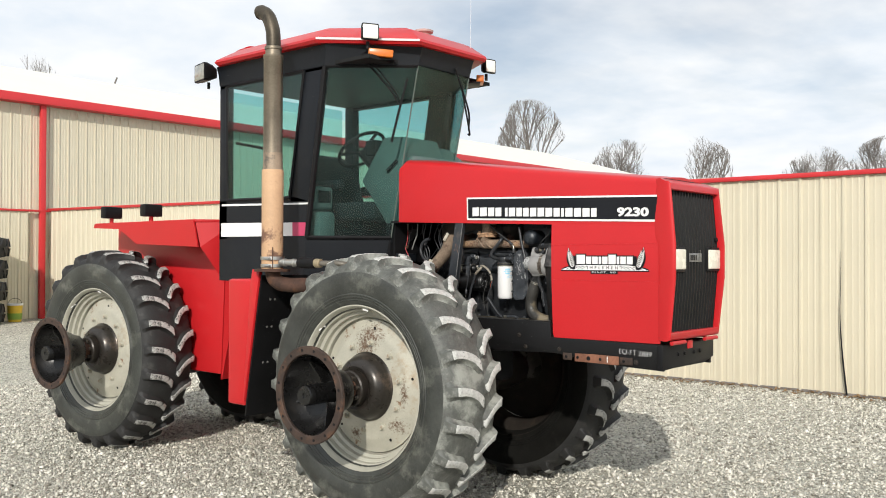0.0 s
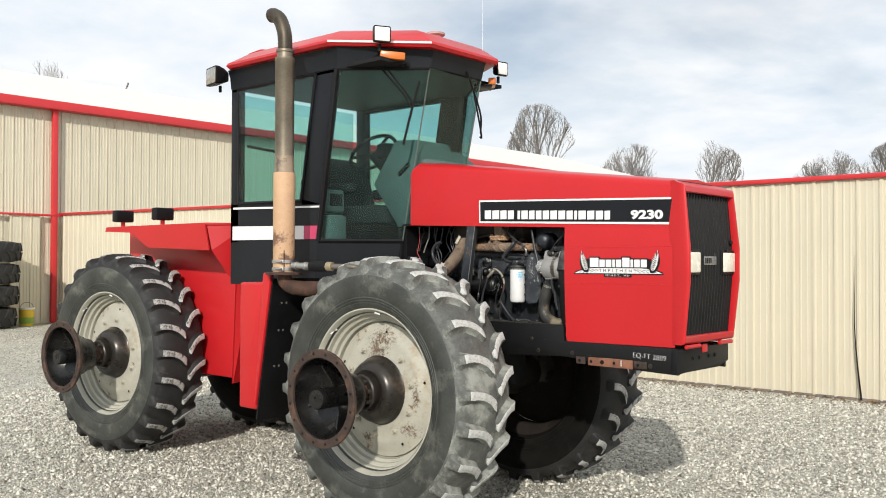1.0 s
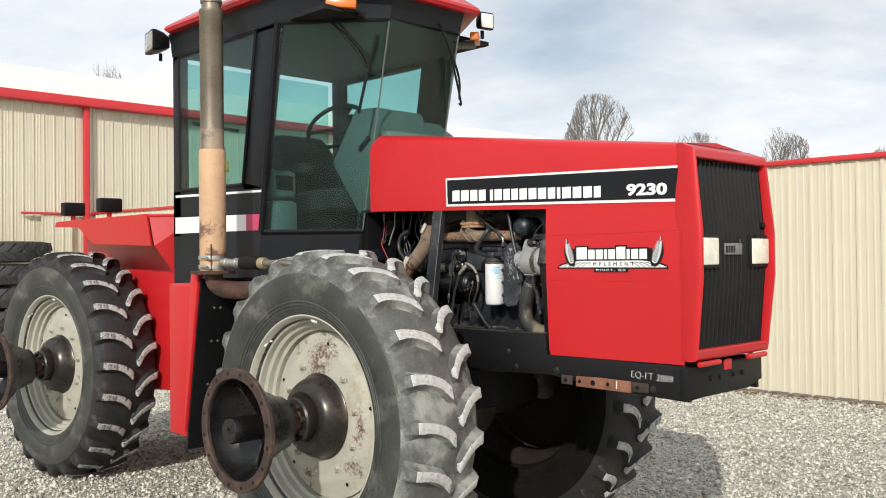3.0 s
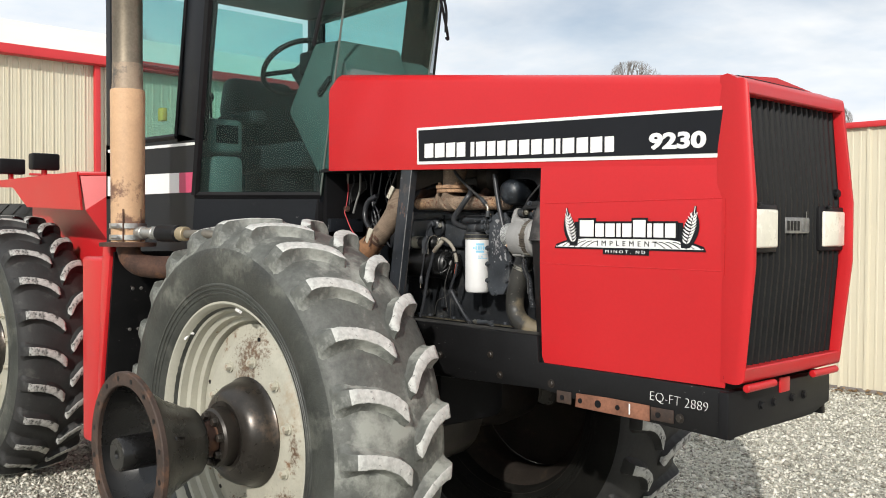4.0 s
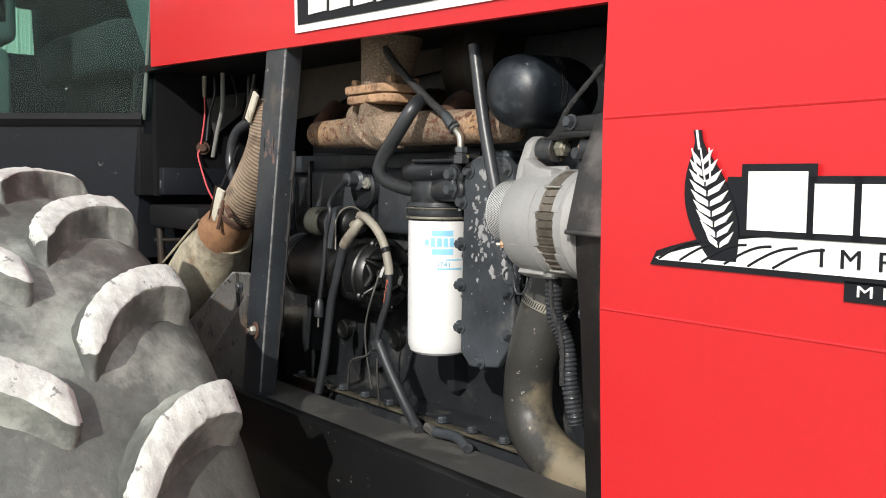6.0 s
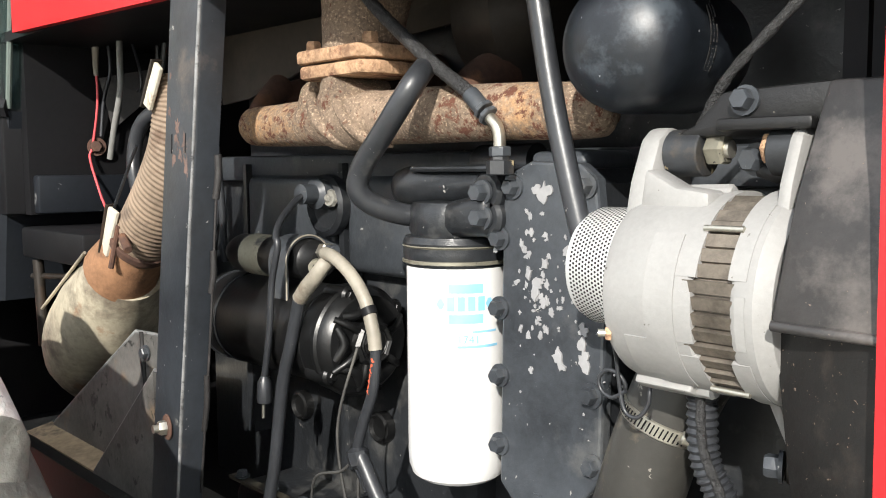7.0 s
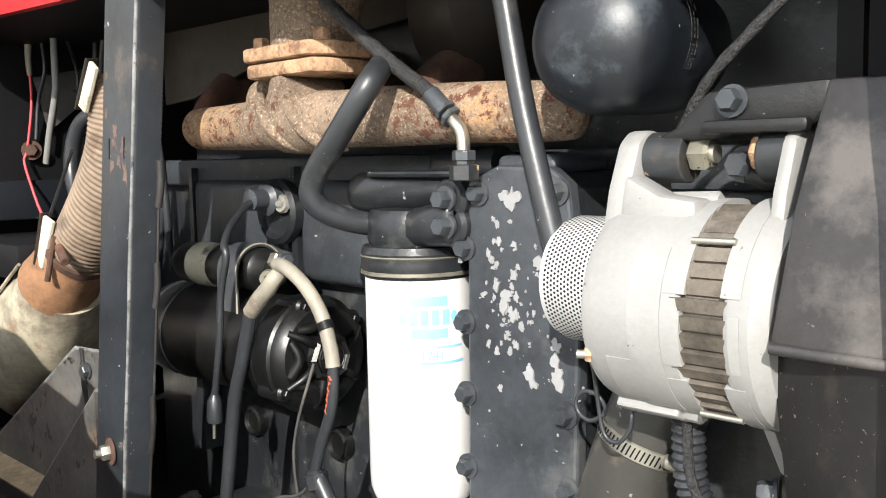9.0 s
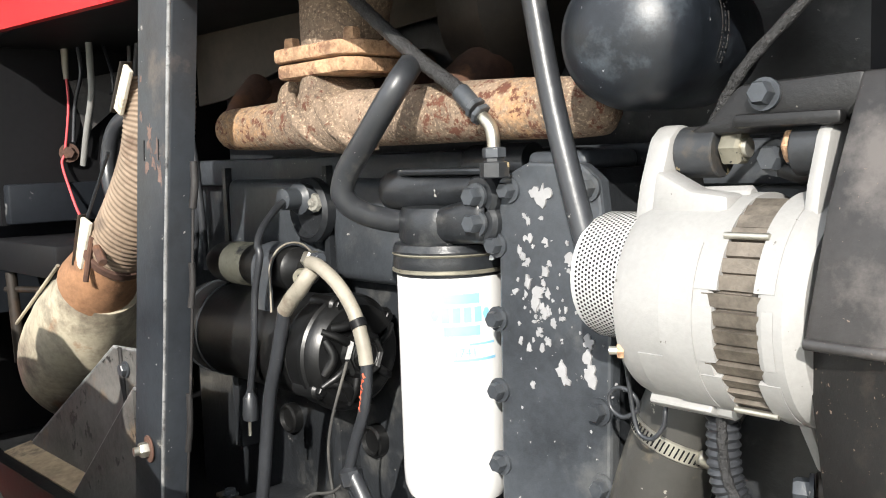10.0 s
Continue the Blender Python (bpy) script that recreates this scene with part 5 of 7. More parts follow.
def cab_lamps():
    lens = paint("lamp_lens", (0.85, 0.84, 0.78), 0.2, coat=0.6, var=0.05)
    amber = paint("amber_plastic", (0.62, 0.16, 0.015), 0.35, coat=0.4, var=0.1)

    # the same lens, coloured dim to suit the way its lamp faces the light
    dim_lens = paint("dim_lamp_glass", (0.3, 0.3, 0.27), 0.15, coat=0.5, var=0.5, scale=14, dirt=(0.1, 0.1, 0.095), amount=0.45, dscale=12)

    def work_lamp(at, turn, size, label, face=lens):
        w, d, h = size
        lamp = part("work_lamp", loft([[(x * f, yy, z * f) for x, z in ((-w, -h * 0.8), (-w * 0.9, -h), (w * 0.9, -h), (w, -h * 0.8), (w, h * 0.8), (w * 0.9, h), (-w * 0.9, h), (-w, h * 0.8))] for yy, f in ((-0.006, 1.0), (0.02, 1.0), (d * 0.6, 0.82), (d, 0.5))]), BLACK, tractor, label, matrix=pose(*at, 0, 0, turn))
        part("lens", box((-w * 0.9, -0.012, -h * 0.88), (w * 0.9, 0.004, h * 0.88), 0.008), face, lamp, "clear lens" if face == lens else "lens coloured dim for its facing")
        part("bracket", rod((0, d * 0.6, -h), (0, d * 0.6, -h - 0.05), 0.012), BLACK, lamp)

    work_lamp((-0.1, -0.65, 3.18), 62, (0.06, 0.1, 0.055), "black work lamp on the cab front corner")
    work_lamp((-1.86, -0.8, 3.11), -12, (0.1, 0.12, 0.07), "black work lamp on the cab rear corner", dim_lens)
    work_lamp((0.03, 0.5, 3.115), 78, (0.05, 0.08, 0.052), "black work lamp on the far cab corner")
    for (x, y, z, t) in ((-0.1, -0.55, 3.05, 48), (-0.07, 0.5, 3.02, 130)):
        bar = part("marker_lamp", box((-0.085, -0.028, -0.026), (0.085, 0.028, 0.026), 0.008), amber, tractor, "amber marker lamp", matrix=pose(x, y, z, 0, 4 if y < 0 else 0, t))
        part("bracket", box((-0.1, 0.0, -0.04), (0.1, 0.14, -0.028), 0.003), BLACK, bar)
    part("wiper_motor", box((-0.42, -0.55, 3.03), (-0.2, -0.42, 3.09), 0.02), BLACK, tractor, "black wiper motor housing")
    wip = bmesh.new()
    tube([(-0.27, -0.54, 3.03), (-0.13, -0.42, 2.82), (-0.085, -0.385, 2.72)], 0.007, 8, bm=wip)
    tube([(-0.235, -0.52, 3.03), (-0.11, -0.405, 2.82), (-0.07, -0.375, 2.72)], 0.005, 8, bm=wip)
    tube([(-0.04, -0.345, 2.9), (-0.08, -0.372, 2.72), (-0.14, -0.4, 2.46)], 0.009, 8, bm=wip)
    part("wiper", wip, BLACK, tractor, "black corner wiper")
    wip = bmesh.new()
    tube([(0.02, 0.1, 3.03), (0.02, 0.25, 2.75), (0.0, 0.28, 2.6)], 0.007, 8, bm=wip)
    tube([(0.0, 0.2, 2.9), (-0.01, 0.3, 2.6), (-0.03, 0.31, 2.58)], 0.007, 8, bm=wip)
    part("wiper", wip, BLACK, tractor, "black windscreen wiper")


cab_lamps()


def cab_inside():
    cloth = paint("dark_seat_cloth", (0.02, 0.023, 0.024), 0.95, var=0.08, scale=5, bump=0)
    trim = paint("grey_green_trim", (0.09, 0.13, 0.12), 0.7, var=0.12, scale=4)
    part("cab_floor", box((-1.69, -0.66, 1.6), (-0.72, 0.66, 1.7), 0.01), paint("dark_floor_mat", (0.03, 0.032, 0.03), 0.9), tractor)
    seat = part("seat", bevel(loft([[(x, y, z) for x, y in ((-1.15, -0.26), (-0.55, -0.26), (-0.5, -0.2), (-0.5, 0.2), (-0.55, 0.26), (-1.15, 0.26))] for z in (1.93, 2.0, 2.07)]), 0.03, 3), cloth, tractor, "dark cloth driver's seat")
    part("backrest", bevel(loft([[(-1.22, -0.26, 2.0), (-1.04, -0.26, 2.0), (-1.04, 0.26, 2.0), (-1.22, 0.26, 2.0)], [(-1.3, -0.25, 2.3), (-1.12, -0.25, 2.3), (-1.12, 0.25, 2.3), (-1.3, 0.25, 2.3)],
                            [(-1.36, -0.19, 2.48), (-1.24, -0.19, 2.48), (-1.24, 0.19, 2.48), (-1.36, 0.19, 2.48)]]), 0.04, 3), cloth, seat)
    part("seat_base", box((-1.1, -0.2, 1.7), (-0.65, 0.2, 1.95), 0.02), BLACK, seat)
    for s in (-1, 1):
        part("armrest", box((-1.15, s * 0.3 - 0.045, 2.16), (-0.75, s * 0.3 + 0.045, 2.24), 0.03, 3), cloth, seat)
    pod = part("control_pod", box((-1.02, -0.61, 2.0), (-0.7, -0.43, 2.17), 0.025, 3), trim, tractor, "grey-green control pod on the console")
    part("pod_slot", box((-0.95, -0.614, 2.06), (-0.78, -0.605, 2.13), 0.004), BLACK, pod)
    part("pod_face", box((-0.704, -0.58, 2.05), (-0.697, -0.46, 2.14), 0.003), BLACK, pod)
    part("side_console", box((-1.05, -0.62, 1.7), (-0.64, -0.46, 1.985), 0.03), trim, tractor, "grey-green control console")
    dash = prism([(-0.63, 2.225), (-0.4, 2.535), (-0.2, 2.525), (-0.13, 2.36), (-0.2, 1.95), (-0.34, 1.8), (-0.37, 1.9)], -0.22, 0.16, w=0.02)
    part("dash_tower", dash, trim, tractor, "grey-green dash tower")
    part("dash_cowl", prism([(-0.3, 2.5), (-0.1, 2.36), (-0.1, 2.3), (-0.3, 2.3)], -0.2, 0.4, w=0.02), trim, tractor)
    part("dash_handle", box((-0.36, -0.236, 2.3), (-0.24, -0.222, 2.33), 0.003), BLACK, tractor, matrix=pose(-0.3, 0, 2.315, 0, -35, 0) @ pose(0.3, 0, -2.315))
    hub = Vector((-0.8, -0.05, 2.49))
    way = Vector((-0.62, 0.0, 0.78))
    wheel = part("steering_wheel", lathe([(0.19 + 0.014 * math.cos(k), 0.014 * math.sin(k)) for k in (2 * math.pi * i / 10 for i in range(10))], 40, hub, way, closed=True), BLACK, tractor, "black steering wheel")
    u, v, d = frame_for(way)
    for k in range(3):
        a = 2 * math.pi * k / 3 + 0.6
        part("spoke", rod(hub - d * 0.02, hub + (u * math.cos(a) + v * math.sin(a)) * 0.185, 0.013, n=8), BLACK, wheel)
    part("column", rod(hub - d * 0.03, (-0.5, -0.05, 2.2), 0.045, n=14), BLACK, wheel)
    part("switch_pod", box((-0.72, -0.1, 2.43), (-0.6, 0.02, 2.55), 0.02), BLACK, wheel)
    part("spinner_knob", lathe([(0.01, 0), (0.012, 0.03), (0.03, 0.04), (0.03, 0.07), (0.01, 0.075)], 14, hub + v * 0.1 + u * 0.16, way), BLACK, wheel)
    part("yellow_lever", box((-1.3, -0.6, 2.2), (-1.24, -0.57, 2.27), 0.008), paint("yellow_grip", (0.6, 0.45, 0.05), 0.5), tractor, "yellow lever grip")
    part("grab_bar", rod((-1.68, -0.58, 2.56), (-1.25, -0.5, 2.47), 0.012, n=8), BLACK, tractor)
    for x, y, h in ((-0.95, -0.5, 0.45), (-0.85, -0.52, 0.3), (-1.1, -0.48, 0.25)):
        lev = tube([(x, y, 1.97), (x - 0.02, y, 1.97 + h)], 0.007, 8, steps=2)
        lathe([(0.01, 0), (0.02, 0.02), (0.012, 0.045)], 10, (x - 0.02, y, 1.97 + h), (0, 0, 1), bm=lev)
        part("lever", lev, BLACK, tractor, "black control lever")


cab_inside()


# ---- engine bay ----
ENGINE_BLACK = paint("engine_black", (0.019, 0.021, 0.024), 0.33, var=0.45, scale=9, grain=110, bump=0.16, dirt=(0.075, 0.075, 0.073), amount=0.4, dscale=11, spots=(0.3, 0.29, 0.27), spot_amount=0.2, spot_scale=60, dist=0.004, spec=0.55)
ENGINE_GREY = paint("dusty_engine_paint", (0.042, 0.047, 0.054), 0.34, var=0.4, scale=8, grain=120, bump=0.14, dirt=(0.085, 0.088, 0.09), amount=0.38, dscale=12, spots=(0.36, 0.35, 0.33), spot_amount=0.21, spot_scale=65, dist=0.004, spec=0.5)
CAP_BLACK = paint("oily_gloss_black", (0.0065, 0.0067, 0.007), 0.34, var=0.4, scale=18, grain=120, bump=0.16, dirt=(0.02, 0.019, 0.018), amount=0.34, dscale=24, spec=0.45)
HOSE = paint("dull_rubber_hose", (0.026, 0.028, 0.032), 0.35, var=0.3, scale=10, bump=0.18, dirt=(0.075, 0.074, 0.07), amount=0.33, dscale=14, spots=(0.25, 0.24, 0.23), spot_amount=0.19, spot_scale=60, spec=0.6)
BRAID = paint("braided_sleeve", (0.036, 0.036, 0.037), 0.45, metal=0.2, var=0.5, scale=260, grain=420, bump=1.0, dist=0.003)
SCALE_GREY = paint("flame_scaled_casting", (0.2, 0.145, 0.103), 0.92, var=0.5, scale=14, grain=300, bump=1.0, dirt=(0.46, 0.345, 0.24), amount=0.47, dscale=330,
                   spots=(0.1, 0.073, 0.054), spot_amount=0.47, spot_scale=210, spot_edge=0.14)
SCALE_TAN = stained("orange_scaled_casting", SCALE_GREY, ((0.35, -0.19, 1.74, 0.12, 0.09), (0.79, -0.19, 1.742, 0.04, 0.07)), (0.56, 0.34, 0.17), (0.4, 0.22, 0.105), ragged=120.0, soft=0.3)
MANIFOLD = stained("rust_flecked_manifold", SCALE_TAN, ((0.38, -0.64, 1.75, 0.25, 0.3), (0.78, -0.58, 1.75, 0.2, 0.2)), (0.15, 0.055, 0.03), (0.085, 0.034, 0.022), ragged=70.0, soft=0.05)
FLANGE_RUST = paint("pale_orange_rust", (0.5, 0.31, 0.185), 0.92, var=0.5, scale=26, grain=260, bump=1.0, dirt=(0.2, 0.115, 0.07), amount=0.55, dscale=40, spots=(0.13, 0.052, 0.033), spot_amount=0.43, spot_scale=34, spot_edge=0.1)
ALLOY = paint("cast_aluminium", (0.285, 0.282, 0.275), 0.6, metal=0.1, var=0.12, scale=14, grain=240, bump=0.16, dirt=(0.225, 0.22, 0.21), amount=0.36, dscale=9, spots=(0.13, 0.12, 0.11), spot_amount=0.18, spot_scale=70)
STEEL = paint("plated_steel", (0.5, 0.48, 0.42), 0.35, metal=0.9, var=0.25, scale=25, dirt=(0.3, 0.2, 0.1), amount=0.25, dscale=30)
FILTER_WHITE = paint("white_enamel_can", (0.7, 0.7, 0.695), 0.35, var=0.03, scale=5, bump=0.01, coat=0.2, dirt=(0.6, 0.57, 0.5), amount=0.14, dscale=9)
LAMINATE = paint("brown_laminations", (0.13, 0.112, 0.092), 0.55, metal=0.4, var=0.45, scale=45, grain=300, bump=0.3)
DUCT = paint("scorched_beige_duct", (0.44, 0.395, 0.3), 0.5, var=0.35, scale=6, dirt=(0.12, 0.105, 0.085), amount=0.54, dscale=5, bump=0.3, spots=(0.26, 0.12, 0.055), spot_amount=0.3, spot_scale=12, spot_edge=0.12)
# dark stains paint in shade by the post, besides rust on the top edge
DUCT_POT = stained("scorched_shaded_pot", DUCT, ((0.09, -0.25, 1.5, 0.13, 0.2), (0.03, -0.25, 1.57, 0.1, 0.05), (-0.1, -0.25, 1.32, 0.2, 0.06)), (0.17, 0.135, 0.1), (0.08, 0.06, 0.045), ragged=22.0, soft=0.3)
BELLOWS = paint("tan_wrapped_hose", (0.21, 0.155, 0.11), 0.75, var=0.35, scale=12, bump=0.4, dirt=(0.1, 0.073, 0.055), amount=0.52, dscale=9, spots=(0.07, 0.035, 0.02), spot_amount=0.3, spot_scale=14, spot_edge=0.15)
RAD_HOSE = paint("scuffed_radiator_hose", (0.035, 0.034, 0.031), 0.42, var=0.3, scale=6, dirt=(0.2, 0.165, 0.11), amount=0.42, dscale=4.5, bump=0.2, spots=(0.24, 0.23, 0.2), spot_amount=0.22, spot_scale=45)
# near-black base paints in the leg's shade; the brown specks are its own
SHROUD_SHADED = paint("speckled_shaded_shroud", (0.007, 0.0066, 0.0064), 0.45, var=0.4, scale=10, grain=140, bump=0.2, dirt=(0.024, 0.02, 0.017), amount=0.36, dscale=16, spots=(0.15, 0.11, 0.085), spot_amount=0.27, spot_scale=150, dist=0.002)
PALE = paint("pale_sleeve", (0.27, 0.245, 0.2), 0.5, var=0.25, scale=14, dirt=(0.15, 0.12, 0.09), amount=0.36, dscale=18)
SHROUD = paint("dusty_shroud", (0.028, 0.0265, 0.0265), 0.42, var=0.4, scale=8, grain=140, bump=0.14, dirt=(0.1, 0.09, 0.085), amount=0.46, dscale=9, spots=(0.14, 0.11, 0.09), spot_amount=0.24, spot_scale=140, dist=0.002)
RUSTY_SHEET = paint("rusty_sheet", (0.1, 0.097, 0.092), 0.45, var=0.5, scale=14, bump=0.4, dirt=(0.17, 0.12, 0.075), amount=0.36, dscale=8, spots=(0.015, 0.015, 0.015), spot_amount=0.3, spot_scale=25)
RUSTY_FLOOR = paint("rust_dusted_sheet", (0.3, 0.225, 0.145), 0.85, var=0.4, scale=16, bump=0.5, dirt=(0.09, 0.07, 0.055), amount=0.46, dscale=16)
PALE_EDGE = paint("mottled_pale_edge", (0.17, 0.172, 0.172), 0.45, var=0.5, scale=40, bump=0.3, dirt=(0.04, 0.04, 0.042), amount=0.46, dscale=70)
POST_BLACK = paint("worn_black_post", (0.026, 0.03, 0.036), 0.34, var=0.4, scale=7, grain=80, bump=0.22, dirt=(0.095, 0.08, 0.072), amount=0.36, dscale=9, spots=(0.34, 0.33, 0.31), spot_amount=0.19, spot_scale=45, spec=0.6)
BLUE = paint("pale_blue_print", (0.25, 0.55, 0.75), 0.45, var=0.1, scale=60)
BRACKET_BLACK = paint("oily_bracket_black", (0.008, 0.008, 0.0085), 0.46, var=0.4, scale=14, grain=110, bump=0.3, dirt=(0.026, 0.024, 0.021), amount=0.42, dscale=16, spots=(0.16, 0.15, 0.13), spot_amount=0.2, spot_scale=70, spec=0.45)
BUSH = paint("chipped_bush", (0.025, 0.027, 0.03), 0.4, var=0.4, scale=20, bump=0.3, dirt=(0.06, 0.05, 0.04), amount=0.4, dscale=30, spots=(0.42, 0.34, 0.2), spot_amount=0.34, spot_scale=38)
BRASSY = paint("worn_brass_plating", (0.25, 0.235, 0.185), 0.45, metal=0.5, var=0.3, scale=30, spots=(0.04, 0.04, 0.04), spot_amount=0.37, spot_scale=90)


def block():
    b = part("engine_block", box((-0.02, -0.055, 1.18), (1.06, 0.25, 1.705), 0.012), ENGINE_BLACK, tractor, "oily black engine block")
    part("cylinder_head", box((0.05, -0.02, 1.70), (1.05, 0.22, 1.9), 0.012), ENGINE_BLACK, b)
    part("heat_shield", slab([(0.02, -0.045, 1.795), (0.1, -0.045, 1.8), (0.3, -0.04, 1.845), (0.66, -0.035, 1.87), (0.66, -0.035, 1.925), (0.02, -0.045, 1.925)], 0.004), paint("browned_shield", (0.055, 0.043, 0.032), 0.65, var=0.3, scale=6, dirt=(0.024, 0.019, 0.015), amount=0.45), b, "heat-browned shield plate", smooth=0)
    part("head_rail", box((0.02, -0.075, 1.675), (1.0, -0.04, 1.712), 0.006), ENGINE_GREY, b)
    part("oil_pan", box((0.2, -0.15, 1.1), (0.98, 0.2, 1.255), 0.02), ENGINE_BLACK, b)
    part("pan_flange", box((0.2, -0.155, 1.2575), (0.92, -0.14, 1.263), 0.001), paint("greasy_gasket", (0.07, 0.062, 0.045), 0.5, var=0.5, scale=30, dirt=(0.03, 0.03, 0.03), amount=0.5, dscale=25), b, "greasy yellowish pan flange")
    for k in range(10):
        part("pan_bolt", bolt((0.23 + k * 0.074, -0.15, 1.266), (0, 0, 1), 0.008, 0.008), ENGINE_GREY, b)
    # cast side covers, ribs and plugs of the block
    for x0, x1 in ((0.15, 0.36), (0.39, 0.6)):
        part("side_cover", box((x0, -0.085, 1.56), (x1, -0.05, 1.685), 0.014, 3), ENGINE_GREY, b, "cast side cover")
    for x in (0.14, 0.375, 0.61):
        part("cast_rib", prism([(x, 1.3), (x + 0.018, 1.3), (x + 0.012, 1.7), (x + 0.004, 1.7)], -0.085, -0.05), ENGINE_BLACK, b)
    part("core_plug", lathe([(0.04, 0.0), (0.04, 0.012), (0.034, 0.016), (0.03, 0.008), (0.005, 0.006)], 28, (0.364, -0.085, 1.646), (0, -1, 0)), ENGINE_BLACK, b)
    part("sensor", lathe([(0.02, 0.0), (0.02, 0.02), (0.013, 0.025), (0.013, 0.045), (0.004, 0.047)], 14, (0.358, -0.088, 1.661), (0.1, -1, 0)), ENGINE_GREY, b, "small sender unit")
    part("sender_crust", lathe([(0.009, 0.0), (0.012, 0.004), (0.01, 0.009), (0.0065, 0.01), (0.003, 0.014)], 9, (0.379, -0.094, 1.655), (0.2, -1, 0.1)), paint("crusted_grey", (0.24, 0.235, 0.21), 0.9, var=0.4, scale=60, grain=300, bump=1.0, dirt=(0.1, 0.1, 0.09), amount=0.5, dscale=90), b)
    for x, z in ((0.25, 1.355), (0.43, 1.36)):
        part("boss", lathe([(0.021, 0.0), (0.02, 0.012), (0.0165, 0.014), (0.014, 0.009), (0.004, 0.009)], 20, (x, -0.055, z), (0, -1, 0)), CAP_BLACK, b)
    # ports between manifold and head
    for x, r in ((0.285, 0.018), (0.5, 0.022), (0.672, 0.024)):
        part("exhaust_port", tube([(x, -0.15, 1.752), (x, -0.11, 1.785), (x, -0.02, 1.81)], r, 14), RUST, b, "rust-brown exhaust port")
    # added plate that keeps the bay dark and hides the gravel below
    part("bay_floor", box((-0.55, -0.284, 1.19), (1.12, 0.284, 1.202), 0.0), BLACK, tractor, "black plate added to close the bay under the engine")
    part("far_flank", prism([(-0.1, 1.27), (-0.1, 1.9), (1.12, 1.86), (1.12, 1.27)], 0.285, 0.297), RED_DULL, tractor)
    part("bay_ceiling", box((-0.262, -0.285, 1.9), (1.13, 0.28, 1.915), 0.0), BLACK, tractor)
    part("bay_front_wall", box((1.07, -0.2, 1.18), (1.085, 0.28, 1.92), 0.0), GRILLE_BLACK, tractor, "dark radiator shroud wall")
    part("far_lower_wall", box((-0.55, 0.265, 1.2), (-0.02, 0.28, 1.9), 0.0), BLACK, tractor)
    part("bay_rear_wall", box((-0.26, -0.26, 1.62), (-0.235, 0.28, 1.92), 0.0), BLACK, tractor)
    part("inner_ledge", prism([(-0.3, 1.26), (1.125, 1.26), (1.125, 1.25), (-0.3, 1.25)], -0.284, -0.2), LEDGE, tractor, "flat top of the frame rail")


block()


def manifold():
    m = part("exhaust_manifold", tube([(0.3065, -0.1706, 1.7466), (0.3231, -0.1706, 1.7466), (0.3783, -0.1706, 1.7457), (0.5163, -0.1706, 1.7466), (0.6543, -0.1706, 1.7457), (0.7647, -0.1706, 1.7438), (0.83, -0.1706, 1.741), (0.862, -0.168, 1.7392), (0.872, -0.165, 1.739)],
                                      [0.011, 0.024, 0.0253, 0.0285, 0.028, 0.0258, 0.0245, 0.021, 0.009], 20), MANIFOLD, tractor, "rust-flecked tan exhaust manifold")
    cx, cy = 0.533, -0.1706
    part("end_boss", tube([(0.332, -0.185, 1.756), (0.318, -0.155, 1.777), (0.295, -0.115, 1.8)], [0.006, 0.013, 0.018], 16), RUST, m, "rust-brown port boss")
    part("casting_lug", tube([(0.456, -0.182, 1.76), (0.461, -0.18, 1.779), (0.468, -0.168, 1.788)], [0.013, 0.013, 0.009], 12), MANIFOLD, m)
    # twisted ridges where the branch leaves the log
    for dx in (0.0, 0.048):
        pts = []
        for k in range(9):
            a = radians(70 - 20 * k)
            pts.append((0.466 + dx + 0.0097 * k, cy - 0.031 * math.cos(a), 1.7484 + 0.031 * math.sin(a)))
        part("twist_ridge", tube(pts, [0.0035, 0.007, 0.008, 0.007, 0.003], 10), MANIFOLD, m)
    part("branch_bulge", lathe([(0.011, 0.0), (0.027, 0.007), (0.033, 0.028), (0.034, 0.064), (0.031, 0.1), (0.018, 0.115)], 28, (0.47, cy, 1.7484), (1, 0, -0.03)), MANIFOLD, m)
    part("riser", tube([(0.484, cy, 1.7466), (0.516, cy, 1.767), (0.533, cy, 1.7926)], [0.026, 0.035, 0.038], 20), MANIFOLD, m)
    for z0, z1, g in ((1.79, 1.8045, 0.0), (1.806, 1.8205, 0.004)):
        pts = [(cx + x, cy + y) for x, y in ((-0.063 - g, -0.022), (-0.052, -0.04 - g), (0.052, -0.04 - g), (0.063 + g, -0.022), (0.063 + g, 0.026), (0.052, 0.046), (-0.052, 0.046), (-0.063 - g, 0.026))]
        part("flange_plate", prism(pts, z0, z1, "z", 0.0035), FLANGE_RUST, m, "orange-rusted flange")
    for x, y in ((-0.05, -0.022), (0.05, -0.022), (-0.05, 0.028), (0.05, 0.028)):
        part("flange_bolt", bolt((cx + x, cy + y, 1.8205), (0, 0, 1), 0.0088, 0.011, 1.0), FLANGE_RUST, m)
    part("turbo_neck", tube([(0.542, cy, 1.818), (0.544, cy + 0.002, 1.857), (0.542, cy + 0.012, 1.913)], [0.043, 0.046, 0.055], 26), MANIFOLD, m, "heat-stained neck to the turbocharger")
    part("turbo_body", lathe([(0.05, 0), (0.085, 0.03), (0.09, 0.09), (0.05, 0.12)], 24, (0.6, -0.04, 1.857), (1, 0, 0)), CAST, tractor, "black turbocharger casing")


manifold()


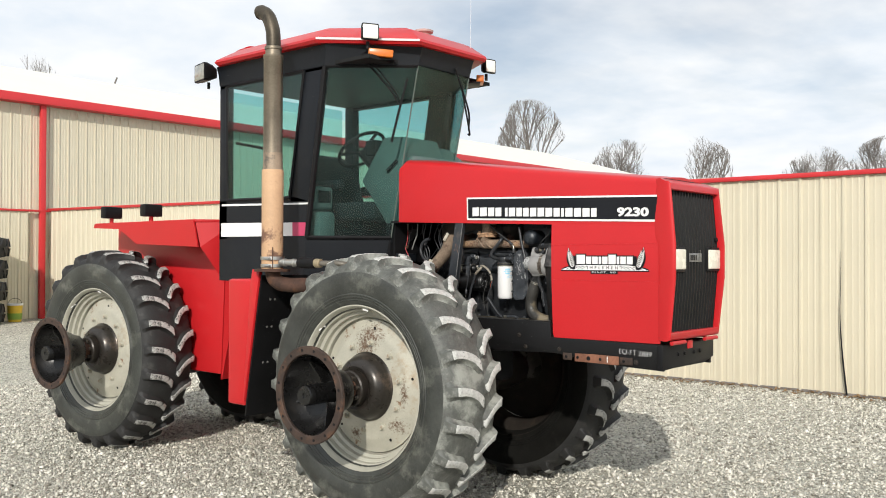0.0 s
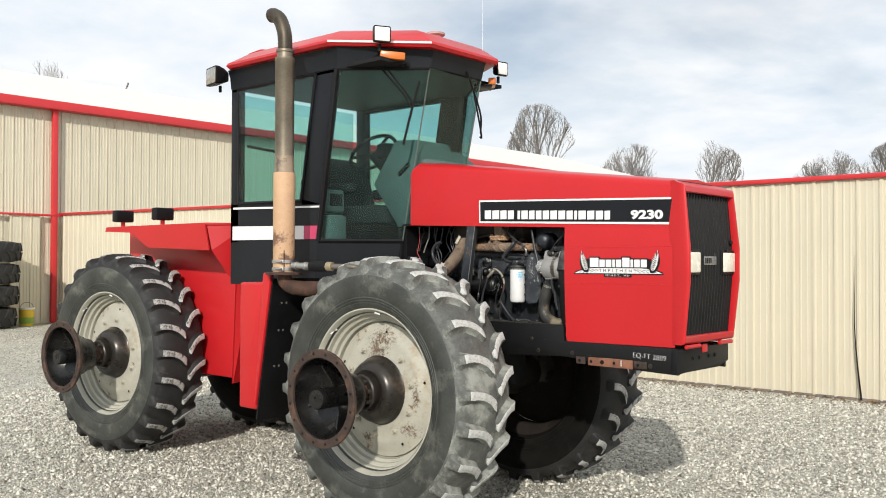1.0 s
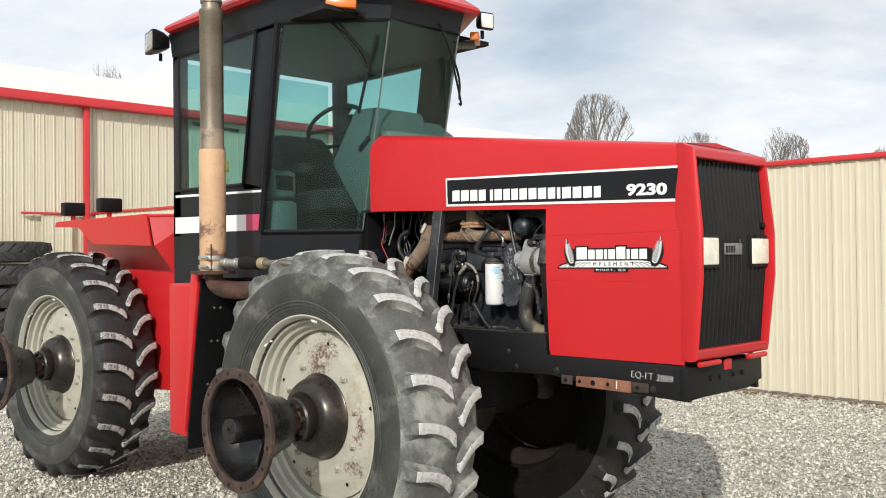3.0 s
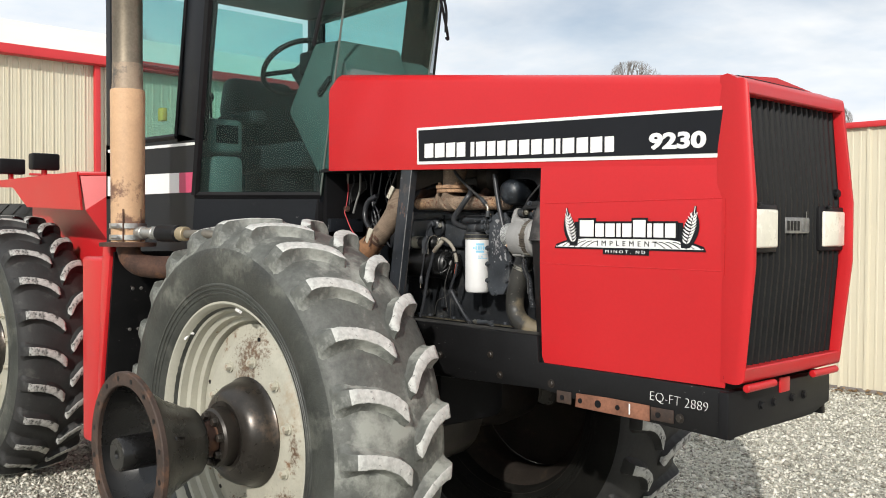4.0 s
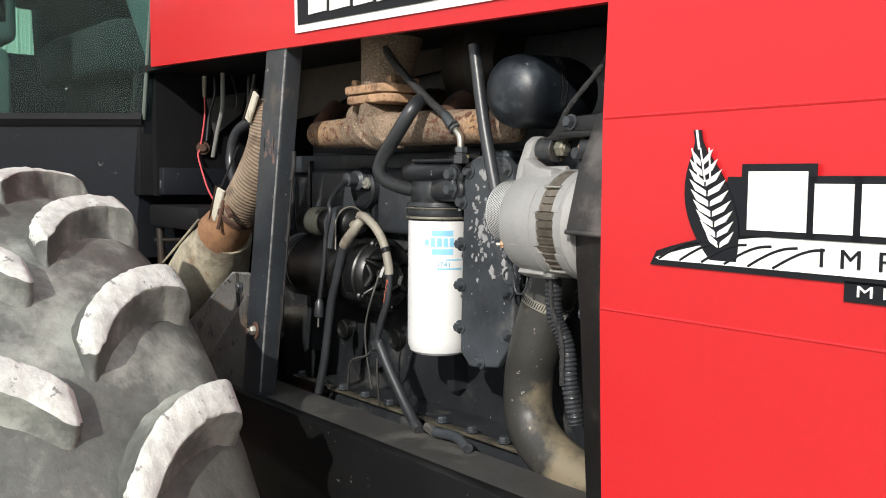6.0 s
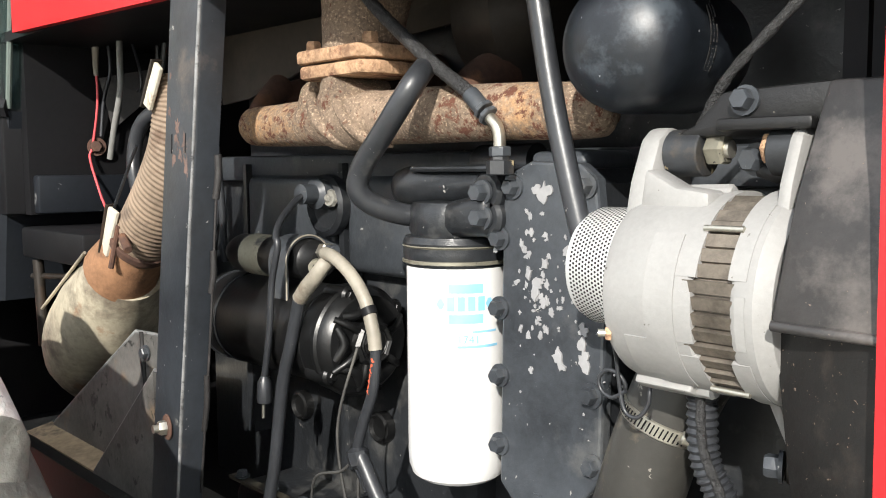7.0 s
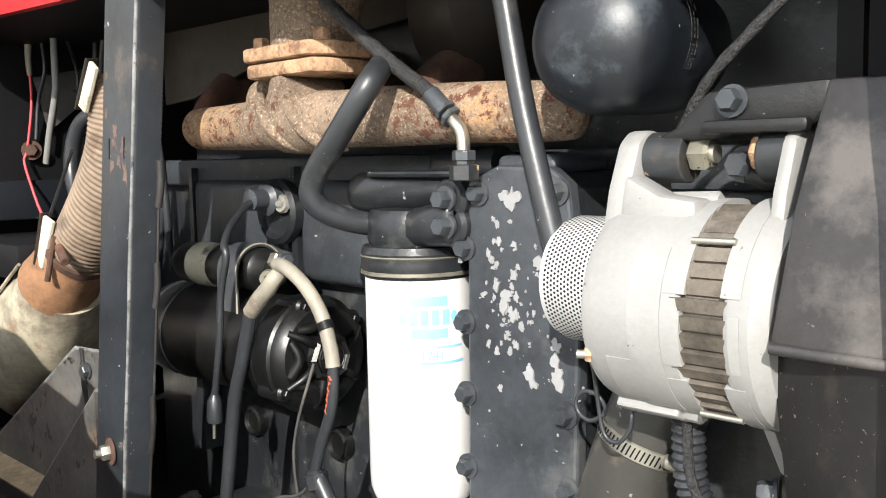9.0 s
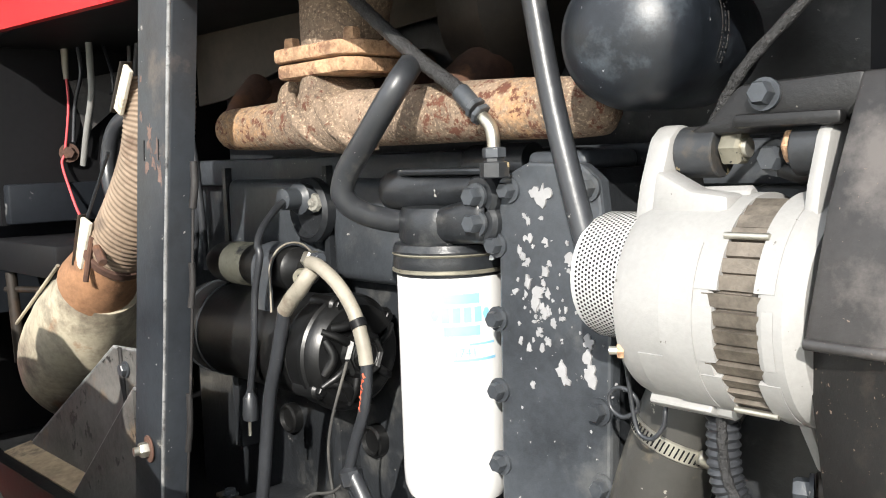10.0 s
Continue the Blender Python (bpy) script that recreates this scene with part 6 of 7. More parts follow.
def filter_unit():
    cx, cy = 0.675, -0.16
    can = part("oil_filter", lathe([(0.03, 1.384), (0.04, 1.3845), (0.046, 1.389), (0.0492, 1.398), (0.05, 1.41), (0.05, 1.602), (0.048, 1.608), (0.03, 1.609)], 56, (cx, cy, 0), (0, 0, 1)), FILTER_WHITE, tractor, "white spin-on oil filter with pale blue print")
    part("base_plate", lathe([(0.05, 1.598), (0.0525, 1.603), (0.0535, 1.612), (0.0525, 1.617), (0.0535, 1.621), (0.051, 1.627), (0.04, 1.628)], 48, (cx, cy, 0), (0, 0, 1)), ENGINE_BLACK, can, "black ribbed gasket plate")

    part("seam_edge", lathe([(0.0505, 1.6005), (0.0541, 1.602), (0.0541, 1.6045), (0.0505, 1.606)], 48, (cx, cy, 0), (0, 0, 1), closed=True), BRASSY, can, "rolled seam of the can")
    part("gasket_line", lathe([(0.0525, 1.6165), (0.0542, 1.618), (0.0525, 1.6195)], 48, (cx, cy, 0), (0, 0, 1)), BRASSY, can)

    def wrap(a0, a1, z0, z1, mat, name, taper=0.0):
        n = max(3, int(abs(a1 - a0) / 5))
        rings = []
        for z, t in ((z0, 0.0), ((z0 + z1) / 2, taper), (z1, 0.0)):
            rings.append([(cx + 0.0504 * math.cos(radians(a)), cy + 0.0504 * math.sin(radians(a)), z) for a in (a0 - t + (a1 - a0 + 2 * t) * i / n for i in range(n + 1))])
        part(name, loft(rings, closed=False), mat, can)

    mid = -32
    wrap(mid - 21, mid + 18, 1.575, 1.584, BLUE, "print_bar")
    wrap(mid - 21, mid + 18, 1.546, 1.555, BLUE, "print_bar")
    for k in range(4):
        wrap(mid - 23 + k * 11.5, mid - 23 + k * 11.5 + 8.5, 1.558, 1.572, BLUE, "print_block")
    wrap(mid + 24, mid + 28, 1.56, 1.57, BLUE, "print_tip", 3.0)
    wrap(mid - 32, mid - 28, 1.56, 1.57, BLUE, "print_tip", 3.0)
    wrap(mid - 12, mid + 38, 1.5225, 1.525, BLUE, "print_line")
    wrap(mid + 5, mid + 36, 1.537, 1.539, BLUE, "print_line")
    a = radians(mid)
    lettering("1741", 0.0115, Matrix.Translation((cx + 0.0500 * math.cos(a), cy + 0.0500 * math.sin(a), 1.527)) @ pose(0, 0, 0, 90, 0, 90 + mid) @ pose(-0.011, 0, 0.0007), BLUE, can, depth=0.0002, name="filter_number")
    # cast head above the can, bolted to the cooler cover
    head = part("filter_head", lathe([(0.02, 1.626), (0.044, 1.627), (0.047, 1.633), (0.046, 1.655), (0.043, 1.66), (0.02, 1.662)], 40, (cx, cy, 0), (0, 0, 1)), ENGINE_BLACK, tractor, "black cast filter head")
    part("head_nose", lathe([(0.004, 0), (0.013, 0.002), (0.018, 0.008), (0.0205, 0.018), (0.0205, 0.04), (0.018, 0.06), (0.0175, 0.145), (0.012, 0.146)], 32, (0.602, -0.172, 1.6745), (1, 0.02, 0.02)), ENGINE_BLACK, head, "rounded cast nose")
    part("head_web", box((0.64, -0.192, 1.6895), (0.752, -0.15, 1.6955), 0.003), ENGINE_BLACK, head)
    part("head_back", lathe([(0.004, 0), (0.014, 0.002), (0.017, 0.008), (0.017, 0.08), (0.004, 0.082)], 24, (0.675, -0.13, 1.699), (1, 0, 0)), ENGINE_BLACK, head)
    part("head_neck", bevel(loft([[(0.69, -0.2, 1.628), (0.69, -0.13, 1.628), (0.69, -0.13, 1.66), (0.69, -0.2, 1.66)], [(0.75, -0.195, 1.63), (0.75, -0.13, 1.63), (0.75, -0.13, 1.672), (0.75, -0.195, 1.672)]]), 0.01, 3), ENGINE_BLACK, head)
    for z in (1.671, 1.648):
        part("ear", lathe([(0.019, 0.0), (0.019, 0.02), (0.016, 0.024), (0.004, 0.024)], 20, (0.742, -0.165, z), (0, -1, 0)), ENGINE_BLACK, head)
        part("ear_bolt", bolt((0.742, -0.19, z), (0, -1, 0), 0.0085, 0.012), ENGINE_GREY, head)


filter_unit()


def cooler_cover():
    poly = [(0.757, 1.685), (0.752, 1.40), (0.775, 1.378), (0.835, 1.386), (0.868, 1.43), (0.872, 1.60), (0.862, 1.684), (0.845, 1.697), (0.79, 1.699)]
    c = part("cooler_cover", prism(poly, -0.18, -0.165, w=0.003), ENGINE_GREY, tractor, "dark cooler cover plate with peeling paint", smooth=0)
    part("cover_body", prism([(p[0] * 0.92 + 0.065, p[1] * 0.97 + 0.046) for p in poly], -0.166, -0.05), ENGINE_BLACK, c, smooth=0)
    part("cover_lip", box((0.775, -0.165, 1.69), (0.84, -0.09, 1.708), 0.008, 3), ENGINE_GREY, c)
    for x, z in ((0.755, 1.629), (0.754, 1.565), (0.754, 1.502), (0.754, 1.437), (0.771, 1.676), (0.853, 1.678), (0.86, 1.502), (0.862, 1.441), (0.8, 1.39)):
        part("cover_bolt", bolt((x, -0.18, z), (0, -1, 0), 0.0075, 0.01, 1.45), ENGINE_GREY, c)
    chips = bmesh.new()
    rng = random.Random(5)
    spots = [(0.795 + rng.gauss(0, 0.013), 1.585 + rng.gauss(0, 0.03), rng.uniform(0.0008, 0.0036)) for k in range(70)]
    spots += [(0.84 + rng.gauss(0, 0.02), 1.55 + rng.gauss(0, 0.05), rng.uniform(0.0006, 0.0016)) for k in range(26)]
    spots += [(0.797, 1.674, 0.007), (0.806, 1.671, 0.008), (0.812, 1.675, 0.005), (0.834, 1.622, 0.0065), (0.80, 1.592, 0.0065), (0.796, 1.583, 0.0055), (0.807, 1.575, 0.005), (0.823, 1.53, 0.006), (0.826, 1.522, 0.0055), (0.852, 1.529, 0.0075), (0.849, 1.545, 0.006), (0.85, 1.556, 0.0055), (0.808, 1.61, 0.005), (0.789, 1.60, 0.0045)]
    for x, z, r in spots:
        n = rng.randint(10, 17)
        lean = rng.uniform(0.7, 1.7)
        rad = [rng.uniform(0.45, 1.15) for i in range(n)]
        pts = [(x + r * rad[i] * math.cos(2 * math.pi * i / n), z + lean * r * rad[i] * math.sin(2 * math.pi * i / n)) for i in range(n)]
        k = 0.000004 * len(chips.verts) / 8
        loft([[(px, yy, pz) for px, pz in pts] for yy in (-0.1795, -0.1803 - k)], chips)
    ob = part("peeled_paint", chips, paint("bare_alloy_patch", (0.27, 0.27, 0.275), 0.6, var=0.15, scale=40), c, "pale patches where the paint has peeled", smooth=0)
    ob["kind"] = "stuff"


cooler_cover()


def alternator():
    ay, az = -0.22, 1.608
    X = (1, 0, 0)
    a = part("alternator", lathe([(0.03, 0.943), (0.058, 0.944), (0.066, 0.949), (0.069, 0.958), (0.069, 1.015), (0.066, 1.017), (0.03, 1.017)], 56, (0, ay, az), X), ALLOY, tractor, "cast aluminium alternator with a perforated screen")
    part("rear_housing", lathe([(0.03, 1.044), (0.068, 1.045), (0.0695, 1.048), (0.0695, 1.06), (0.063, 1.069), (0.03, 1.071)], 56, (0, ay, az), X), ALLOY, a)
    part("stator", lathe([(0.03, 1.015), (0.0645, 1.016), (0.0645, 1.046), (0.03, 1.047)], 56, (0, ay, az), X), LAMINATE, a, "brown stator laminations")
    # stepped stator bars, seen through the open ring; angles run up from the near side
    def sector(x0, x1, r0, r1, a0, a1):
        n = max(3, int(abs(a1 - a0) / 4))
        angs = [radians(a0 + (a1 - a0) * i / n) for i in range(n + 1)]
        return loft([[(x, ay - r * math.cos(t), az + r * math.sin(t)) for x, r in ((x0, r0), (x1, r0), (x1, r1), (x0, r1))] for t in angs])
    for k in range(16):
        t = radians(71.5 - k * 8.8)
        bm = bmesh.new()
        r = Vector((0, -math.cos(t), math.sin(t)))
        tang = Vector((0, math.sin(t), math.cos(t)))
        p = Vector((1.031, ay, az)) + r * 0.0655
        ring = [p + tang * d + r * h for d, h in ((-0.0046, -0.003), (-0.0043, 0.0014), (0.0036, 0.0036), (0.0043, -0.003))]
        w = 0.0198 if k in (7, 11) else (0.0152, 0.0146, 0.0155)[k % 3]
        loft([[q + Vector((dx, 0, 0)) for q in ring] for dx in (-w, w)], bm)
        part("stator_bar", bm, LAMINATE, a)
    for a0, a1, f, g in ((120, 45, 1.0195, 1.0415), (45, 14.5, 1.0205, 1.043), (6.5, -21.5, 1.0185, 1.0485), (-30, -62, 1.0195, 1.0425), (-62, -100, 1.0195, 1.043)):
        part("housing_lip", sector(1.005, f, 0.06, 0.0694, a0, a1), ALLOY, a, smooth=20)
        part("housing_lip", sector(g, 1.055, 0.06, 0.0699, a0, a1), ALLOY, a, smooth=20)
    part("cast_step", sector(0.984, 1.006, 0.06, 0.0701, 38, -58), ALLOY, a, smooth=20)
    part("cast_step", sector(0.966, 0.984, 0.06, 0.0698, -22, -50), ALLOY, a, smooth=20)
    part("cast_step", bevel(sector(0.955, 1.0, 0.06, 0.0745, -60, -76), 0.002), ALLOY, a, smooth=20)
    for t in (42, -55):
        u, v = math.cos(radians(t)), math.sin(radians(t))
        part("through_bolt", rod((1.018, ay - 0.0705 * u, az + 0.0705 * v), (1.045, ay - 0.0705 * u, az + 0.0705 * v), 0.0021), STEEL, a)
    # bosses and ribs on the front housing
    for t in (25, 95, 250, 320):
        u, v = math.cos(radians(t)), math.sin(radians(t))
        part("housing_rib", rod((0.955, ay + 0.0655 * u, az + 0.0655 * v), (1.012, ay + 0.067 * u, az + 0.067 * v), 0.0075, n=10, w=0.002), ALLOY, a)
    sc = part("screen", lathe([(0.02, 0.894), (0.036, 0.8945), (0.042, 0.897), (0.0445, 0.903), (0.0445, 0.953), (0.03, 0.954)], 48, (0, ay, az + 0.011), X), paint("zinc_screen", (0.62, 0.63, 0.62), 0.4, metal=0.25, var=0.06, scale=20), a, "perforated zinc screen")
    holes = bmesh.new()
    rows, per = 18, 86
    for i in range(rows):
        for k in range(per):
            t = 2 * math.pi * (k + 0.5 * (i % 2)) / per
            if math.cos(t) > 0.35:
                continue
            u, v = math.cos(t), math.sin(t)
            c = Vector((0.9035 + i * 0.0028, ay + 0.0447 * u, az + 0.011 + 0.0447 * v))
            tang = Vector((0, -v, u))
            holes.faces.new([holes.verts.new(c + (Vector((1, 0, 0)) * math.cos(q) + tang * math.sin(q)) * 0.00105) for q in (math.pi * j / 3 for j in range(6))])
    ob = part("perforation", holes, BLACK, sc, smooth=0)
    ob["kind"] = "stuff"
    part("screen_rim", lathe([(0.043, 0.947), (0.047, 0.948), (0.047, 0.953), (0.043, 0.954)], 48, (0, ay, az + 0.011), X, closed=True), ALLOY, sc)

    # ears and their bolts
    def ear(x0, x1, top):
        pts = [(-0.036, 0.05), (-0.03, 0.075), (-0.017, top - 0.008), (-0.006, top), (0.008, top), (0.018, top - 0.01), (0.03, 0.06), (0.03, 0.04)]
        return prism([(ay + y, az + z) for y, z in pts], x0, x1, "x", 0.004)
    part("front_ear", ear(0.944, 0.961, 0.113), ALLOY, a, "cast mounting ear")
    part("rear_ear", ear(1.054, 1.064, 0.113), ALLOY, a, "cast mounting ear")
    part("ear_web", prism([(0.955, az + 0.05), (0.96, az + 0.085), (0.985, az + 0.072), (1.01, az + 0.069), (1.01, az + 0.05)], ay - 0.035, ay - 0.01, w=0.004), ALLOY, a)
    part("bushing", rod((0.961, ay, 1.703), (0.988, ay, 1.703), 0.0165, w=0.001, n=24), BUSH, a, "worn mounting bush")
    part("pivot_bolt", rod((0.944, ay, 1.705), (1.006, ay, 1.705), 0.0062), STEEL, a)
    part("pivot_nut", lathe([(0.0105, 0), (0.0115, 0.002), (0.0115, 0.011), (0.0095, 0.013)], 6, (0.99, ay, 1.705), X), BRASSY, a, "brass-coloured nut")
    part("bolt_head", lathe([(0.012, 0), (0.012, 0.008)], 6, (0.944, ay, 1.705), X), BRASSY, a)
    part("rear_bolt", lathe([(0.009, 0), (0.011, 0.002), (0.011, 0.009)], 6, (1.03, ay, 1.705), X), FLANGE_RUST, a, "rusty bolt end")
    part("rear_bush", rod((1.037, ay, 1.703), (1.056, ay, 1.703), 0.016, n=20, w=0.001), BUSH, a)
    part("terminal", rod((0.944, -0.284, 1.580), (0.962, -0.272, 1.580), 0.0028), STEEL, a, "terminal stud with a copper nut")
    part("terminal_nut", lathe([(0.0045, 0), (0.005, 0.001), (0.005, 0.004)], 6, (0.948, -0.281, 1.580), (0.8, 0.6, 0)), FLANGE_RUST, a)
    part("leg_boss", rod((1.048, ay + 0.003, az - 0.112), (1.062, ay + 0.008, az - 0.112), 0.012, n=18, w=0.002), CAST, a)
    part("lower_leg", bevel(loft([[(1.044, ay - 0.03, az - 0.05), (1.054, ay - 0.03, az - 0.05), (1.054, ay + 0.02, az - 0.05), (1.044, ay + 0.02, az - 0.05)],
                                   [(1.05, ay - 0.002, az - 0.1), (1.057, ay - 0.002, az - 0.1), (1.057, ay + 0.02, az - 0.1), (1.05, ay + 0.02, az - 0.1)]]), 0.004), ALLOY, a)
    part("leg_bolt", bolt((1.049, ay - 0.002, az - 0.112), (-1, -0.4, 0), 0.008, 0.011), ENGINE_GREY, a)
    # black bracket that carries it
    br = part("alternator_bracket", prism([(0.966, 1.715), (0.984, 1.722), (0.999, 1.738), (1.004, 1.743), (1.04, 1.7445), (1.08, 1.746), (1.08, 1.728), (1.07, 1.719), (1.025, 1.72), (1.01, 1.714), (0.99, 1.713)], ay - 0.012, ay + 0.05, w=0.004), BRACKET_BLACK, tractor, "black cast alternator bracket")
    part("bracket_bolt", bolt((1.022, ay - 0.012, 1.736), (0, -1, 0.1), 0.0075, 0.01), ENGINE_GREY, br)
    part("bracket_rib", box((1.004, ay - 0.02, 1.7165), (1.07, ay - 0.01, 1.725), 0.003), BRACKET_BLACK, br)
    part("bracket_bolt", bolt((1.02, ay + 0.01, 1.698), (-0.2, -1, 0), 0.0085, 0.011), ENGINE_GREY, br)
    part("bracket_arm", rod((0.98, ay + 0.02, 1.72), (0.955, ay + 0.06, 1.712), 0.012), BRACKET_BLACK, br)
    part("link", tube([(1.022, ay + 0.01, 1.692), (1.035, ay + 0.01, 1.688), (1.045, ay + 0.01, 1.69)], 0.006), BRACKET_BLACK, br)


alternator()


def canister_and_shroud():
    # bluish patches in the enamel's colour stand for its soft sky reflection
    c = part("black_canister", lathe([(0.004, -0.0), (0.018, 0.002), (0.036, 0.009), (0.0455, 0.02), (0.0492, 0.036), (0.05, 0.13), (0.046, 0.15)], 48, (0.934, -0.268, 1.779), (-0.12, 1, 0.05)), paint("glossy_black_enamel", (0.009, 0.0115, 0.0155), 0.37, var=0.5, scale=16, bump=0.14, dirt=(0.045, 0.055, 0.066), amount=0.45, dscale=16, spots=(0.25, 0.26, 0.27), spot_amount=0.2, spot_scale=55), tractor, "glossy black spin-on canister")
    marks = bmesh.new()
    rng = random.Random(21)
    for k in range(46):
        a = radians(-28 + k * 1.75 + rng.uniform(-0.4, 0.4))
        for i, h in enumerate((0.0012, 0.0009, 0.0012)):
            if rng.random() < 0.2:
                continue
            cc = Vector((0.934 + 0.0515 * math.cos(a) - 0.0085, -0.2 + 0.004 * i, 1.783 + 0.0515 * math.sin(a) + 0.003))
            add_box(marks, cc - Vector((0.00025, h * 0.55, 0.0003)), cc + Vector((0.00025, h * 0.55, 0.0003 + 0.0006 * rng.random())))
    part("fine_print", marks, SHROUD, c, "small pale unreadable print")
    s = part("shroud_corner", bevel(loft([[(1.089, -0.262, 1.743), (1.19, -0.268, 1.741), (1.19, -0.2, 1.741), (1.089, -0.2, 1.743)],
                                    [(1.082, -0.286, 1.675), (1.19, -0.289, 1.675), (1.19, -0.2, 1.675), (1.082, -0.2, 1.675)],
                                    [(1.0755, -0.297, 1.608), (1.19, -0.297, 1.606), (1.19, -0.2, 1.606), (1.0755, -0.2, 1.608)],
                                    [(1.0755, -0.297, 1.602), (1.19, -0.297, 1.6), (1.19, -0.2, 1.6), (1.0755, -0.2, 1.602)]]), 0.003), SHROUD, tractor, "dusty black fan shroud corner", smooth=25)
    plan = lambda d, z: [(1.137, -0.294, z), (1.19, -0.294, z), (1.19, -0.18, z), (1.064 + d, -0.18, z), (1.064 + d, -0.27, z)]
    part("shroud_leg", loft([plan(0.0, 1.603), plan(0.014, 1.49), plan(0.03, 1.27)]), SHROUD_SHADED, s, smooth=25)
    part("shroud_lip", tube([(1.076, -0.2965, 1.603), (1.11, -0.297, 1.6025), (1.19, -0.297, 1.602)], 0.0032, 10, steps=3), SHROUD, s, "rolled lip of the shroud")
    part("shroud_back", box((1.088, -0.2, 1.74), (1.19, -0.185, 1.92), 0.0), GRILLE_BLACK, s)


canister_and_shroud()


def starter():
    sy, sz = -0.13, 1.49
    X = (1, 0, 0)
    s = part("starter_motor", lathe([(0.03, 0.17), (0.056, 0.175), (0.061, 0.19), (0.061, 0.43), (0.063, 0.432), (0.063, 0.44), (0.061, 0.442)], 40, (0, sy, sz), X), CAP_BLACK, tractor, "black starter motor")
    for x in (0.2, 0.235):
        part("seam_ring", lathe([(0.0605, x), (0.0628, x + 0.001), (0.0628, x + 0.005), (0.0605, x + 0.006)], 40, (0, sy, sz), X, closed=True), ENGINE_BLACK, s)
    part("end_cap", lathe([(0.062, 0.442), (0.065, 0.446), (0.065, 0.476), (0.062, 0.486), (0.055, 0.493), (0.04, 0.496), (0.024, 0.496), (0.021, 0.503), (0.017, 0.506), (0.014, 0.503), (0.002, 0.502)], 44, (0, sy, sz), X), CAP_BLACK, s, "glossy black cast end cap")
    face = lambda deg, r, x: Vector((x, sy + r * math.cos(radians(deg)), sz + r * math.sin(radians(deg))))
    part("cap_hub", lathe([(0.029, 0.494), (0.028, 0.504), (0.024, 0.508), (0.021, 0.506), (0.019, 0.503), (0.016, 0.5035), (0.0145, 0.507), (0.002, 0.508)], 8, (0, sy, sz), X), CAP_BLACK, s, "raised hub of the end cap", smooth=20)
    for deg in (20, 92, 140, 205, 250, 318):
        part("cap_rib", tube([face(deg, 0.026, 0.5), face(deg + 3, 0.04, 0.499), face(deg + 6, 0.057, 0.49)], [0.0052, 0.0046, 0.004], 10, steps=4), CAP_BLACK, s)
    for deg in (176, 232, 115):
        part("cap_ridge", tube([face(deg - 22, 0.05, 0.492), face(deg - 12, 0.043, 0.497), face(deg, 0.04, 0.499), face(deg + 12, 0.043, 0.497), face(deg + 22, 0.05, 0.492)], 0.0055, 10, steps=4), CAP_BLACK, s)
    part("cap_lip", lathe([(0.0645, 0.468), (0.0672, 0.47), (0.0672, 0.476), (0.0645, 0.479)], 44, (0, sy, sz), X, closed=True), CAP_BLACK, s)
    for a in (215, 35, 285, 110):
        u = Vector((0, math.cos(radians(a)), math.sin(radians(a))))
        part("lug", rod(Vector((0.444, sy, sz)) + u * 0.06, Vector((0.486, sy, sz)) + u * 0.06, 0.0105, n=14, w=0.003), CAP_BLACK, s)
        part("long_bolt", bolt(Vector((0.486, sy, sz)) + u * 0.06, (1, 0, 0), 0.0055, 0.005), CAP_BLACK, s)
    sol = part("solenoid", lathe([(0.01, 0.21), (0.016, 0.212), (0.018, 0.225), (0.024, 0.23), (0.026, 0.24), (0.026, 0.40), (0.022, 0.405), (0.018, 0.42), (0.01, 0.422)], 28, (0, -0.14, 1.58), X), CAP_BLACK, s, "starter solenoid")
    part("solenoid_boot", lathe([(0.0262, 0.262), (0.0275, 0.266), (0.0275, 0.305), (0.0262, 0.31)], 28, (0, -0.14, 1.58), X, closed=True), paint("dusty_cream_band", (0.3, 0.28, 0.21), 0.7, var=0.3, scale=20, dirt=(0.05, 0.05, 0.05), amount=0.42, dscale=22), sol, "dusty cream band")
    pts = [(-0.173, 1.532), (-0.173, 1.56), (-0.173, 1.58)] + [(-0.14 - 0.0325 * math.cos(radians(a)), 1.58 + 0.031 * math.sin(radians(a))) for a in range(15, 170, 15)]
    inner = [(-0.170, 1.532), (-0.170, 1.56), (-0.170, 1.58)] + [(-0.14 - 0.0295 * math.cos(radians(a)), 1.58 + 0.028 * math.sin(radians(a))) for a in range(15, 170, 15)]
    part("strap", loft([[(0.348, *p), (0.388, *p), (0.388, *q), (0.348, *q)] for p, q in zip(pts, inner)]), ENGINE_GREY, sol, "bent steel strap with chipped edges")
    part("strap_edge", tube([(0.388, y, z) for y, z in pts], 0.0012, 6, steps=2), PALE, sol)
    part("stud", rod((0.42, -0.14, 1.592), (0.452, -0.145, 1.596), 0.0068, n=12, w=0.001), ENGINE_GREY, sol)
    part("stud_nut", lathe([(0.0105, 0), (0.0122, 0.002), (0.0122, 0.012), (0.0105, 0.014)], 6, (0.418, -0.14, 1.592), X), STEEL, sol)
    part("stud_nut", lathe([(0.0085, 0), (0.0095, 0.002), (0.0095, 0.009)], 6, (0.436, -0.143, 1.594), X), ENGINE_GREY, sol)
    part("terminal_ring", rod((0.466, -0.182, 1.582), (0.472, -0.188, 1.581), 0.009, n=14), BRASSY, sol)


starter()


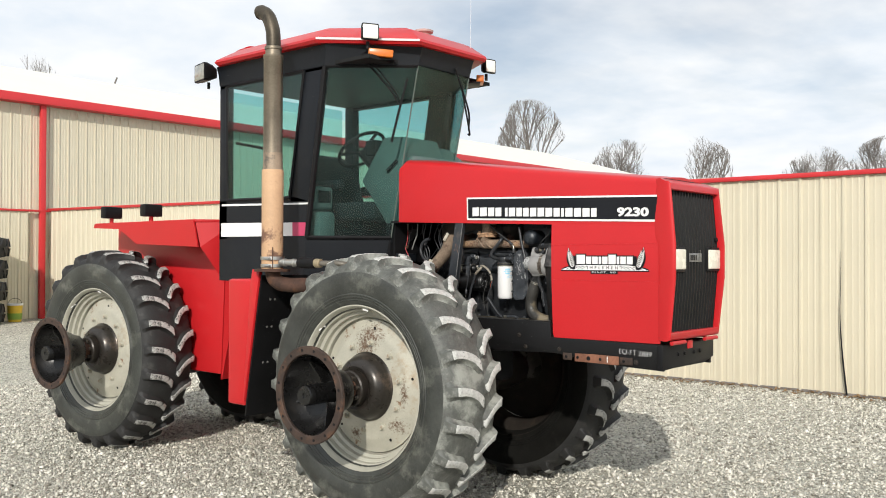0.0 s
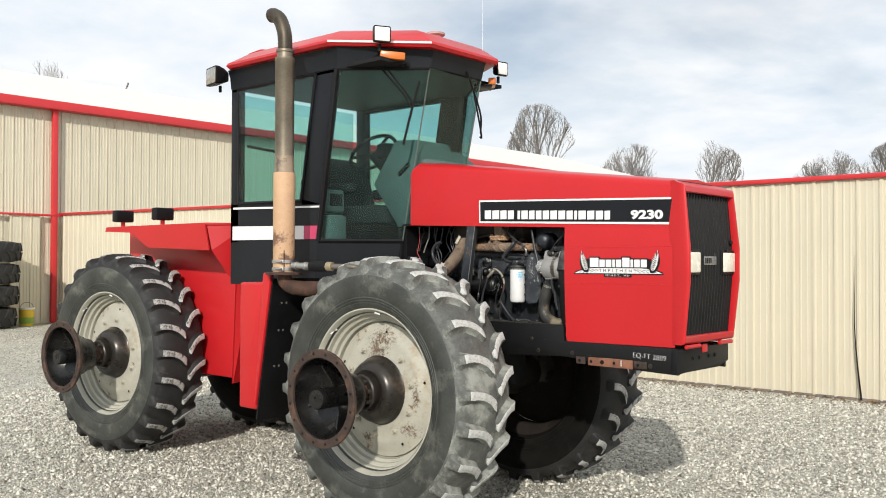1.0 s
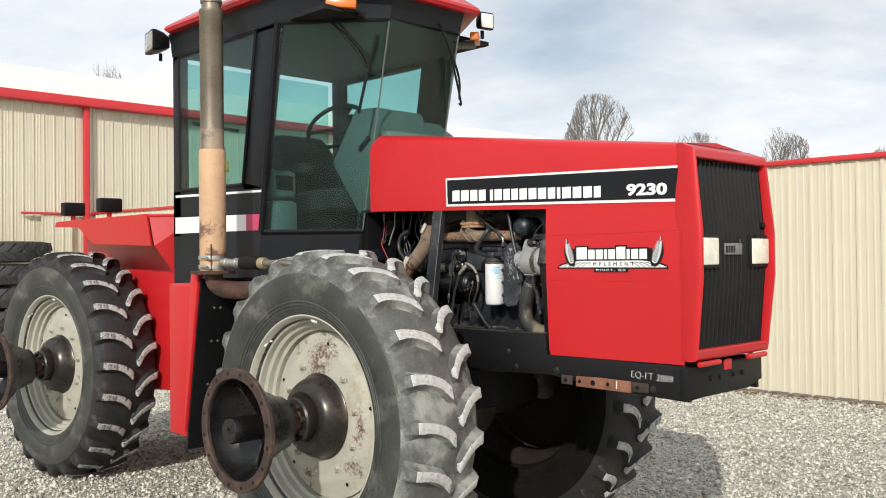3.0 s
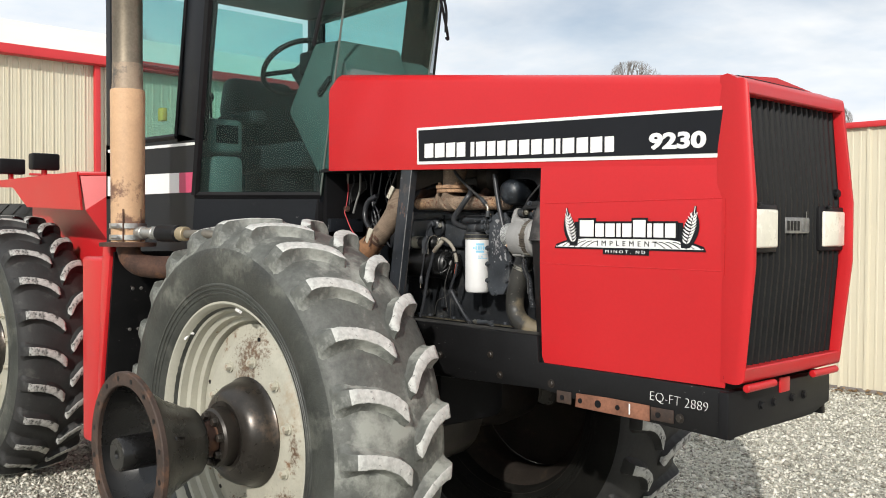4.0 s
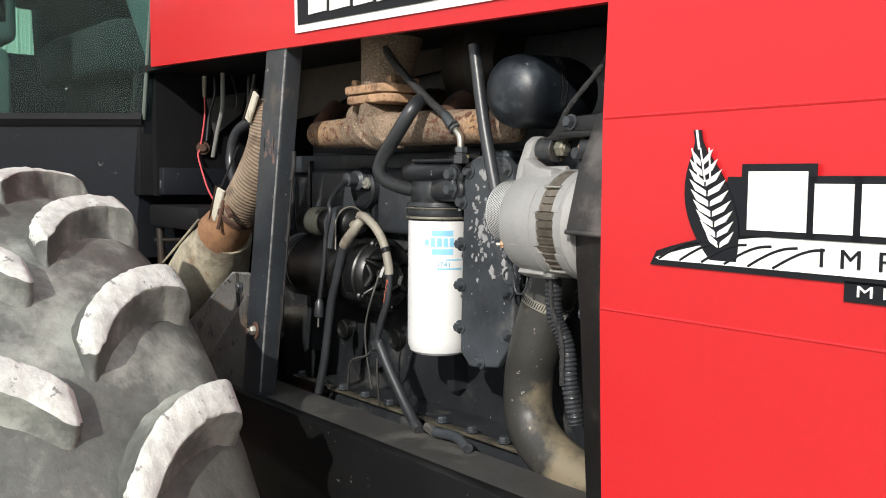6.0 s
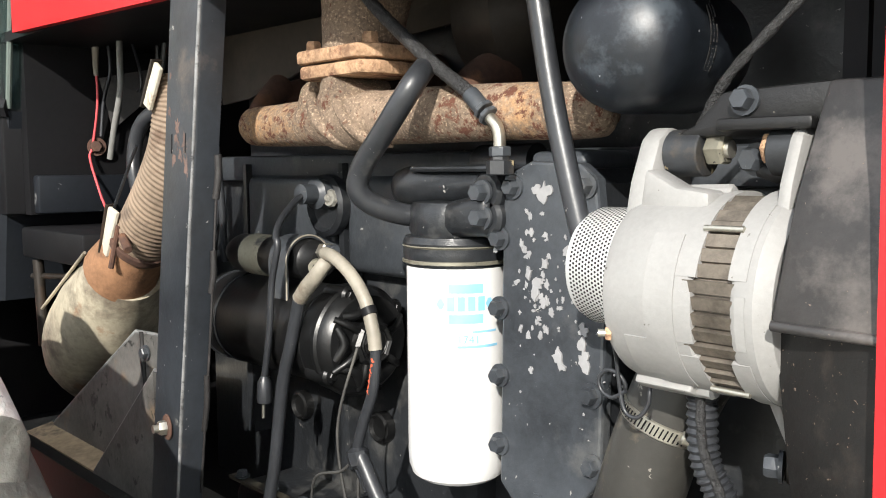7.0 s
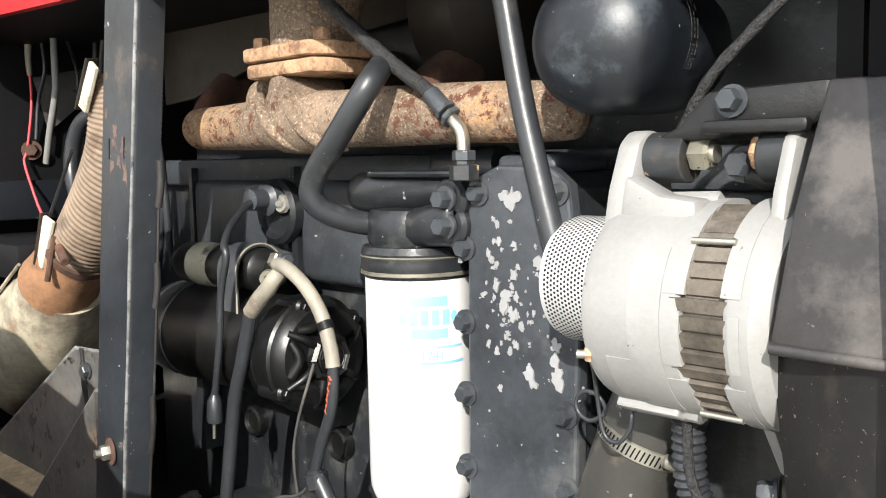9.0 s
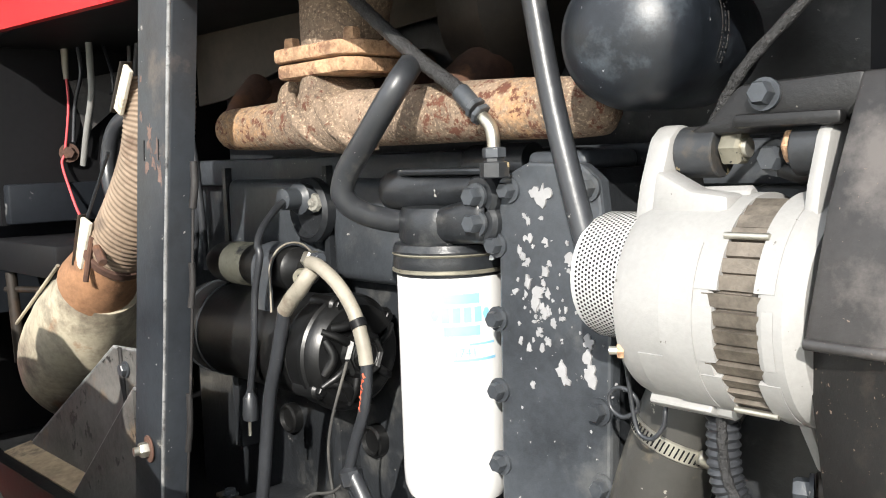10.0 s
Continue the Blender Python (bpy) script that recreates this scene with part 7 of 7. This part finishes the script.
def hoses():
    part("braided_hose", tube([(0.55, -0.19, 1.9), (0.599, -0.2, 1.856), (0.679, -0.2, 1.796), (0.734, -0.2, 1.761), (0.752, -0.2, 1.744)], 0.0066, 12, ripple=0.05, waves=60, steps=22), BRAID, tractor, "black braided oil hose")
    f = part("hose_ferrule", rod((0.734, -0.2, 1.761), (0.753, -0.2, 1.744), 0.0082, n=14, w=0.002), ENGINE_GREY, tractor)
    for k in (0, 1):
        part("crimp_ring", rod((0.751 + 0.006 * k, -0.2, 1.7465 - 0.0055 * k), (0.7545 + 0.006 * k, -0.2, 1.7435 - 0.0055 * k), 0.0102, n=8, w=0.001), ENGINE_GREY, f)
    part("hose_elbow", tube([(0.757, -0.2, 1.74), (0.768, -0.2, 1.73), (0.7715, -0.2, 1.72), (0.772, -0.2, 1.706)], 0.0056, 14), STEEL, f, "plated elbow fitting")
    part("hose_nut", lathe([(0.0085, 0), (0.0098, 0.001), (0.0098, 0.008), (0.0085, 0.009)], 6, (0.772, -0.2, 1.703), (0, 0, 1)), ENGINE_GREY, f)
    part("fitting_block", lathe([(0.0115, 0), (0.0125, 0.001), (0.0125, 0.0125), (0.0085, 0.0135), (0.0082, 0.0165)], 6, (0.772, -0.2, 1.687), (0, 0, 1)), BUSH, f)
    part("breather_hose", tube([(0.547, -0.08, 1.813), (0.621, -0.15, 1.799), (0.673, -0.2, 1.787), (0.693, -0.232, 1.769), (0.661, -0.24, 1.728), (0.624, -0.24, 1.69), (0.619, -0.235, 1.667), (0.633, -0.205, 1.65), (0.665, -0.14, 1.638), (0.69, -0.11, 1.634)], 0.0112, 14), HOSE, tractor, "thick black rubber hose")
    part("dip_pipe", tube([(0.845, -0.24, 1.85), (0.851, -0.24, 1.818), (0.868, -0.24, 1.737), (0.895, -0.24, 1.642), (0.905, -0.235, 1.6)], 0.0088, 14), HOSE, tractor, "straight grey-black pipe")
    part("loom", tube([(1.07, -0.2, 1.84), (1.045, -0.21, 1.80), (1.0, -0.215, 1.755), (0.975, -0.21, 1.72)], 0.0038, 10, ripple=0.08, waves=40, steps=16), BRAID, tractor, "braided sleeve on a cable")
    # starter cables
    part("battery_cable", tube([(0.472, -0.2, 1.56), (0.457, -0.2, 1.546), (0.445, -0.2, 1.515), (0.434, -0.2, 1.485), (0.418, -0.2, 1.445), (0.405, -0.2, 1.388), (0.392, -0.2, 1.326), (0.372, -0.2, 1.265)], 0.0076, 12), HOSE, tractor, "thick grey battery cable")
    part("cable_end", tube([(0.488, -0.17, 1.592), (0.5, -0.195, 1.588), (0.49, -0.2, 1.574), (0.472, -0.2, 1.56), (0.456, -0.2, 1.545)], [0.006, 0.0085, 0.0092, 0.0095, 0.009], 12), PALE, tractor, "pale heat-shrink sleeve")
    part("pale_cable", tube([(0.50, -0.195, 1.6), (0.525, -0.2, 1.597), (0.555, -0.2, 1.58), (0.578, -0.2, 1.555), (0.59, -0.2, 1.525), (0.594, -0.2, 1.505)], 0.0074, 12), PALE, tractor, "pale sleeved cable")
    part("cable_tie", rod((0.582, -0.2, 1.548), (0.586, -0.2, 1.541), 0.0086), BLACK, tractor)
    part("taped_cable", tube([(0.594, -0.2, 1.507), (0.592, -0.2, 1.48), (0.586, -0.2, 1.455), (0.57, -0.2, 1.42), (0.559, -0.2, 1.382), (0.58, -0.2, 1.35)], 0.006, 10), HOSE, tractor, "black taped cable")
    orange = paint("orange_tape", (0.5, 0.09, 0.04), 0.6)
    for k in range(7):
        p = Vector((0.5935 - 0.0013 * k + 0.002 * (k % 2), -0.2045, 1.497 - 0.0058 * k))
        part("tape_mark", rod(p, p + Vector((0.002 * (-1) ** k, 0.0006, -0.0045)), 0.0021, n=7), orange, tractor, "flaking orange tape")
    part("thin_cable", tube([(0.362, -0.128, 1.66), (0.374, -0.15, 1.652), (0.39, -0.18, 1.632), (0.404, -0.197, 1.615), (0.412, -0.2, 1.602), (0.398, -0.2, 1.56), (0.39, -0.2, 1.5), (0.376, -0.2, 1.44)], 0.0042, 8), HOSE, tractor, "thin cable with a plug")
    part("plug", lathe([(0.004, 0), (0.0085, 0.008), (0.0095, 0.028), (0.0085, 0.034), (0.002, 0.035)], 12, (0.376, -0.2, 1.442), (-0.05, 0, -1)), HOSE, tractor, "grey cable plug")
    part("plug_pin", rod((0.372, -0.2, 1.405), (0.371, -0.2, 1.388), 0.002), STEEL, tractor)
    for pts in ([(0.559, -0.2, 1.385), (0.53, -0.2, 1.36), (0.48, -0.2, 1.34), (0.44, -0.18, 1.28)], [(0.55, -0.19, 1.5), (0.53, -0.2, 1.43), (0.525, -0.2, 1.38), (0.53, -0.19, 1.3)], [(0.565, -0.2, 1.385), (0.56, -0.2, 1.34), (0.54, -0.18, 1.27)]):
        part("thin_wire", tube(pts, 0.0017, 8), LEDGE, tractor, "thin grey wire")
    part("cable_knot", lathe([(0.004, 0), (0.013, 0.006), (0.012, 0.02), (0.004, 0.026)], 8, (0.558, -0.2, 1.395), (0.3, 0, -1)), HOSE, tractor)
    part("slack_cable", tube([(0.565, -0.2, 1.385), (0.6, -0.2, 1.34), (0.65, -0.2, 1.285), (0.69, -0.21, 1.266)], 0.009, 10), HOSE, tractor, "black cable lying down to the frame")
    part("drain_fitting", rod((0.70, -0.2, 1.272), (0.73, -0.21, 1.272), 0.008), STEEL, tractor, "plated drain fitting")
    part("drain_hose", tube([(0.73, -0.21, 1.272), (0.78, -0.21, 1.275), (0.82, -0.22, 1.268)], 0.008, 10), ENGINE_GREY, tractor)
    # lower radiator hose with clamp, corrugated loom
    h = part("radiator_hose", tube([(0.962, -0.15, 1.575), (0.935, -0.16, 1.525), (0.918, -0.165, 1.482), (0.9, -0.165, 1.43), (0.884, -0.16, 1.38), (0.885, -0.16, 1.325), (0.92, -0.165, 1.285), (0.99, -0.17, 1.26), (1.06, -0.17, 1.255)], 0.036, 24), RAD_HOSE, tractor, "scuffed grey-brown radiator hose")
    way = Vector((0.017, 0.005, 0.047)).normalized()
    mid = Vector((0.922, -0.164, 1.492))
    cl = part("hose_clamp", rod(mid - way * 0.0065, mid + way * 0.0065, 0.0375, n=36, w=0.001), STEEL, h, "worm-drive hose clamp")
    slots = bmesh.new()
    u, v, d = frame_for(way)
    for k in range(64):
        a = 2 * math.pi * k / 64
        n = u * math.cos(a) + v * math.sin(a)
        t = d.cross(n)
        c = mid + n * 0.0376
        q = [c + way * 0.0042 + t * 0.0002, c + way * 0.0042 + t * 0.0014, c - way * 0.0042 + t * 0.0002, c - way * 0.0042 - t * 0.001]
        loft([[p - n * 0.0006 for p in q], [p + n * 0.0003 for p in q]], slots)
    ob = part("clamp_perforation", slots, BLACK, cl)
    ob["kind"] = "stuff"
    part("clamp_screw", rod((0.953, -0.192, 1.489), (0.972, -0.178, 1.478), 0.0055, n=12, w=0.001), STEEL, cl, "worm screw housing")
    part("corrugated_loom", tube([(0.99, -0.225, 1.54), (0.993, -0.225, 1.49), (1.01, -0.22, 1.45), (1.018, -0.22, 1.40), (1.03, -0.22, 1.35)], 0.0105, 14, ripple=0.1, waves=34, steps=36), HOSE, tractor, "corrugated black cable loom")
    part("loop_wire", tube([(0.936, -0.24, 1.53), (0.924, -0.24, 1.523), (0.914, -0.24, 1.527), (0.912, -0.24, 1.536), (0.919, -0.24, 1.543), (0.929, -0.24, 1.542), (0.934, -0.238, 1.535), (0.932, -0.235, 1.528)], 0.0016, 8), HOSE, tractor, "thin looped wire")
    part("drop_wire", tube([(0.95, -0.278, 1.578), (0.934, -0.25, 1.56), (0.931, -0.242, 1.54), (0.935, -0.24, 1.516), (0.946, -0.24, 1.512), (0.955, -0.24, 1.522), (0.957, -0.24, 1.534), (0.952, -0.23, 1.548)], 0.0016, 8), HOSE, tractor, "thin black wire loop")
    part("braided_cable", tube([(0.995, -0.236, 1.545), (0.998, -0.236, 1.5), (1.012, -0.232, 1.46), (1.015, -0.232, 1.40)], 0.0034, 10, ripple=0.08, waves=50, steps=20), BRAID, tractor, "braided metal cable sleeve")


hoses()


def left_bay():
    # post between the two bays, slightly raked, with a rounded outer corner
    rake = lambda z: 0.338 - (1.769 - z) * 0.16
    rings = [[(rake(z), -0.2965, z), (rake(z) + 0.061, -0.2965, z), (rake(z) + 0.064, -0.2958, z), (rake(z) + 0.066, -0.2935, z), (rake(z) + 0.0665, -0.2905, z), (rake(z) + 0.0665, -0.264, z), (rake(z), -0.264, z)] for z in (1.262, 1.4, 1.6, 1.93)]
    p = part("bay_post", loft(rings), POST_BLACK, tractor, "worn black upright post", smooth=35)
    # pale line paints the rounded corner's highlight, along with some rubbed paint
    part("pale_corner", tube([(rake(z) + 0.0642, -0.2944, z) for z in (1.27, 1.4, 1.5, 1.6, 1.7, 1.8, 1.92)], [0.0018, 0.0023, 0.0016, 0.0024, 0.0018, 0.0024, 0.002], 8), PALE_EDGE, p, "pale line along the corner, rubbed paint and painted highlight")
    for x in (0.346, 0.379):
        part("post_slot", slab([(x - 0.0012, -0.2969, 1.712), (x + 0.0012, -0.2969, 1.712), (x + 0.0035, -0.2969, 1.734), (x + 0.0011, -0.2969, 1.734)], 0.001), BLACK, p, smooth=0)
    rng = random.Random(8)
    worn = bmesh.new()
    for x, z, r in ((0.362, 1.742, 0.009), (0.378, 1.722, 0.011), (0.381, 1.7, 0.012), (0.36, 1.724, 0.009), (0.351, 1.706, 0.008), (0.384, 1.684, 0.008), (0.368, 1.708, 0.008), (0.345, 1.76, 0.005), (0.35, 1.80, 0.004)):
        n = 15
        rad = [rng.uniform(0.35, 1.15) for i in range(n)]
        poly = [(min(x + 0.7 * r * rad[i] * math.cos(2 * math.pi * i / n), rake(z) + 0.056), -0.2967, z + 1.3 * r * rad[i] * math.sin(2 * math.pi * i / n)) for i in range(n)]
        loft([[(q[0], yy, q[2]) for q in poly] for yy in (-0.2964, -0.2967 - 0.00001 * len(worn.verts) / 30)], worn)
    ob = part("rust_bloom", worn, paint("thin_rust_bloom", (0.14, 0.09, 0.075), 0.6, var=0.3, scale=40, grain=200, bump=0.4, dirt=(0.04, 0.045, 0.05), amount=0.55, dscale=70), p, "rust showing through the post's paint", smooth=0)
    ob["kind"] = "stuff"
    b = part("post_bolt", bolt((0.312, -0.2965, 1.384), (-0.15, -1, 0), 0.009, 0.011, 0.8), STEEL, p, "plated bolt with a rusty washer")
    part("rusty_washer", lathe([(0.006, 0.0), (0.0155, 0.0), (0.0158, 0.0012), (0.0152, 0.0022), (0.006, 0.0024)], 20, (0.312, -0.2966, 1.384), (-0.15, -1, 0)), RUST, b)
    part("bolt_thread", rod((0.311, -0.305, 1.384), (0.3095, -0.315, 1.384), 0.005), STEEL, b)
    for z0, z1, r in ((1.70, 1.3, 0.0016), (1.71, 1.66, 0.0042), (1.60, 1.55, 0.0036), (1.45, 1.38, 0.0036)):
        part("seam_bead", tube([(rake(z0) + 0.0685, -0.266, z0), (rake((z0 + z1) / 2) + 0.07, -0.265, (z0 + z1) / 2), (rake(z1) + 0.0685, -0.266, z1)], r, 6), SHROUD, p, "crumbling sealant bead")
    # exhaust duct that climbs behind the post
    part("duct_pot", tube([(-0.1, -0.05, 1.3), (-0.17, -0.12, 1.34), (-0.165, -0.185, 1.4), (-0.06, -0.205, 1.475), (0.045, -0.222, 1.55)], [0.06, 0.076, 0.087, 0.081, 0.054], 32), DUCT_POT, tractor, "scorched beige exhaust pot, shade painted on beside the post")
    part("duct_throat", tube([(0.035, -0.228, 1.545), (0.075, -0.228, 1.573), (0.105, -0.228, 1.594)], [0.054, 0.047, 0.044], 24), paint("orange_heat_rust", (0.26, 0.135, 0.07), 0.85, var=0.4, scale=16, grain=180, bump=0.5, dirt=(0.11, 0.058, 0.035), amount=0.46, dscale=14), tractor, "rusty duct throat")
    part("wrapped_bellows", tube([(0.1, -0.228, 1.588), (0.15, -0.228, 1.628), (0.2, -0.228, 1.674), (0.235, -0.227, 1.72), (0.25, -0.226, 1.77), (0.25, -0.225, 1.81)], 0.042, 30, ripple=0.016, waves=42, steps=60), BELLOWS, tractor, "tan ribbed bellows")
    u = Vector((0.78, 0, 0.63))
    part("band_clamp", rod(Vector((0.11, -0.228, 1.597)) - u * 0.006, Vector((0.11, -0.228, 1.597)) + u * 0.006, 0.0468, n=28, w=0.001), RUST, tractor, "rusty band clamp")
    for quad in ([(0.103, -0.272, 1.644), (0.072, -0.272, 1.582), (0.096, -0.276, 1.574), (0.138, -0.276, 1.637)], [(0.262, -0.274, 1.825), (0.226, -0.274, 1.776), (0.25, -0.278, 1.766), (0.284, -0.278, 1.815)]):
        part("clamp_plate", slab(quad, 0.006, 0.0015), paint("pale_clamp_paint", (0.52, 0.485, 0.4), 0.6, var=0.2, scale=20, dirt=(0.24, 0.18, 0.12), amount=0.36, dscale=26), tractor, "pale clamp plate", smooth=0)
        q0, q1 = Vector(quad[0]), Vector(quad[1])
        part("clamp_edge", slab([q0 + Vector((-0.004, 0.012, 0.004)), q1 + Vector((-0.01, 0.012, -0.004)), q1 + Vector((-0.001, -0.004, -0.003)), q0 + Vector((-0.001, -0.004, 0.003))], 0.003, 0.0005), CAST, tractor, smooth=0)
    part("clamp_bolt", rod((0.142, -0.27, 1.605), (0.172, -0.276, 1.588), 0.006, n=10, w=0.001), RUST, tractor, "rusty clamp bolt")
    part("clamp_bolt", rod((0.13, -0.27, 1.618), (0.112, -0.275, 1.56), 0.004, n=8), RUST, tractor)
    part("duct_seam", rod((0.02, -0.274, 1.575), (-0.2, -0.262, 1.468), 0.0025, n=8), DUCT, tractor)
    part("stay_rod", rod((0.098, -0.262, 1.64), (0.178, -0.262, 1.725), 0.0022, n=8), ENGINE_BLACK, tractor, "thin black stay")
    part("tie_stud", rod((-0.243, -0.25, 1.545), (-0.232, -0.25, 1.4), 0.009, n=12), CAST, tractor, "threaded upright stud")
    part("cross_stay", rod((-0.27, -0.25, 1.515), (-0.09, -0.23, 1.526), 0.005, n=10), CAST, tractor)
    # folded bracket below: back plate, front flange and dusty floor
    br = part("folded_bracket", slab([(-0.22, -0.248, 1.262), (-0.196, -0.248, 1.278), (0.125, -0.248, 1.469), (0.136, -0.248, 1.474), (0.2, -0.248, 1.475), (0.19, -0.248, 1.262)], 0.004), RUSTY_SHEET, tractor, "folded dark sheet bracket with rust", smooth=0)
    part("bracket_flange", slab([(0.055, -0.286, 1.262), (0.262, -0.286, 1.443), (0.262, -0.286, 1.38), (0.25, -0.286, 1.262)], 0.004), RUSTY_SHEET, br, smooth=0)
    part("bracket_edge", rod((0.055, -0.2865, 1.263), (0.262, -0.2865, 1.444), 0.0028, n=8), PALE_EDGE, br)
    part("bracket_edge", rod((-0.196, -0.25, 1.277), (0.128, -0.25, 1.471), 0.0028, n=8), PALE_EDGE, br)
    part("bracket_edge", rod((0.128, -0.25, 1.471), (0.2, -0.25, 1.475), 0.0028, n=8), PALE_EDGE, br)
    part("bracket_floor", slab([(-0.22, -0.29, 1.264), (0.17, -0.29, 1.266), (0.17, -0.248, 1.272), (-0.22, -0.248, 1.272)], 0.004), RUSTY_FLOOR, br, smooth=0)
    part("bracket_bolt", bolt((0.165, -0.253, 1.447), (0, -1, 0), 0.008, 0.008), ENGINE_GREY, br)
    part("weld_seam", tube([(0.152, -0.253, 1.474), (0.156, -0.253, 1.42), (0.165, -0.253, 1.36)], 0.004, 6, ripple=0.2, waves=30, steps=16), SHROUD, br)
    # wires, ledge and panels at the back corner
    part("lower_back_wall", box((-0.58, -0.27, 1.19), (-0.55, 0.28, 1.62), 0.0), BLACK, tractor)
    part("corner_ledge", box((-0.236, -0.255, 1.622), (-0.21, -0.06, 1.685), 0.004), BLACK_SATIN, tractor, "black pressed ledge")
    part("red_wire", tube([(-0.205, -0.15, 1.92), (-0.216, -0.15, 1.886), (-0.214, -0.15, 1.81), (-0.222, -0.158, 1.735), (-0.222, -0.164, 1.715), (-0.196, -0.165, 1.674), (-0.168, -0.163, 1.632), (-0.12, -0.16, 1.59)], 0.0022, 8), paint("red_wire_skin", (0.55, 0.07, 0.08), 0.45), tractor, "thin red wire")
    part("wire_connector", tube([(-0.205, -0.15, 1.925), (-0.214, -0.15, 1.9), (-0.216, -0.15, 1.872), (-0.215, -0.15, 1.852)], [0.0065, 0.006, 0.005, 0.004], 10), PALE, tractor, "pale crimped connector")
    part("grey_tube", tube([(-0.118, -0.15, 1.9), (-0.119, -0.15, 1.865), (-0.122, -0.15, 1.82), (-0.15, -0.15, 1.763), (-0.172, -0.15, 1.712)], 0.0052, 12), paint("grey_sleeve", (0.2, 0.2, 0.19), 0.5, var=0.2), tractor, "short grey tube")
    part("thin_cord", tube([(-0.15, -0.12, 1.92), (-0.125, -0.12, 1.88), (-0.11, -0.12, 1.85), (-0.11, -0.12, 1.826), (-0.122, -0.12, 1.822)], 0.0022, 8), HOSE, tractor, "thin dark cord")
    part("thin_cord", tube([(-0.19, -0.14, 1.92), (-0.18, -0.14, 1.86), (-0.2, -0.145, 1.81), (-0.205, -0.15, 1.75)], 0.003, 8), HOSE, tractor, "thin dark cord")
    part("dark_hose", tube([(-0.02, -0.13, 1.79), (-0.07, -0.14, 1.765), (-0.09, -0.145, 1.715), (-0.07, -0.15, 1.665), (-0.02, -0.15, 1.62)], 0.012, 12), HOSE, tractor, "bent dark hose")
    part("panel_bolt", bolt((-0.225, -0.15, 1.733), (1, -0.5, 0), 0.0105, 0.01, 1.5), RUST, tractor, "large washer and bolt")
    part("torn_flap", slab([(-0.228, -0.12, 1.762), (-0.2, -0.06, 1.82), (-0.2, -0.05, 1.87), (-0.228, -0.14, 1.85)], 0.002), SHROUD, tractor, "torn grey flap", smooth=0)
    part("corner_beam", box((-0.26, -0.27, 1.55), (0.0, -0.1, 1.6), 0.006), BLACK, tractor)
    rng = random.Random(11)
    for k in range(6):
        x = -0.13 + 0.04 * k
        pts = [(x, -0.07 - 0.02 * rng.random(), 1.92), (x + rng.uniform(-0.05, 0.05), -0.08, 1.8), (x + rng.uniform(-0.08, 0.08), -0.08, 1.68), (x + rng.uniform(-0.1, 0.1), -0.07, 1.55)]
        part("hanging_wire", tube(pts, rng.uniform(0.003, 0.006), 8), HOSE, tractor, "thin dark hanging wire")


left_bay()
